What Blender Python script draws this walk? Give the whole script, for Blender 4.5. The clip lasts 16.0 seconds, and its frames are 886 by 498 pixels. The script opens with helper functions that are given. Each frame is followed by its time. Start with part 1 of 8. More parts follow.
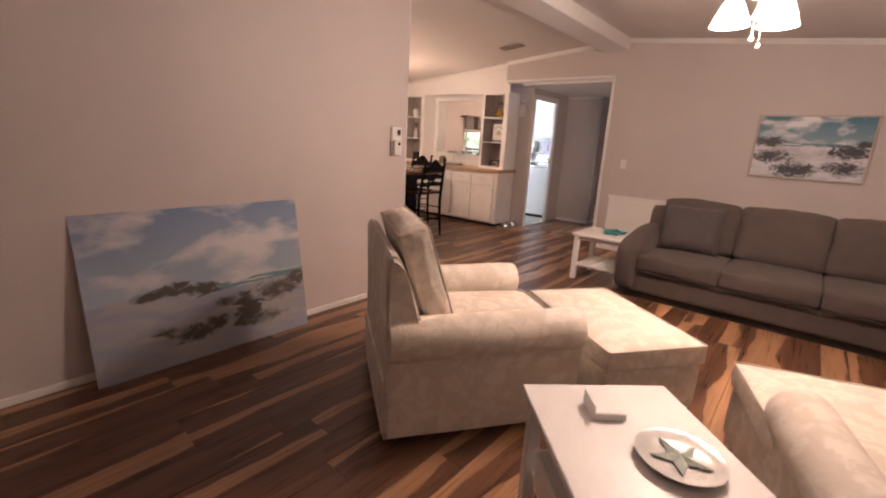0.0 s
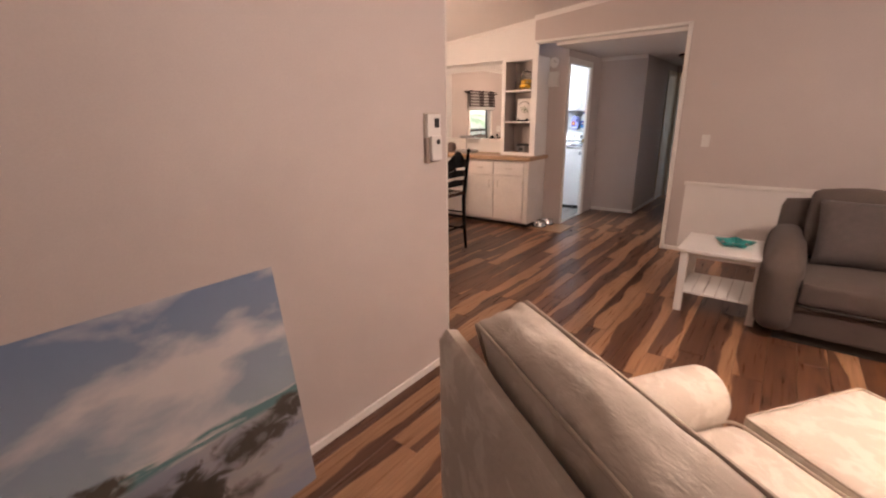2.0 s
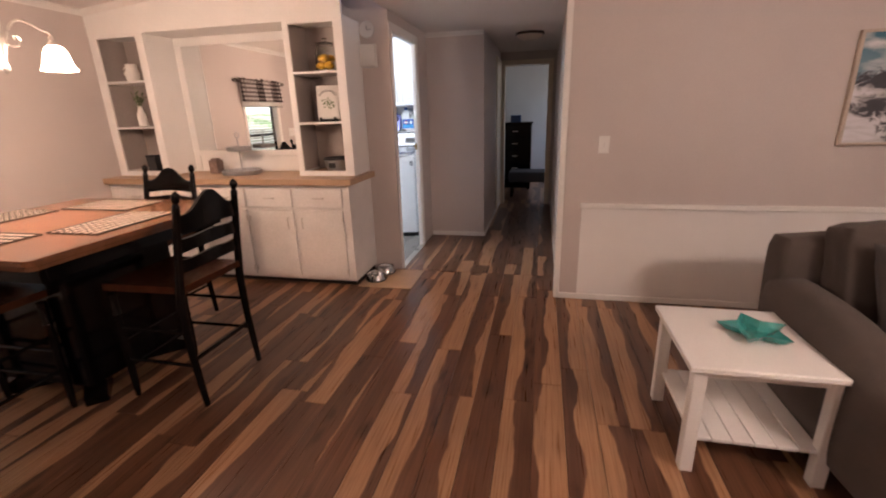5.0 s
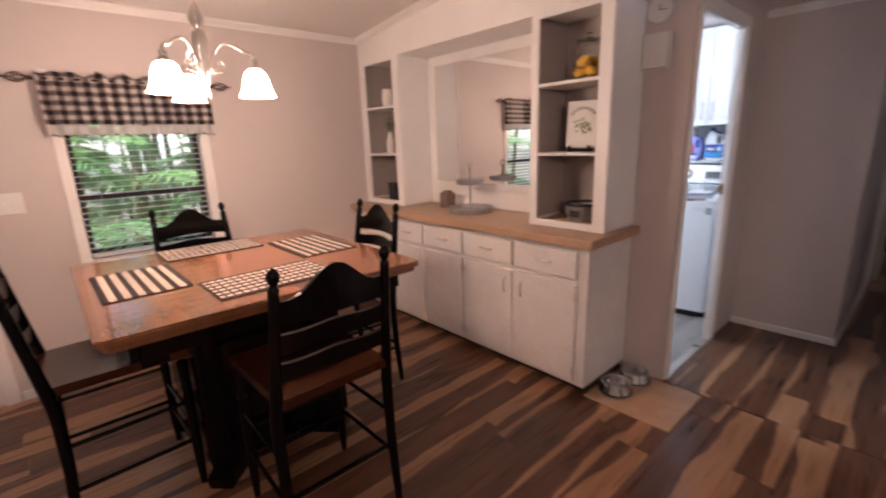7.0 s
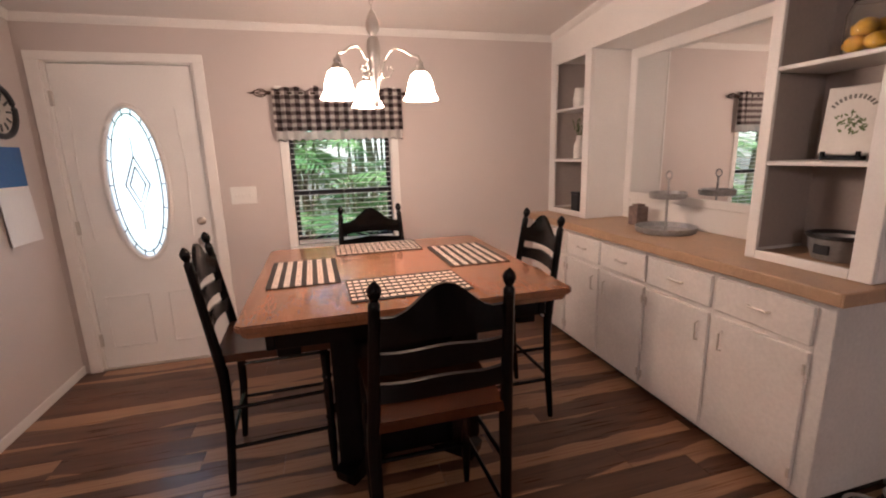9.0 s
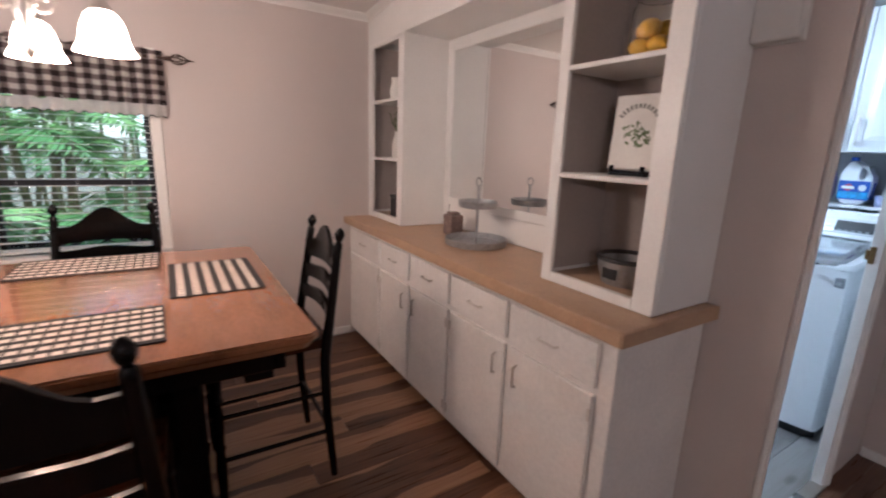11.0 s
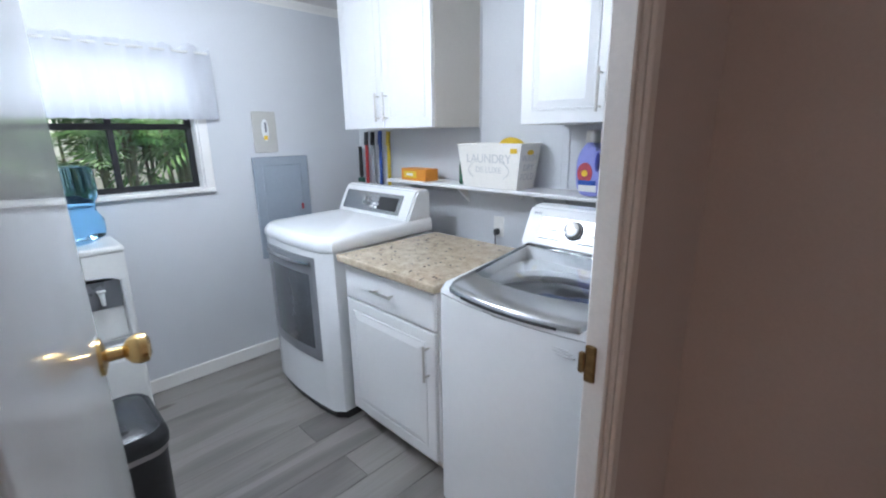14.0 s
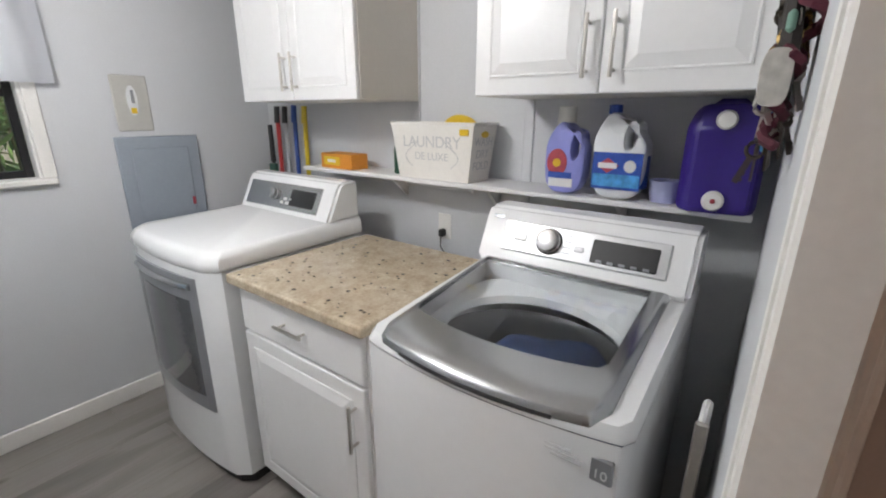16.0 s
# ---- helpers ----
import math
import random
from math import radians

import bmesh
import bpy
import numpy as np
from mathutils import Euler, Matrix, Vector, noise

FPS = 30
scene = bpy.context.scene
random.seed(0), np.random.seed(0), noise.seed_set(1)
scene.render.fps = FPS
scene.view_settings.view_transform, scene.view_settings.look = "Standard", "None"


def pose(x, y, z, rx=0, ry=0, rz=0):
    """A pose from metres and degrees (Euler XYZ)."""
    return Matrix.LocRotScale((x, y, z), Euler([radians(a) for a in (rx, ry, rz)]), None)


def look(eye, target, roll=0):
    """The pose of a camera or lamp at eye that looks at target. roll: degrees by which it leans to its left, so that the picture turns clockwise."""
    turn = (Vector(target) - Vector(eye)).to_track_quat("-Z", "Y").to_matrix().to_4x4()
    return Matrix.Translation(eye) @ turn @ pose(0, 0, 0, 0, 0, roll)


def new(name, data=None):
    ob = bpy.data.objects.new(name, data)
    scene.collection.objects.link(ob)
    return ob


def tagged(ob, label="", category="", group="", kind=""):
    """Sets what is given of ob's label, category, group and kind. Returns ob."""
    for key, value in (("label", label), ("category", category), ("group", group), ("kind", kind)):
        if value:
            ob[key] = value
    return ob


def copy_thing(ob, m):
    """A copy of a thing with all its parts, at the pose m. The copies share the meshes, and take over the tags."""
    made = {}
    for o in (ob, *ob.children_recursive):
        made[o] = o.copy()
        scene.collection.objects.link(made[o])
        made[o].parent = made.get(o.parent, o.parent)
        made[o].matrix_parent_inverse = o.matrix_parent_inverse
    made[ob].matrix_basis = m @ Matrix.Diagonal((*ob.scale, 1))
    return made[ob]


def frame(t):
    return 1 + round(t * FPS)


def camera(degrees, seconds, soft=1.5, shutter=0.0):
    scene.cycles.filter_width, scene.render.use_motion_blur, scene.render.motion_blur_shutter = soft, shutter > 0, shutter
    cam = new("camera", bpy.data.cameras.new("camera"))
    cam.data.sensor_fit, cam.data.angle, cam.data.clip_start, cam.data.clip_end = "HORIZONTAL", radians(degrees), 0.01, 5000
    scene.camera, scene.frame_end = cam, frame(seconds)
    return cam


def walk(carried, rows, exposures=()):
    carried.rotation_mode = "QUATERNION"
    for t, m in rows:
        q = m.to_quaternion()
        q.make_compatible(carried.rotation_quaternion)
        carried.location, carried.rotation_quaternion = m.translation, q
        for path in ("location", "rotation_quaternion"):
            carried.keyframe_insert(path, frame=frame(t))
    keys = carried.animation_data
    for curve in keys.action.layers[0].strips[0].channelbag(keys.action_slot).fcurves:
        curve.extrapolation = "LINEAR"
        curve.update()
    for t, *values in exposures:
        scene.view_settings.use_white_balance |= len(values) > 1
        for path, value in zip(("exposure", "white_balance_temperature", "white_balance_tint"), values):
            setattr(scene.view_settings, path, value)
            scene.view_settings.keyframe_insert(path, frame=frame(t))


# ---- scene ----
cam = camera(90.6, 16.0, soft=2.0, shutter=0.35)
PATH = [
    (0, (0.01, 0.008, 1.329), (-1.224, 1.506, 0.845), 3.1),
    (0.5, (-0.234, 0.222, 1.355), (-1.438, 1.726, 0.818), 1.6),
    (1, (-0.512, 0.459, 1.374), (-1.683, 1.981, 0.816), -0.1),
    (1.5, (-0.87, 0.658, 1.385), (-2.041, 2.178, 0.822), -0.4),
    (2, (-1.271, 0.842, 1.387), (-2.443, 2.358, 0.815), -0.8),
    (2.5, (-1.58, 1.11, 1.397), (-2.694, 2.665, 0.814), -0.6),
    (3, (-1.898, 1.352, 1.41), (-2.777, 3.045, 0.809), -0.8),
    (3.5, (-2.084, 1.655, 1.4), (-2.638, 3.474, 0.781), -1.9),
    (3.7, (-2.136, 1.778, 1.401), (-2.649, 3.608, 0.779), -1.9),
    (5.8, (-2.384, 3.314, 1.369), (-2.799, 5.184, 0.796), -1.7),
    (6, (-2.393, 3.469, 1.371), (-2.977, 5.298, 0.808), -2.1),
    (6.3, (-2.426, 3.664, 1.395), (-3.356, 5.347, 0.847), -3.6),
    (6.5, (-2.514, 3.7, 1.398), (-3.607, 5.29, 0.871), -2.7),
    (7, (-2.663, 3.866, 1.419), (-4.117, 5.154, 0.942), -2.0),
    (7.5, (-2.742, 4.027, 1.424), (-4.507, 4.868, 1.003), -1.5),
    (8, (-2.748, 4.114, 1.431), (-4.622, 4.671, 1.009), -2.2),
    (8.2, (-2.755, 4.139, 1.425), (-4.638, 4.665, 1.003), -2.3),
    (10.3, (-2.929, 4.388, 1.401), (-4.797, 4.954, 0.966), 0.3),
    (10.5, (-3.002, 4.481, 1.406), (-4.809, 5.222, 0.973), 1.3),
    (11, (-3.052, 4.767, 1.4), (-4.702, 5.808, 0.96), 2.2),
    (11.5, (-3.031, 5.1, 1.409), (-4.562, 6.305, 0.955), 2.3),
    (12, (-3.066, 5.458, 1.414), (-4.37, 6.899, 0.942), 2.5),
    (12.5, (-3.064, 5.764, 1.419), (-4.32, 7.245, 0.939), 1.3),
    (13, (-3.07, 6.028, 1.426), (-4.338, 7.495, 0.936), 0.6),
    (13.5, (-3.206, 6.259, 1.442), (-4.468, 7.725, 0.935), 0.6),
    (14, (-3.287, 6.467, 1.444), (-4.649, 7.839, 0.934), -0.8),
    (14.5, (-3.382, 6.618, 1.448), (-4.77, 7.963, 0.936), -1.0),
    (15, (-3.536, 6.743, 1.423), (-4.854, 8.153, 0.896), -0.3),
    (15.5, (-3.601, 6.817, 1.406), (-4.741, 8.362, 0.847), 0.9),
    (16, (-3.616, 6.837, 1.422), (-4.753, 8.374, 0.834), 0.2),
]
EXPOSURES = [(0, 2.05, 6400, 13), (3.5, 2.05, 6350, 13), (6.0, 2.05, 6150, 14), (7.2, 1.80, 5950, 16), (8.2, 1.78, 6150, 15), (10.3, 1.6, 5000, 1), (10.8, 1.63, 5000, 2),
             (11.5, 1.86, 6000, 14), (12.0, 2.10, 6300, 14), (12.5, 1.96, 6150, 11), (13.0, 1.75, 6100, 10), (14.0, 1.3, 6000, 10), (15.0, 1.12, 6800, 12), (16.0, 1.03, 7200, 13)]
walk(cam, [(t, look(eye, target, roll)) for t, eye, target, roll in PATH], EXPOSURES)

# ---- world and lamps ----
world = bpy.data.worlds.new("world")
scene.world = world
world.use_nodes = True
wn = world.node_tree.nodes
sky = wn.new("ShaderNodeTexSky")
sky.sky_type, sky.sun_disc = "NISHITA", False
sky.sun_elevation, sky.sun_rotation = radians(70), radians(108)
world.node_tree.links.new(sky.outputs["Color"], wn["Background"].inputs["Color"])
wn["Background"].inputs["Strength"].default_value = 0.15


def lamp(name, kind, m, power, colour, **settings):
    data = bpy.data.lights.new(name, kind)
    data.energy, data.color = power, colour
    ob = new(name, data)
    ob.matrix_world = m
    if "size" in settings and kind == "AREA":
        data.shape, data.size, data.size_y = "RECTANGLE", settings["size"][0], settings["size"][1]
    if "radius" in settings:
        data.shadow_soft_size = settings["radius"]
    if "angle" in settings:
        data.angle = radians(settings["angle"])
    return ob


lamp("sun", "SUN", look((3.5, -1.1, 10), (0, 0, 0)), 4.6, (1.0, 0.95, 0.88), angle=0.5)
WARM = (1.0, 0.74, 0.62)
FAN = (-0.35, 2.75)
for dx, dy in ((-0.12, 0.0), (0.07, 0.1), (0.07, -0.1)):
    lamp("fan_bulb", "POINT", pose(FAN[0] + dx, FAN[1] + dy, 1.98), 7.6, WARM, radius=0.06)
CHAND, CHAND_ARMS, CHAND_R = (-4.85, 4.46), (-55, 65, 185), 0.205
for a in CHAND_ARMS:
    lamp("chandelier_bulb", "POINT", pose(CHAND[0] + CHAND_R * math.cos(radians(a)), CHAND[1] + CHAND_R * math.sin(radians(a)), 1.65), 0.6, (1.0, 0.68, 0.49), radius=0.04)
LAUNDRY_LAMP = (-4.90, 6.86)
lamp("laundry_lamp", "POINT", pose(*LAUNDRY_LAMP, 2.06), 18.0, (0.86, 0.93, 1.0), radius=0.11)
# fill for the bedroom, set in a wall opening added out of view
lamp("bedroom_fill", "AREA", look((-0.85, 11.3, 1.5), (-4, 11.3, 1.2)), 1.7, (1.0, 0.95, 0.9), size=(1.0, 1.2))
# the sky's light behind the frosted oval of the front door
lamp("door_glass_sky", "AREA", look((-6.185, 3.02, 1.27), (0, 3.02, 1.27)), 0.5, (0.92, 0.97, 1.0), size=(0.36, 1.0))

# the sky's light in the laundry window, behind its valance
lamp("laundry_window_sky", "AREA", look((-6.14, 6.935, 1.70), (0, 6.935, 1.70)), 0.5, (0.9, 0.96, 1.0), size=(0.72, 0.24))

# ---- materials ----
def noodle(m, kind, **values):
    n = m.node_tree.nodes.new(kind)
    for k, v in values.items():
        n.inputs[k.replace("_", " ")].default_value = v
    return n


def material(name, colour, rough=0.6, metal=0.0, vary=0.08, scale=6.0, grain=60.0, bump=0.05, coat=0.0, stretch=(1, 1, 1), second=None, sheen=0.0, gloss=0.5):
    """Paint, wood, cloth or metal: two scales of variation in colour and roughness, and a fine relief."""
    m = bpy.data.materials.new(name)
    m.use_nodes = True
    link, b = m.node_tree.links.new, m.node_tree.nodes["Principled BSDF"]
    at = noodle(m, "ShaderNodeTexCoord")
    mp = noodle(m, "ShaderNodeMapping", Scale=stretch)
    link(at.outputs["Object"], mp.inputs["Vector"])
    big = noodle(m, "ShaderNodeTexNoise", Scale=scale, Detail=3.0)
    fine = noodle(m, "ShaderNodeTexNoise", Scale=grain, Detail=4.0)
    link(mp.outputs["Vector"], big.inputs["Vector"]), link(mp.outputs["Vector"], fine.inputs["Vector"])
    add = m.node_tree.nodes.new("ShaderNodeMath")
    add.operation = "ADD"
    link(big.outputs["Fac"], add.inputs[0]), link(fine.outputs["Fac"], add.inputs[1])
    ramp = m.node_tree.nodes.new("ShaderNodeValToRGB")
    ramp.color_ramp.elements[0].position, ramp.color_ramp.elements[1].position = 0.35, 0.65
    half = m.node_tree.nodes.new("ShaderNodeMath")
    half.operation = "MULTIPLY"
    half.inputs[1].default_value = 0.5
    link(add.outputs[0], half.inputs[0]), link(half.outputs[0], ramp.inputs["Fac"])
    low = second or tuple(c * (1 - vary) for c in colour)
    ramp.color_ramp.elements[0].color = (*low, 1)
    ramp.color_ramp.elements[1].color = (*(min(1, c * (1 + vary * 0.5)) for c in colour), 1)
    link(ramp.outputs["Color"], b.inputs["Base Color"])
    rr = m.node_tree.nodes.new("ShaderNodeMapRange")
    rr.inputs["To Min"].default_value, rr.inputs["To Max"].default_value = max(0.02, rough - 0.08), min(1, rough + 0.08)
    link(big.outputs["Fac"], rr.inputs["Value"]), link(rr.outputs["Result"], b.inputs["Roughness"])
    b.inputs["Metallic"].default_value = metal
    b.inputs["Specular IOR Level"].default_value = gloss
    b.inputs["Coat Weight"].default_value = coat
    b.inputs["Sheen Weight"].default_value = sheen
    if bump:
        bp = noodle(m, "ShaderNodeBump", Strength=bump, Distance=0.01)
        link(fine.outputs["Fac"], bp.inputs["Height"]), link(bp.outputs["Normal"], b.inputs["Normal"])
    return m


def glow(name, colour, strength):
    m = bpy.data.materials.new(name)
    m.use_nodes = True
    b = m.node_tree.nodes["Principled BSDF"]
    b.inputs["Base Color"].default_value = (*colour, 1)
    b.inputs["Emission Color"].default_value = (*colour, 1)
    b.inputs["Emission Strength"].default_value = strength
    return m


def glass(name, colour=(1, 1, 1), rough=0.0, ior=1.45):
    m = bpy.data.materials.new(name)
    m.use_nodes = True
    b = m.node_tree.nodes["Principled BSDF"]
    b.inputs["Base Color"].default_value = (*colour, 1)
    b.inputs["Roughness"].default_value = rough
    b.inputs["Transmission Weight"].default_value = 1.0
    b.inputs["IOR"].default_value = ior
    return m


def plank_material(name, dark, mid, light, rough, share, grain_share):
    """Laminate boards along y: broad dark and sapwood patches, fine grain, a few knots, each board its own."""
    m = bpy.data.materials.new(name)
    m.use_nodes = True
    nt = m.node_tree
    link, b = nt.links.new, nt.nodes["Principled BSDF"]
    b.inputs["Specular IOR Level"].default_value = 0.38
    geo, info = nt.nodes.new("ShaderNodeNewGeometry"), nt.nodes.new("ShaderNodeObjectInfo")
    pick = nt.nodes.new("ShaderNodeMath")
    pick.operation = "ADD"
    link(geo.outputs["Random Per Island"], pick.inputs[0]), link(info.outputs["Random"], pick.inputs[1])
    shift = nt.nodes.new("ShaderNodeCombineXYZ")
    times = nt.nodes.new("ShaderNodeMath")
    times.operation = "MULTIPLY"
    times.inputs[1].default_value = 37.0
    link(pick.outputs[0], times.inputs[0])
    for k in range(3):
        link(times.outputs[0], shift.inputs[k])
    moved = nt.nodes.new("ShaderNodeVectorMath")
    link(geo.outputs["Position"], moved.inputs[0]), link(shift.outputs[0], moved.inputs[1])

    def streak(scale, stretch, detail, distort):
        mp = noodle(m, "ShaderNodeMapping", Scale=stretch)
        link(moved.outputs[0], mp.inputs["Vector"])
        n = noodle(m, "ShaderNodeTexNoise", Scale=scale, Detail=detail, Distortion=distort)
        link(mp.outputs["Vector"], n.inputs["Vector"])
        return n
    patch = streak(1.0, (4.5, 0.9, 1.0), 1.3, 0.8)
    grain = streak(1.0, (90.0, 3.0, 1.0), 4.0, 0.4)
    ramp = nt.nodes.new("ShaderNodeValToRGB")
    e = ramp.color_ramp.elements
    e[0].position, e[0].color = share - 0.13, (*dark, 1)
    e[1].position, e[1].color = share + 0.03, (*light, 1)
    x = ramp.color_ramp.elements.new(share)
    x.color = (*mid, 1)
    tone = nt.nodes.new("ShaderNodeMath")
    tone.operation = "MULTIPLY_ADD"
    tone.inputs[1].default_value, tone.inputs[2].default_value = 0.08, -0.04
    one = nt.nodes.new("ShaderNodeMath")
    one.operation = "FRACT"
    link(pick.outputs[0], one.inputs[0]), link(one.outputs[0], tone.inputs[0])
    add = nt.nodes.new("ShaderNodeMath")
    add.operation = "ADD"
    link(patch.outputs["Fac"], add.inputs[0]), link(tone.outputs[0], add.inputs[1])
    link(add.outputs[0], ramp.inputs["Fac"])
    mix = nt.nodes.new("ShaderNodeMix")
    mix.data_type, mix.blend_type = "RGBA", "MULTIPLY"
    mix.inputs["Factor"].default_value = grain_share
    g = nt.nodes.new("ShaderNodeValToRGB")
    g.color_ramp.elements[0].position, g.color_ramp.elements[0].color = 0.3, (0.55, 0.5, 0.45, 1)
    g.color_ramp.elements[1].position, g.color_ramp.elements[1].color = 0.6, (1, 1, 1, 1)
    link(grain.outputs["Fac"], g.inputs["Fac"])
    link(ramp.outputs["Color"], mix.inputs["A"]), link(g.outputs["Color"], mix.inputs["B"])
    knot = noodle(m, "ShaderNodeTexVoronoi", Scale=1.0)
    mpk = noodle(m, "ShaderNodeMapping", Scale=(6.0, 2.2, 1.0))
    link(moved.outputs[0], mpk.inputs["Vector"]), link(mpk.outputs["Vector"], knot.inputs["Vector"])
    kr = nt.nodes.new("ShaderNodeValToRGB")
    kr.color_ramp.elements[0].position, kr.color_ramp.elements[0].color = 0.05, (0.28, 0.22, 0.2, 1)
    kr.color_ramp.elements[1].position, kr.color_ramp.elements[1].color = 0.16, (1, 1, 1, 1)
    link(knot.outputs["Distance"], kr.inputs["Fac"])
    mix2 = nt.nodes.new("ShaderNodeMix")
    mix2.data_type, mix2.blend_type = "RGBA", "MULTIPLY"
    mix2.inputs["Factor"].default_value = 0.8
    link(mix.outputs["Result"], mix2.inputs["A"]), link(kr.outputs["Color"], mix2.inputs["B"])
    link(mix2.outputs["Result"], b.inputs["Base Color"])
    rr = nt.nodes.new("ShaderNodeMapRange")
    rr.inputs["To Min"].default_value, rr.inputs["To Max"].default_value = rough - 0.06, rough + 0.1
    link(grain.outputs["Fac"], rr.inputs["Value"]), link(rr.outputs["Result"], b.inputs["Roughness"])
    bp = noodle(m, "ShaderNodeBump", Strength=0.06, Distance=0.002)
    link(grain.outputs["Fac"], bp.inputs["Height"]), link(bp.outputs["Normal"], b.inputs["Normal"])
    return m


BOARD_W = 0.145


def hickory_material(name, dark, heart, sap, rough):
    """Hickory-print boards along y: pale sapwood along one edge with a wavy border, brown heartwood with dark knots."""
    m = bpy.data.materials.new(name)
    m.use_nodes = True
    nt = m.node_tree
    link, b = nt.links.new, nt.nodes["Principled BSDF"]
    geo, info = nt.nodes.new("ShaderNodeNewGeometry"), nt.nodes.new("ShaderNodeObjectInfo")
    sep = nt.nodes.new("ShaderNodeSeparateXYZ")
    link(geo.outputs["Position"], sep.inputs[0])

    def val(op, a, c=0.0, d=0.0):
        n = nt.nodes.new("ShaderNodeMath")
        n.operation = op
        for k, v in enumerate((a, c, d)):
            if isinstance(v, (int, float)):
                n.inputs[k].default_value = v
            else:
                link(v, n.inputs[k])
        return n.outputs[0]

    def between(v, lo, hi, out_lo=0.0, out_hi=1.0):
        n = nt.nodes.new("ShaderNodeMapRange")
        for key, x in (("From Min", lo), ("From Max", hi), ("To Min", out_lo), ("To Max", out_hi)):
            n.inputs[key].default_value = x
        link(v, n.inputs["Value"])
        return n.outputs["Result"]

    def mixed(f, a, c, blend="MIX"):
        n = nt.nodes.new("ShaderNodeMix")
        n.data_type, n.blend_type = "RGBA", blend
        for key, v in (("Factor", f), ("A", a), ("B", c)):
            if isinstance(v, tuple):
                n.inputs[key].default_value = (*v, 1)
            elif isinstance(v, float):
                n.inputs[key].default_value = v
            else:
                link(v, n.inputs[key])
        return n.outputs["Result"]
    own = val("FRACT", val("ADD", geo.outputs["Random Per Island"], info.outputs["Random"]))
    u = val("FRACT", val("DIVIDE", val("ADD", sep.outputs["X"], 6.10), BOARD_W))
    flip = val("GREATER_THAN", val("FRACT", val("MULTIPLY", own, 7.13)), 0.5)
    across = val("ABSOLUTE", val("SUBTRACT", u, flip))
    share = between(val("FRACT", val("MULTIPLY", own, 13.7)), 0.0, 1.0, -0.22, 0.80)
    vec = nt.nodes.new("ShaderNodeCombineXYZ")
    link(val("MULTIPLY", u, BOARD_W), vec.inputs[0]), link(sep.outputs["Y"], vec.inputs[1]), link(val("MULTIPLY", own, 61.0), vec.inputs[2])

    def noisy(stretch, detail, distort=0.0):
        mp = noodle(m, "ShaderNodeMapping", Scale=stretch)
        link(vec.outputs[0], mp.inputs["Vector"])
        n = noodle(m, "ShaderNodeTexNoise", Scale=1.0, Detail=detail, Distortion=distort)
        link(mp.outputs["Vector"], n.inputs["Vector"])
        return n.outputs["Fac"]
    sway = val("MULTIPLY", val("SUBTRACT", noisy((0.01, 1.5, 1.0), 1.0), 0.5), 1.15)
    ripple = val("MULTIPLY", val("SUBTRACT", noisy((0.01, 6.0, 1.0), 2.0), 0.5), 0.22)
    border = val("ADD", share, val("ADD", sway, ripple))
    pale = between(val("SUBTRACT", border, across), -0.02, 0.03)
    grain = noisy((110.0, 3.2, 1.0), 4.0, 0.4)
    broad = noisy((16.0, 1.1, 1.0), 2.0, 0.6)
    brown = mixed(between(broad, 0.36, 0.62), dark, heart)
    brown = mixed(between(own, 0.0, 1.0, 0.0, 0.45), brown, tuple(c * 0.62 for c in heart))
    tan = mixed(between(broad, 0.35, 0.7, 0.0, 0.5), sap, tuple(c * 0.72 for c in sap))
    body = mixed(pale, brown, tan)
    body = mixed(between(grain, 0.35, 0.62, 0.55, 0.0), body, (0.55, 0.47, 0.40), "MULTIPLY")
    knot = noodle(m, "ShaderNodeTexVoronoi", Scale=1.0)
    warp = noodle(m, "ShaderNodeMapping", Scale=(9.0, 2.6, 1.0))
    link(vec.outputs[0], warp.inputs["Vector"]), link(warp.outputs["Vector"], knot.inputs["Vector"])
    spot = between(val("ADD", knot.outputs["Distance"], val("MULTIPLY", val("SUBTRACT", noisy((40.0, 14.0, 1.0), 2.0), 0.5), 0.22)), 0.08, 0.26, 0.85, 0.0)
    body = mixed(val("MULTIPLY", spot, between(pale, 0.0, 1.0, 1.0, 0.25)), body, (0.30, 0.25, 0.23), "MULTIPLY")
    link(body, b.inputs["Base Color"])
    b.inputs["Specular IOR Level"].default_value = 0.45
    link(between(grain, 0.2, 0.8, rough - 0.05, rough + 0.09), b.inputs["Roughness"])
    bp = noodle(m, "ShaderNodeBump", Strength=0.05, Distance=0.002)
    link(grain, bp.inputs["Height"]), link(bp.outputs["Normal"], b.inputs["Normal"])
    return m


WALL = material("beige_wall_paint", (0.565, 0.505, 0.48), 0.55, vary=0.05, scale=1.5, grain=180, bump=0.03)
CEIL = material("ceiling_paint", (0.74, 0.70, 0.67), 0.7, vary=0.05, scale=1.2, grain=90, bump=0.08)
WHITE = material("white_paint", (0.80, 0.79, 0.77), 0.4, vary=0.05, scale=3, grain=120, bump=0.03)
TRIM = material("trim_paint", (0.80, 0.78, 0.75), 0.4, vary=0.05, scale=4, grain=120, bump=0.02)
GREYWALL = material("grey_wall_paint", (0.60, 0.61, 0.63), 0.55, vary=0.05, scale=1.5, grain=180, bump=0.03)
FLOORWOOD = hickory_material("hickory_laminate", (0.09, 0.040, 0.023), (0.158, 0.074, 0.041), (0.40, 0.225, 0.124), 0.29)
GREYWOOD = plank_material("grey_laminate", (0.15, 0.135, 0.127), (0.218, 0.20, 0.186), (0.248, 0.229, 0.214), 0.36, 0.45, 0.25)
UNDERLAY = material("floor_joint", (0.07, 0.04, 0.027), 0.8)


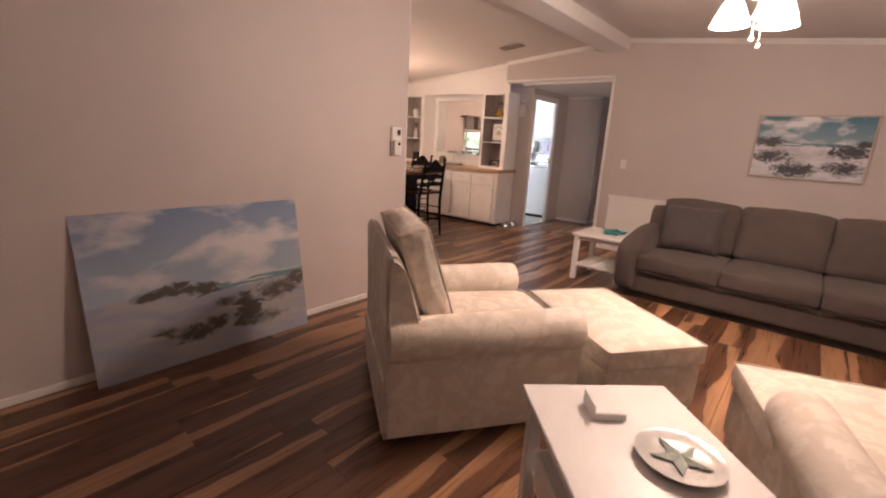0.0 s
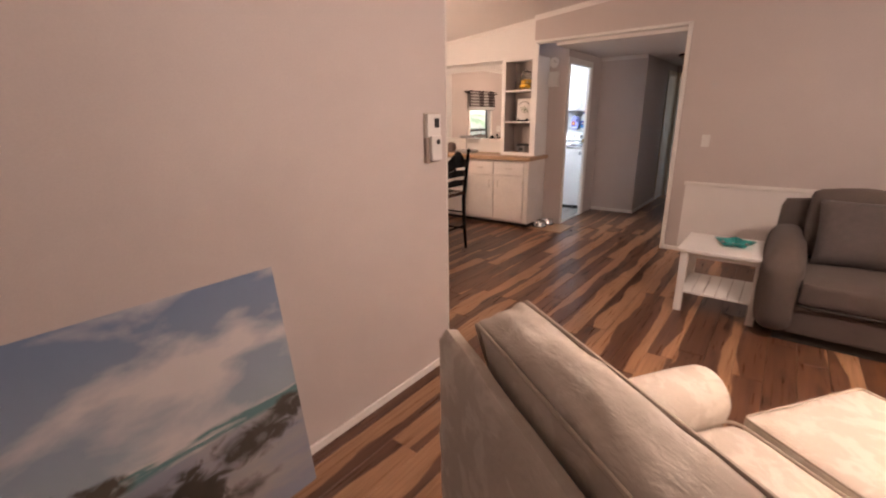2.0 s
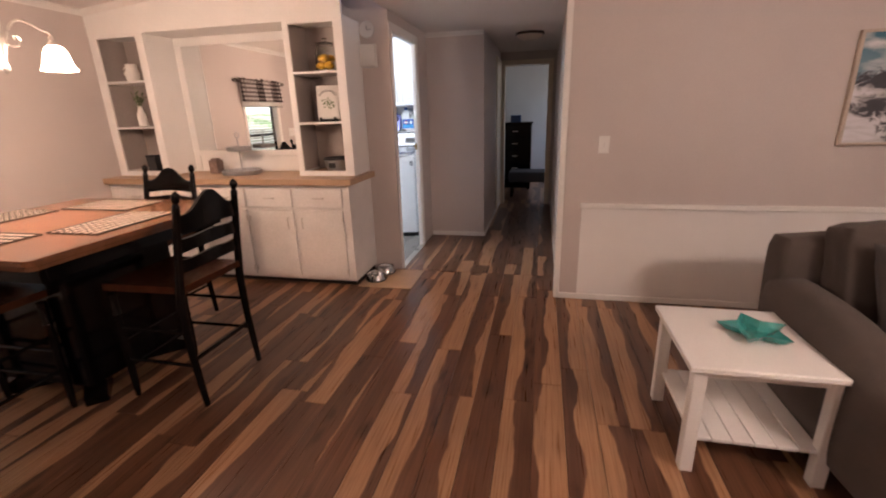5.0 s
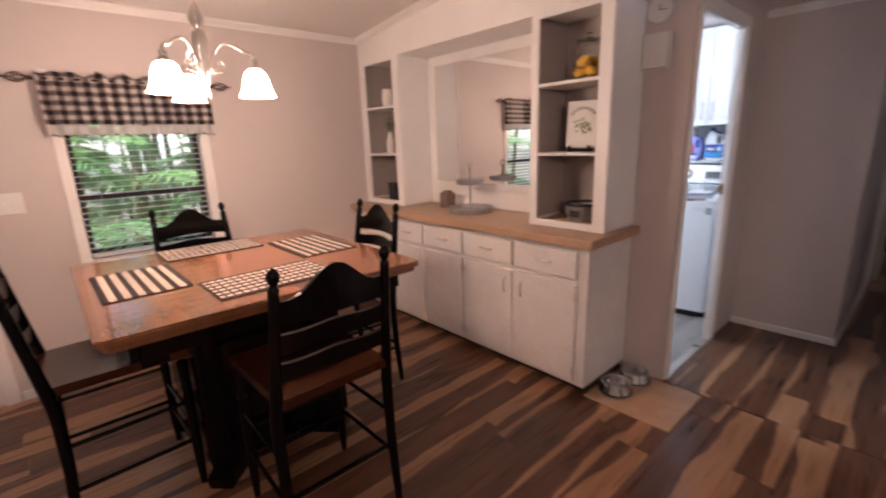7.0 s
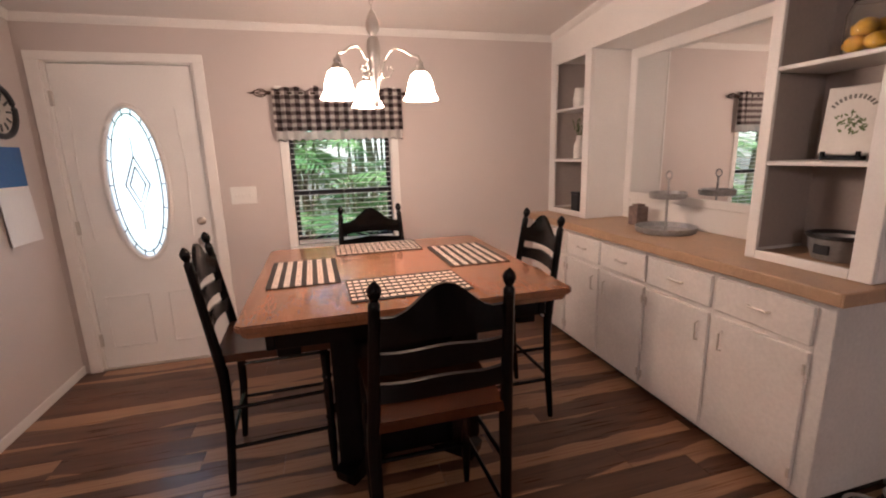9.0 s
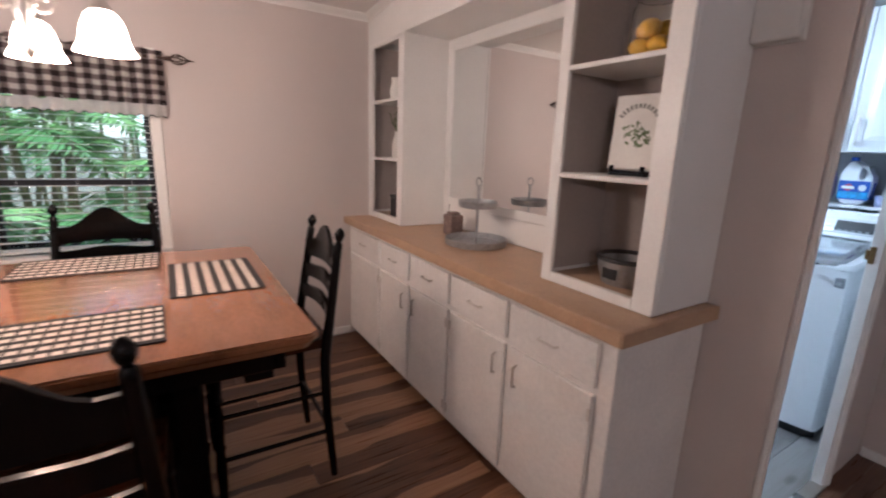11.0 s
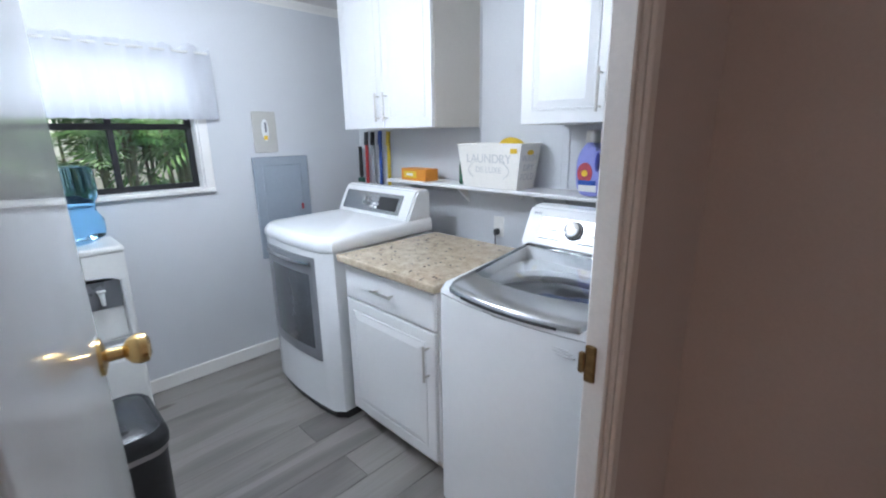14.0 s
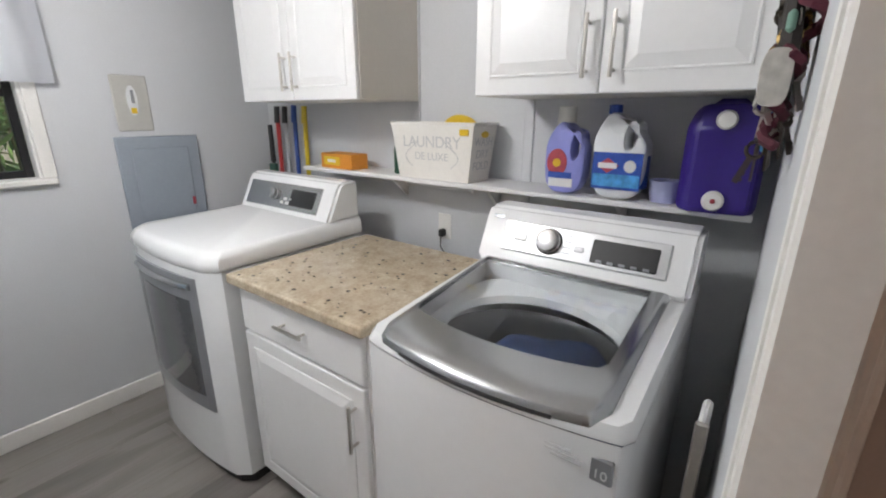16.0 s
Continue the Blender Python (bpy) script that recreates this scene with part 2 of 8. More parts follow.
def damask(name, ground, figure):
    """Woven cloth with a raised leafy figure, a little lighter and smoother than its ground."""
    m = bpy.data.materials.new(name)
    m.use_nodes = True
    nt = m.node_tree
    link, b = nt.links.new, nt.nodes["Principled BSDF"]
    at = noodle(m, "ShaderNodeTexCoord")
    warp = noodle(m, "ShaderNodeTexNoise", Scale=7.0, Detail=2.0)
    link(at.outputs["Object"], warp.inputs["Vector"])
    bend = nt.nodes.new("ShaderNodeMix")
    bend.data_type = "VECTOR"
    bend.inputs["Factor"].default_value = 0.16
    link(at.outputs["Object"], bend.inputs[4]), link(warp.outputs["Color"], bend.inputs[5])
    leaf = noodle(m, "ShaderNodeTexVoronoi", Scale=17.0)
    leaf.feature = "SMOOTH_F1"
    link(bend.outputs[1], leaf.inputs["Vector"])
    vein = noodle(m, "ShaderNodeTexNoise", Scale=38.0, Detail=3.0, Distortion=1.5)
    link(bend.outputs[1], vein.inputs["Vector"])
    add = nt.nodes.new("ShaderNodeMath")
    add.operation = "MULTIPLY_ADD"
    add.inputs[1].default_value = 0.8
    link(vein.outputs["Fac"], add.inputs[0]), link(leaf.outputs["Distance"], add.inputs[2])
    cut = nt.nodes.new("ShaderNodeMapRange")
    cut.inputs["From Min"].default_value, cut.inputs["From Max"].default_value = 0.72, 0.86
    link(add.outputs[0], cut.inputs["Value"])
    mix = nt.nodes.new("ShaderNodeMix")
    mix.data_type = "RGBA"
    mix.inputs["A"].default_value, mix.inputs["B"].default_value = (*figure, 1), (*ground, 1)
    link(cut.outputs["Result"], mix.inputs["Factor"])
    soil = noodle(m, "ShaderNodeTexNoise", Scale=4.0, Detail=3.0)
    link(at.outputs["Object"], soil.inputs["Vector"])
    tint = nt.nodes.new("ShaderNodeMix")
    tint.data_type, tint.blend_type = "RGBA", "MULTIPLY"
    tint.inputs["B"].default_value = (0.94, 0.91, 0.87, 1)
    link(soil.outputs["Fac"], tint.inputs["Factor"]), link(mix.outputs["Result"], tint.inputs["A"])
    link(tint.outputs["Result"], b.inputs["Base Color"])
    rr = nt.nodes.new("ShaderNodeMapRange")
    rr.inputs["To Min"].default_value, rr.inputs["To Max"].default_value = 0.5, 0.8
    link(cut.outputs["Result"], rr.inputs["Value"]), link(rr.outputs["Result"], b.inputs["Roughness"])
    b.inputs["Sheen Weight"].default_value = 0.1
    weave = noodle(m, "ShaderNodeTexNoise", Scale=260.0, Detail=2.0)
    link(at.outputs["Object"], weave.inputs["Vector"])
    high = nt.nodes.new("ShaderNodeMath")
    high.operation = "MULTIPLY_ADD"
    high.inputs[1].default_value = 0.35
    link(weave.outputs["Fac"], high.inputs[0]), link(add.outputs[0], high.inputs[2])
    bp = noodle(m, "ShaderNodeBump", Strength=0.4, Distance=0.006)
    link(high.outputs[0], bp.inputs["Height"]), link(bp.outputs["Normal"], b.inputs["Normal"])
    return m


CREAM = damask("cream_damask", (0.655, 0.595, 0.52), (0.75, 0.695, 0.62))
PIPING = material("piping_cord", (0.50, 0.43, 0.35), 0.8, vary=0.1)
TAUPE = material("taupe_chenille", (0.075, 0.058, 0.049), 0.9, vary=0.22, scale=9, grain=300, bump=0.3, sheen=0.06)
# near-black, for inset bases, undersides and the line below the seat cushions
NEARBLACK = material("near_black", (0.03, 0.025, 0.02), 0.9)
BLACKWOOD = material("black_painted_wood", (0.0035, 0.003, 0.003), 0.18, vary=0.3, scale=5, grain=80, bump=0.01, gloss=0.2)
CHERRY = material("cherry_wood", (0.235, 0.098, 0.042), 0.22, vary=0.22, scale=3, grain=40, bump=0.03, coat=0.4, stretch=(1, 6, 1))
SEATWOOD = material("brown_seat_wood", (0.05, 0.015, 0.006), 0.24, vary=0.3, scale=3, grain=40, coat=0.12, gloss=0.3, stretch=(1, 6, 1))
TAN = material("tan_laminate", (0.45, 0.30, 0.19), 0.4, vary=0.15, scale=9, grain=70, bump=0.02)
APPL = material("white_enamel", (0.82, 0.83, 0.84), 0.22, vary=0.02, scale=2, grain=40, bump=0.0, coat=0.4)
SILVER = material("silver_trim", (0.46, 0.47, 0.48), 0.24, metal=0.95, vary=0.06, scale=3, grain=200, bump=0.0)
DARKPLASTIC = material("dark_plastic", (0.02, 0.02, 0.022), 0.35, vary=0.2)
BRASS = material("brass", (0.70, 0.48, 0.20), 0.25, metal=1.0, vary=0.1)
NICKEL = material("brushed_nickel", (0.60, 0.57, 0.53), 0.3, metal=1.0, vary=0.08, grain=150)


def thin_cloth(name, colour, through_share):
    """Cotton that lets part of the light through."""
    m = bpy.data.materials.new(name)
    m.use_nodes = True
    nt = m.node_tree
    b = nt.nodes["Principled BSDF"]
    b.inputs["Base Color"].default_value = (*colour, 1)
    b.inputs["Roughness"].default_value = 0.9
    weave = noodle(m, "ShaderNodeTexNoise", Scale=400.0, Detail=2.0)
    bp = noodle(m, "ShaderNodeBump", Strength=0.2, Distance=0.002)
    nt.links.new(weave.outputs["Fac"], bp.inputs["Height"]), nt.links.new(bp.outputs["Normal"], b.inputs["Normal"])
    t = nt.nodes.new("ShaderNodeBsdfTranslucent")
    t.inputs["Color"].default_value = (*colour, 1)
    mix = nt.nodes.new("ShaderNodeMixShader")
    mix.inputs["Fac"].default_value = through_share
    nt.links.new(b.outputs[0], mix.inputs[1]), nt.links.new(t.outputs[0], mix.inputs[2])
    nt.links.new(mix.outputs[0], nt.nodes["Material Output"].inputs["Surface"])
    return m

# ---- building helpers ----
def box(bm, x0, x1, y0, y1, z0, z1, bevel=0.0, segments=1):
    """A box in bm; returns its vertices."""
    before = set(bm.verts)
    made = bmesh.ops.create_cube(bm, size=1.0)["verts"]
    for v in made:
        v.co = Vector(((x0 + x1) / 2 + v.co.x * (x1 - x0), (y0 + y1) / 2 + v.co.y * (y1 - y0), (z0 + z1) / 2 + v.co.z * (z1 - z0)))
    if bevel:
        edges = list({e for v in made for e in v.link_edges})
        bmesh.ops.bevel(bm, geom=edges, offset=bevel, segments=segments, profile=0.5, affect="EDGES")
    return [v for v in bm.verts if v not in before]


def lathe(bm, profile, steps=24, x=0.0, y=0.0):
    """A turned body from (radius, height) pairs about the upright axis at x, y."""
    rings = []
    for r, z in profile:
        rings.append([bm.verts.new((x + r * math.cos(2 * math.pi * k / steps), y + r * math.sin(2 * math.pi * k / steps), z)) for k in range(steps)])
    for a, b in zip(rings, rings[1:]):
        for k in range(steps):
            bm.faces.new((a[k], a[(k + 1) % steps], b[(k + 1) % steps], b[k]))
    bm.faces.new(list(reversed(rings[0])))
    bm.faces.new(rings[-1])
    return [v for ring in rings for v in ring]


def tube(bm, points, radius, steps=10):
    """A round rod along points; radius is a number or one for each point."""
    pts = [Vector(p) for p in points]
    radii = radius if isinstance(radius, (list, tuple)) else [radius] * len(pts)
    rings, up = [], Vector((0.03, 0.05, 1)).normalized()
    for k, p in enumerate(pts):
        way = (pts[min(k + 1, len(pts) - 1)] - pts[max(k - 1, 0)]).normalized()
        ref = up if abs(way.dot(up)) < 0.95 else Vector((1, 0.1, 0))
        u = way.cross(ref).normalized()
        w = way.cross(u).normalized()
        rings.append([bm.verts.new(p + radii[k] * (math.cos(2 * math.pi * j / steps) * u + math.sin(2 * math.pi * j / steps) * w)) for j in range(steps)])
    for a, b in zip(rings, rings[1:]):
        for j in range(steps):
            bm.faces.new((a[j], b[j], b[(j + 1) % steps], a[(j + 1) % steps]))
    bm.faces.new(rings[0])
    bm.faces.new(list(reversed(rings[-1])))
    return [v for ring in rings for v in ring]


def extrude_outline(bm, outline, low, high, axis="z"):
    """A prism from a 2D outline; axis names the direction of its thickness."""
    def at(p, h):
        return {"z": (p[0], p[1], h), "y": (p[0], h, p[1]), "x": (h, p[0], p[1])}[axis]
    a, b = [bm.verts.new(at(p, low)) for p in outline], [bm.verts.new(at(p, high)) for p in outline]
    n = len(outline)
    bm.faces.new(a), bm.faces.new(b)
    for k in range(n):
        bm.faces.new((a[k], a[(k + 1) % n], b[(k + 1) % n], b[k]))
    return a + b


def puff(bm, x0, x1, y0, y1, z0, z1, swell=0.02, cuts=7, round_to=0.03, seed=0, rough=0.004, axes=(0, 1, 2), crease=0.0):
    """A stuffed cushion: a rounded box whose faces bulge and are slightly uneven."""
    c, h = Vector(((x0 + x1) / 2, (y0 + y1) / 2, (z0 + z1) / 2)), Vector(((x1 - x0) / 2, (y1 - y0) / 2, (z1 - z0) / 2))
    before = set(bm.verts)
    made = bmesh.ops.create_cube(bm, size=2.0)["verts"]
    bmesh.ops.subdivide_edges(bm, edges=list({e for v in made for e in v.link_edges}), cuts=cuts, use_grid_fill=True)
    rad = min(round_to, *h)
    for v in [v for v in bm.verts if v not in before]:
        s = v.co.copy()
        p = Vector((s.x * h.x, s.y * h.y, s.z * h.z))
        core = Vector([max(-h[k] + rad, min(h[k] - rad, p[k])) for k in range(3)])
        off = p - core
        if off.length > 1e-6:
            p = core + off.normalized() * rad
        for k in range(3):
            a, b = [j for j in range(3) if j != k]
            if k in axes and abs(s[k]) > 0.999:
                p[k] += math.copysign(swell * (1 - s[a] ** 2) * (1 - s[b] ** 2), s[k])
        p += rough * noise.noise_vector(Vector((p.x * 6 + seed, p.y * 6, p.z * 6)))
        if crease:
            p += crease * max(abs(s.x), abs(s.z)) ** 4 * noise.noise_vector(Vector((p.x * 17, p.y * 30 + seed, p.z * 17)))
        v.co = c + p
    return [v for v in bm.verts if v not in before]


def shift(verts, m):
    for v in verts:
        v.co = m @ v.co


def part(name, bm, mat, parent=None, label="", smooth=False):
    """Links bm as one mesh object, under parent if there is one."""
    bmesh.ops.recalc_face_normals(bm, faces=bm.faces)
    me = bpy.data.meshes.new(name)
    bm.to_mesh(me)
    bm.free()
    if smooth:
        me.polygons.foreach_set("use_smooth", [True] * len(me.polygons))
        me.set_sharp_from_angle(angle=radians(40))
    me.materials.append(mat)
    ob = new(name, me)
    if parent:
        ob.parent = parent
    if label:
        ob["label"] = label
    return ob


def bpart(name, dims, mat, parent=None, label="", bevel=0.003, segments=1):
    bm = bmesh.new()
    box(bm, *dims, bevel=bevel, segments=segments)
    return part(name, bm, mat, parent, label)


def thing(name, m, label, category, group="", kind=""):
    ob = new(name)
    ob.empty_display_size = 0.1
    ob.matrix_world = m
    return tagged(ob, label, category, group, kind)


def wall(name, boxes, mat, label):
    bm = bmesh.new()
    for b in boxes:
        box(bm, *b)
    return tagged(part(name, bm, mat), label, "wall", kind="structure")


def with_openings(axis, a, b, u0, u1, z0, z1, holes):
    """Boxes of a wall from a to b thick that runs u0..u1, round holes (u, u, z, z) given in order."""
    out, u = [], u0
    for h0, h1, lo, hi in holes:
        out.append((u, h0, z0, z1))
        if lo > z0:
            out.append((h0, h1, z0, lo))
        if hi < z1:
            out.append((h0, h1, hi, z1))
        u = h1
    out.append((u, u1, z0, z1))
    return [(a, b, p, q, r, s) if axis == "x" else (p, q, a, b, r, s) for p, q, r, s in out]


# ---- the large structure ----
WEST, EAST, SOUTH, NORTH = -6.10, 1.90, -1.70, 5.914
RIDGE, EAVE, TOP = -2.10, 2.27, 2.65
DOOR_Y, WIN_Y, WIN_Z = (2.63, 3.46), (3.98, 4.72), (0.76, 1.84)
LWIN_Y, LWIN_Z = (6.54, 7.33), (1.15, 1.88)
LDOOR_Y = (6.417, 7.145)

wall("wall_west", with_openings("x", WEST - 0.12, WEST, 2.30, 8.54, 0, 2.72,
     [(*DOOR_Y, 0, 2.03), (*WIN_Y, *WIN_Z), (*LWIN_Y, *LWIN_Z)]), WALL, "beige painted exterior wall with door and windows")
wall("wall_painting", [(-2.81, -2.69, SOUTH, 2.72, 0, 2.72)], WALL, "plain beige painted partition wall")
wall("wall_dining_south", [(WEST, -2.81, 2.40, 2.52, 0, 2.72)], WALL, "beige painted dining room wall")
wall("wall_north", [(-2.19, EAST, NORTH, 6.01, 0, 2.72), (-3.80, -2.19, NORTH, 6.01, 2.23, 2.72)], WALL, "beige painted wall behind the sofa with hall opening")
wall("wall_hutch", [(WEST, -3.56, 6.36, 6.40, 0, 2.72)], WALL, "beige painted wall behind the hutch")
wall("wall_laundry_east", with_openings("x", -3.592, -3.56, 6.40, 8.42, 0, 2.72, [(*LDOOR_Y, 0, 2.03)]), WALL, "beige painted wall with the laundry doorway")
wall("wall_hall_panel", [(-3.56, -2.95, 7.58, 7.68, 0, 2.72)], WALL, "beige painted short wall facing the hall")
wall("wall_hall_left", [(-3.05, -2.95, 7.68, 9.50, 0, 2.72)], WALL, "beige painted hall wall")
wall("wall_hall_right", [(-2.17, -2.07, 6.01, 9.50, 0, 2.72)], WALL, "beige painted hall wall")
wall("wall_hall_end", with_openings("y", 9.50, 9.60, -4.2, -0.9, 0, 2.72, [(-2.90, -2.26, 0, 2.0)]), WALL, "beige painted hall end wall with a doorway")
wall("wall_laundry_north", [(WEST, -3.05, 8.42, 8.54, 0, 2.72)], GREYWALL, "pale grey painted laundry wall")
wall("wall_laundry_west_lining", with_openings("x", WEST, WEST + 0.012, 6.40, 8.42, 0, 2.3, [(*LWIN_Y, *LWIN_Z)]), GREYWALL, "pale grey painted laundry wall with a window")
wall("wall_laundry_south_lining", [(WEST + 0.012, -3.597, 6.40, 6.412, 0, 2.3)], GREYWALL, "pale grey painted laundry wall")
wall("wall_laundry_east_lining", with_openings("x", -3.597, -3.592, 6.412, 8.42, 0, 2.3, [(*LDOOR_Y, 0, 2.03)]), GREYWALL, "pale grey painted laundry wall")
wall("wall_south", [(-2.69, EAST, SOUTH - 0.12, SOUTH, 0, 2.72)], WALL, "beige painted living room wall")
wall("wall_east", [(EAST, EAST + 0.12, SOUTH - 0.12, 6.01, 0, 2.72)], WALL, "beige painted living room wall")
# the east side's opening is unseen, added to seat the bedroom fill
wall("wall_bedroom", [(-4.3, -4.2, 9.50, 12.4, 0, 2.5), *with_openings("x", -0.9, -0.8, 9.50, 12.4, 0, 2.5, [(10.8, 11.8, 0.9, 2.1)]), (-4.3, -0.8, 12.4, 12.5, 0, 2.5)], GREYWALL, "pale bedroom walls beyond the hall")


def slab(name, outline, y0, y1, mat, label):
    bm = bmesh.new()
    extrude_outline(bm, outline, y0, y1, "y")
    return tagged(part(name, bm, mat), label, "ceiling", kind="structure")


slab("ceiling_west", [(WEST - 0.1, EAVE - 0.0095), (RIDGE, TOP), (RIDGE, TOP + 0.06), (WEST - 0.1, EAVE + 0.06)], SOUTH, 6.36, CEIL, "off-white sloped ceiling")
slab("ceiling_east", [(RIDGE, TOP), (EAST + 0.1, EAVE), (EAST + 0.1, EAVE + 0.06), (RIDGE, TOP + 0.06)], SOUTH, 6.0, CEIL, "off-white sloped ceiling")
slab("ceiling_hall", [(-3.575, 2.17), (-2.17, 2.17), (-2.17, 2.22), (-3.575, 2.22)], 6.012, 9.5, CEIL, "flat off-white hall ceiling")
slab("ceiling_laundry", [(WEST, 2.25), (-3.625, 2.25), (-3.625, 2.3), (WEST, 2.3)], 6.40, 8.42, CEIL, "flat white laundry ceiling")
slab("ceiling_bedroom", [(-4.2, 2.35), (-0.9, 2.35), (-0.9, 2.4), (-4.2, 2.4)], 9.6, 12.4, CEIL, "flat white bedroom ceiling")
tagged(bpart("beam", (-2.36, -2.04, SOUTH, NORTH, 2.505, 2.66), TRIM, bevel=0.006), "white painted ceiling beam along the ridge", "beam", kind="structure")
tagged(bpart("floor", (WEST - 0.1, EAST + 0.1, SOUTH - 0.1, 12.4, -0.15, -0.008), UNDERLAY), "hickory laminate floor", "floor", kind="structure")

# ---- trim, doors and windows ----
def strip(name, dims, label, mat=TRIM, bevel=0.004, category="trim"):
    return tagged(bpart(name, dims, mat, bevel=bevel), label, category, kind="structure")


BASE = "white painted baseboard"
strip("baseboard", (-2.69, -2.678, SOUTH, 2.72, 0, 0.045), BASE)
strip("baseboard", (-2.81, -2.678, 2.72, 2.732, 0, 0.045), BASE)
strip("baseboard", (WEST, -2.81, 2.52, 2.532, 0, 0.06), BASE)
strip("baseboard", (WEST, WEST + 0.012, 3.53, 5.87, 0, 0.06), BASE)
strip("baseboard", (-2.19, EAST, NORTH - 0.012, NORTH, 0, 0.045), BASE)
strip("baseboard", (-3.55, -2.95, 7.568, 7.58, 0, 0.05), BASE)
strip("baseboard", (-2.95, -2.938, 7.568, 9.44, 0, 0.05), BASE)
strip("baseboard", (-2.182, -2.17, 6.01, 9.5, 0, 0.05), BASE)
strip("baseboard", (WEST + 0.012, WEST + 0.026, 6.48, 8.42, 0, 0.085), BASE)
strip("trim_corner", (-2.694, -2.684, 2.714, 2.724, 0.045, 2.57), "white corner bead at the wall's end")
# casing of the hall opening
strip("trim_opening_side", (-2.205, -2.165, NORTH - 0.012, NORTH + 0.105, 0, 2.23), "white casing of the hall opening")
strip("trim_opening_top", (-3.80, -2.165, NORTH - 0.012, NORTH + 0.105, 2.205, 2.235), "white casing of the hall opening")


def crown(name, a, b, profile_dir, z):
    """A crown moulding between two points, swept with a stepped profile; profile_dir points into the room."""
    bm = bmesh.new()
    p, q, d = Vector(a), Vector(b), Vector(profile_dir)
    prof = [(0, -0.042), (0.007, -0.042), (0.010, -0.033), (0.022, -0.020), (0.032, -0.006), (0.034, 0.02), (0, 0.02)]
    rows = [[bm.verts.new(e + d * u + Vector((0, 0, w))) for u, w in prof] for e in (p, q)]
    n = len(prof)
    for k in range(n):
        bm.faces.new((rows[0][k], rows[0][(k + 1) % n], rows[1][(k + 1) % n], rows[1][k]))
    bm.faces.new(rows[0]), bm.faces.new(rows[1])
    return tagged(part(name, bm, TRIM), "white crown moulding", "trim", kind="structure")


crown("trim_crown", (WEST, 2.52, EAVE), (WEST, 6.02, EAVE), (1, 0, 0), 0)
crown("trim_crown", (WEST, 6.02, EAVE), (-3.80, 6.02, 2.485), (0, -1, 0), 0)
crown("trim_crown", (-3.80, NORTH, 2.485), (RIDGE - 0.26, NORTH, 2.622), (0, -1, 0), 0)
crown("trim_crown", (RIDGE + 0.06, NORTH, 2.645), (EAST, NORTH, EAVE), (0, -1, 0), 0)
crown("trim_crown", (WEST, 2.52, EAVE), (-2.81, 2.52, 2.58), (0, 1, 0), 0)
crown("trim_crown", (WEST + 0.012, 6.412, 2.25), (WEST + 0.012, 8.42, 2.25), (1, 0, 0), 0)
crown("trim_crown", (-3.575, 7.58, 2.17), (-2.95, 7.58, 2.17), (0, -1, 0), 0)

# wainscot panel on the north wall
WAINS = material("wainscot_paint", (0.80, 0.78, 0.76), 0.45, vary=0.04, scale=3, grain=160, bump=0.03)
strip("wainscot_panel", (-2.04, EAST, NORTH - 0.008, NORTH, 0.045, 0.70), "white painted wainscot board", WAINS, category="wainscot")
strip("wainscot_rail", (-2.05, EAST, NORTH - 0.022, NORTH, 0.70, 0.738), "white painted wainscot cap rail", TRIM, category="wainscot")

# laundry doorway: jambs, stops and casings on both sides
LY0, LY1 = LDOOR_Y
door_2 = thing("door_2", pose(0, 0, 0), "white painted laundry doorway with its door open", "door", kind="structure")
bpart("jamb", (-3.600, -3.558, LY0, LY0 + 0.018, 0, 2.012), TRIM, door_2)
bpart("jamb", (-3.600, -3.558, LY1 - 0.018, LY1, 0, 2.012), TRIM, door_2)
bpart("jamb", (-3.600, -3.558, LY0, LY1, 2.012, 2.03), TRIM, door_2)


def casing(parent, x0, x1, sign):
    """Stepped casing round the laundry doorway on the wall face at x0, standing out to x1."""
    lo, hi = sorted((x0, x1))
    mid = x0 + sign * 0.6 * abs(x1 - x0)
    a, b = sorted((x0, mid))
    for y0, y1 in ((LY0 - 0.041, LY0 + 0.006), (LY1 - 0.006, LY1 + 0.055)):
        bm = bmesh.new()
        box(bm, a, b, y0, y1, 0, 2.08, 0.003)
        box(bm, lo, hi, y0 + 0.012, y1 - 0.016, 0, 2.07, 0.005, 2)
        part("casing", bm, TRIM, parent)
    bm = bmesh.new()
    box(bm, a, b, LY0 - 0.055, LY1 + 0.055, 2.018, 2.085, 0.003)
    part("casing", bm, TRIM, parent)


casing(door_2, -3.56, -3.543, 1)
casing(door_2, -3.597, -3.602, -1)
DARKBRASS = material("tarnished_brass", (0.30, 0.19, 0.08), 0.4, metal=0.9, vary=0.4, scale=40)
plate = bpart("strike_plate", (-3.598, -3.578, LY1 - 0.021, LY1 - 0.0165, 1.02, 1.09), DARKBRASS, door_2, "worn brass strike plate")
bpart("strike_lip", (-3.608, -3.597, LY1 - 0.026, LY1 - 0.0165, 1.035, 1.075), DARKBRASS, door_2)
leaf = thing("laundry_door", pose(-3.612, 6.436, 0, 0, 0, -9.3), "white painted interior door standing open, brass knob", "door")
GLOSSWHITE = material("gloss_door_paint", (0.78, 0.78, 0.77), 0.12, vary=0.03, scale=3, grain=100, bump=0.01, coat=0.3)
bpart("leaf", (-0.68, -0.012, -0.035, 0.0, 0.012, 2.005), GLOSSWHITE, leaf)
bm = bmesh.new()
lathe(bm, [(0.034, 0.0), (0.034, 0.006), (0.012, 0.012), (0.011, 0.035), (0.024, 0.045), (0.029, 0.058), (0.027, 0.072), (0.014, 0.078)], 20)
shift(bm.verts, pose(-0.62, 0.0, 1.065, -90))
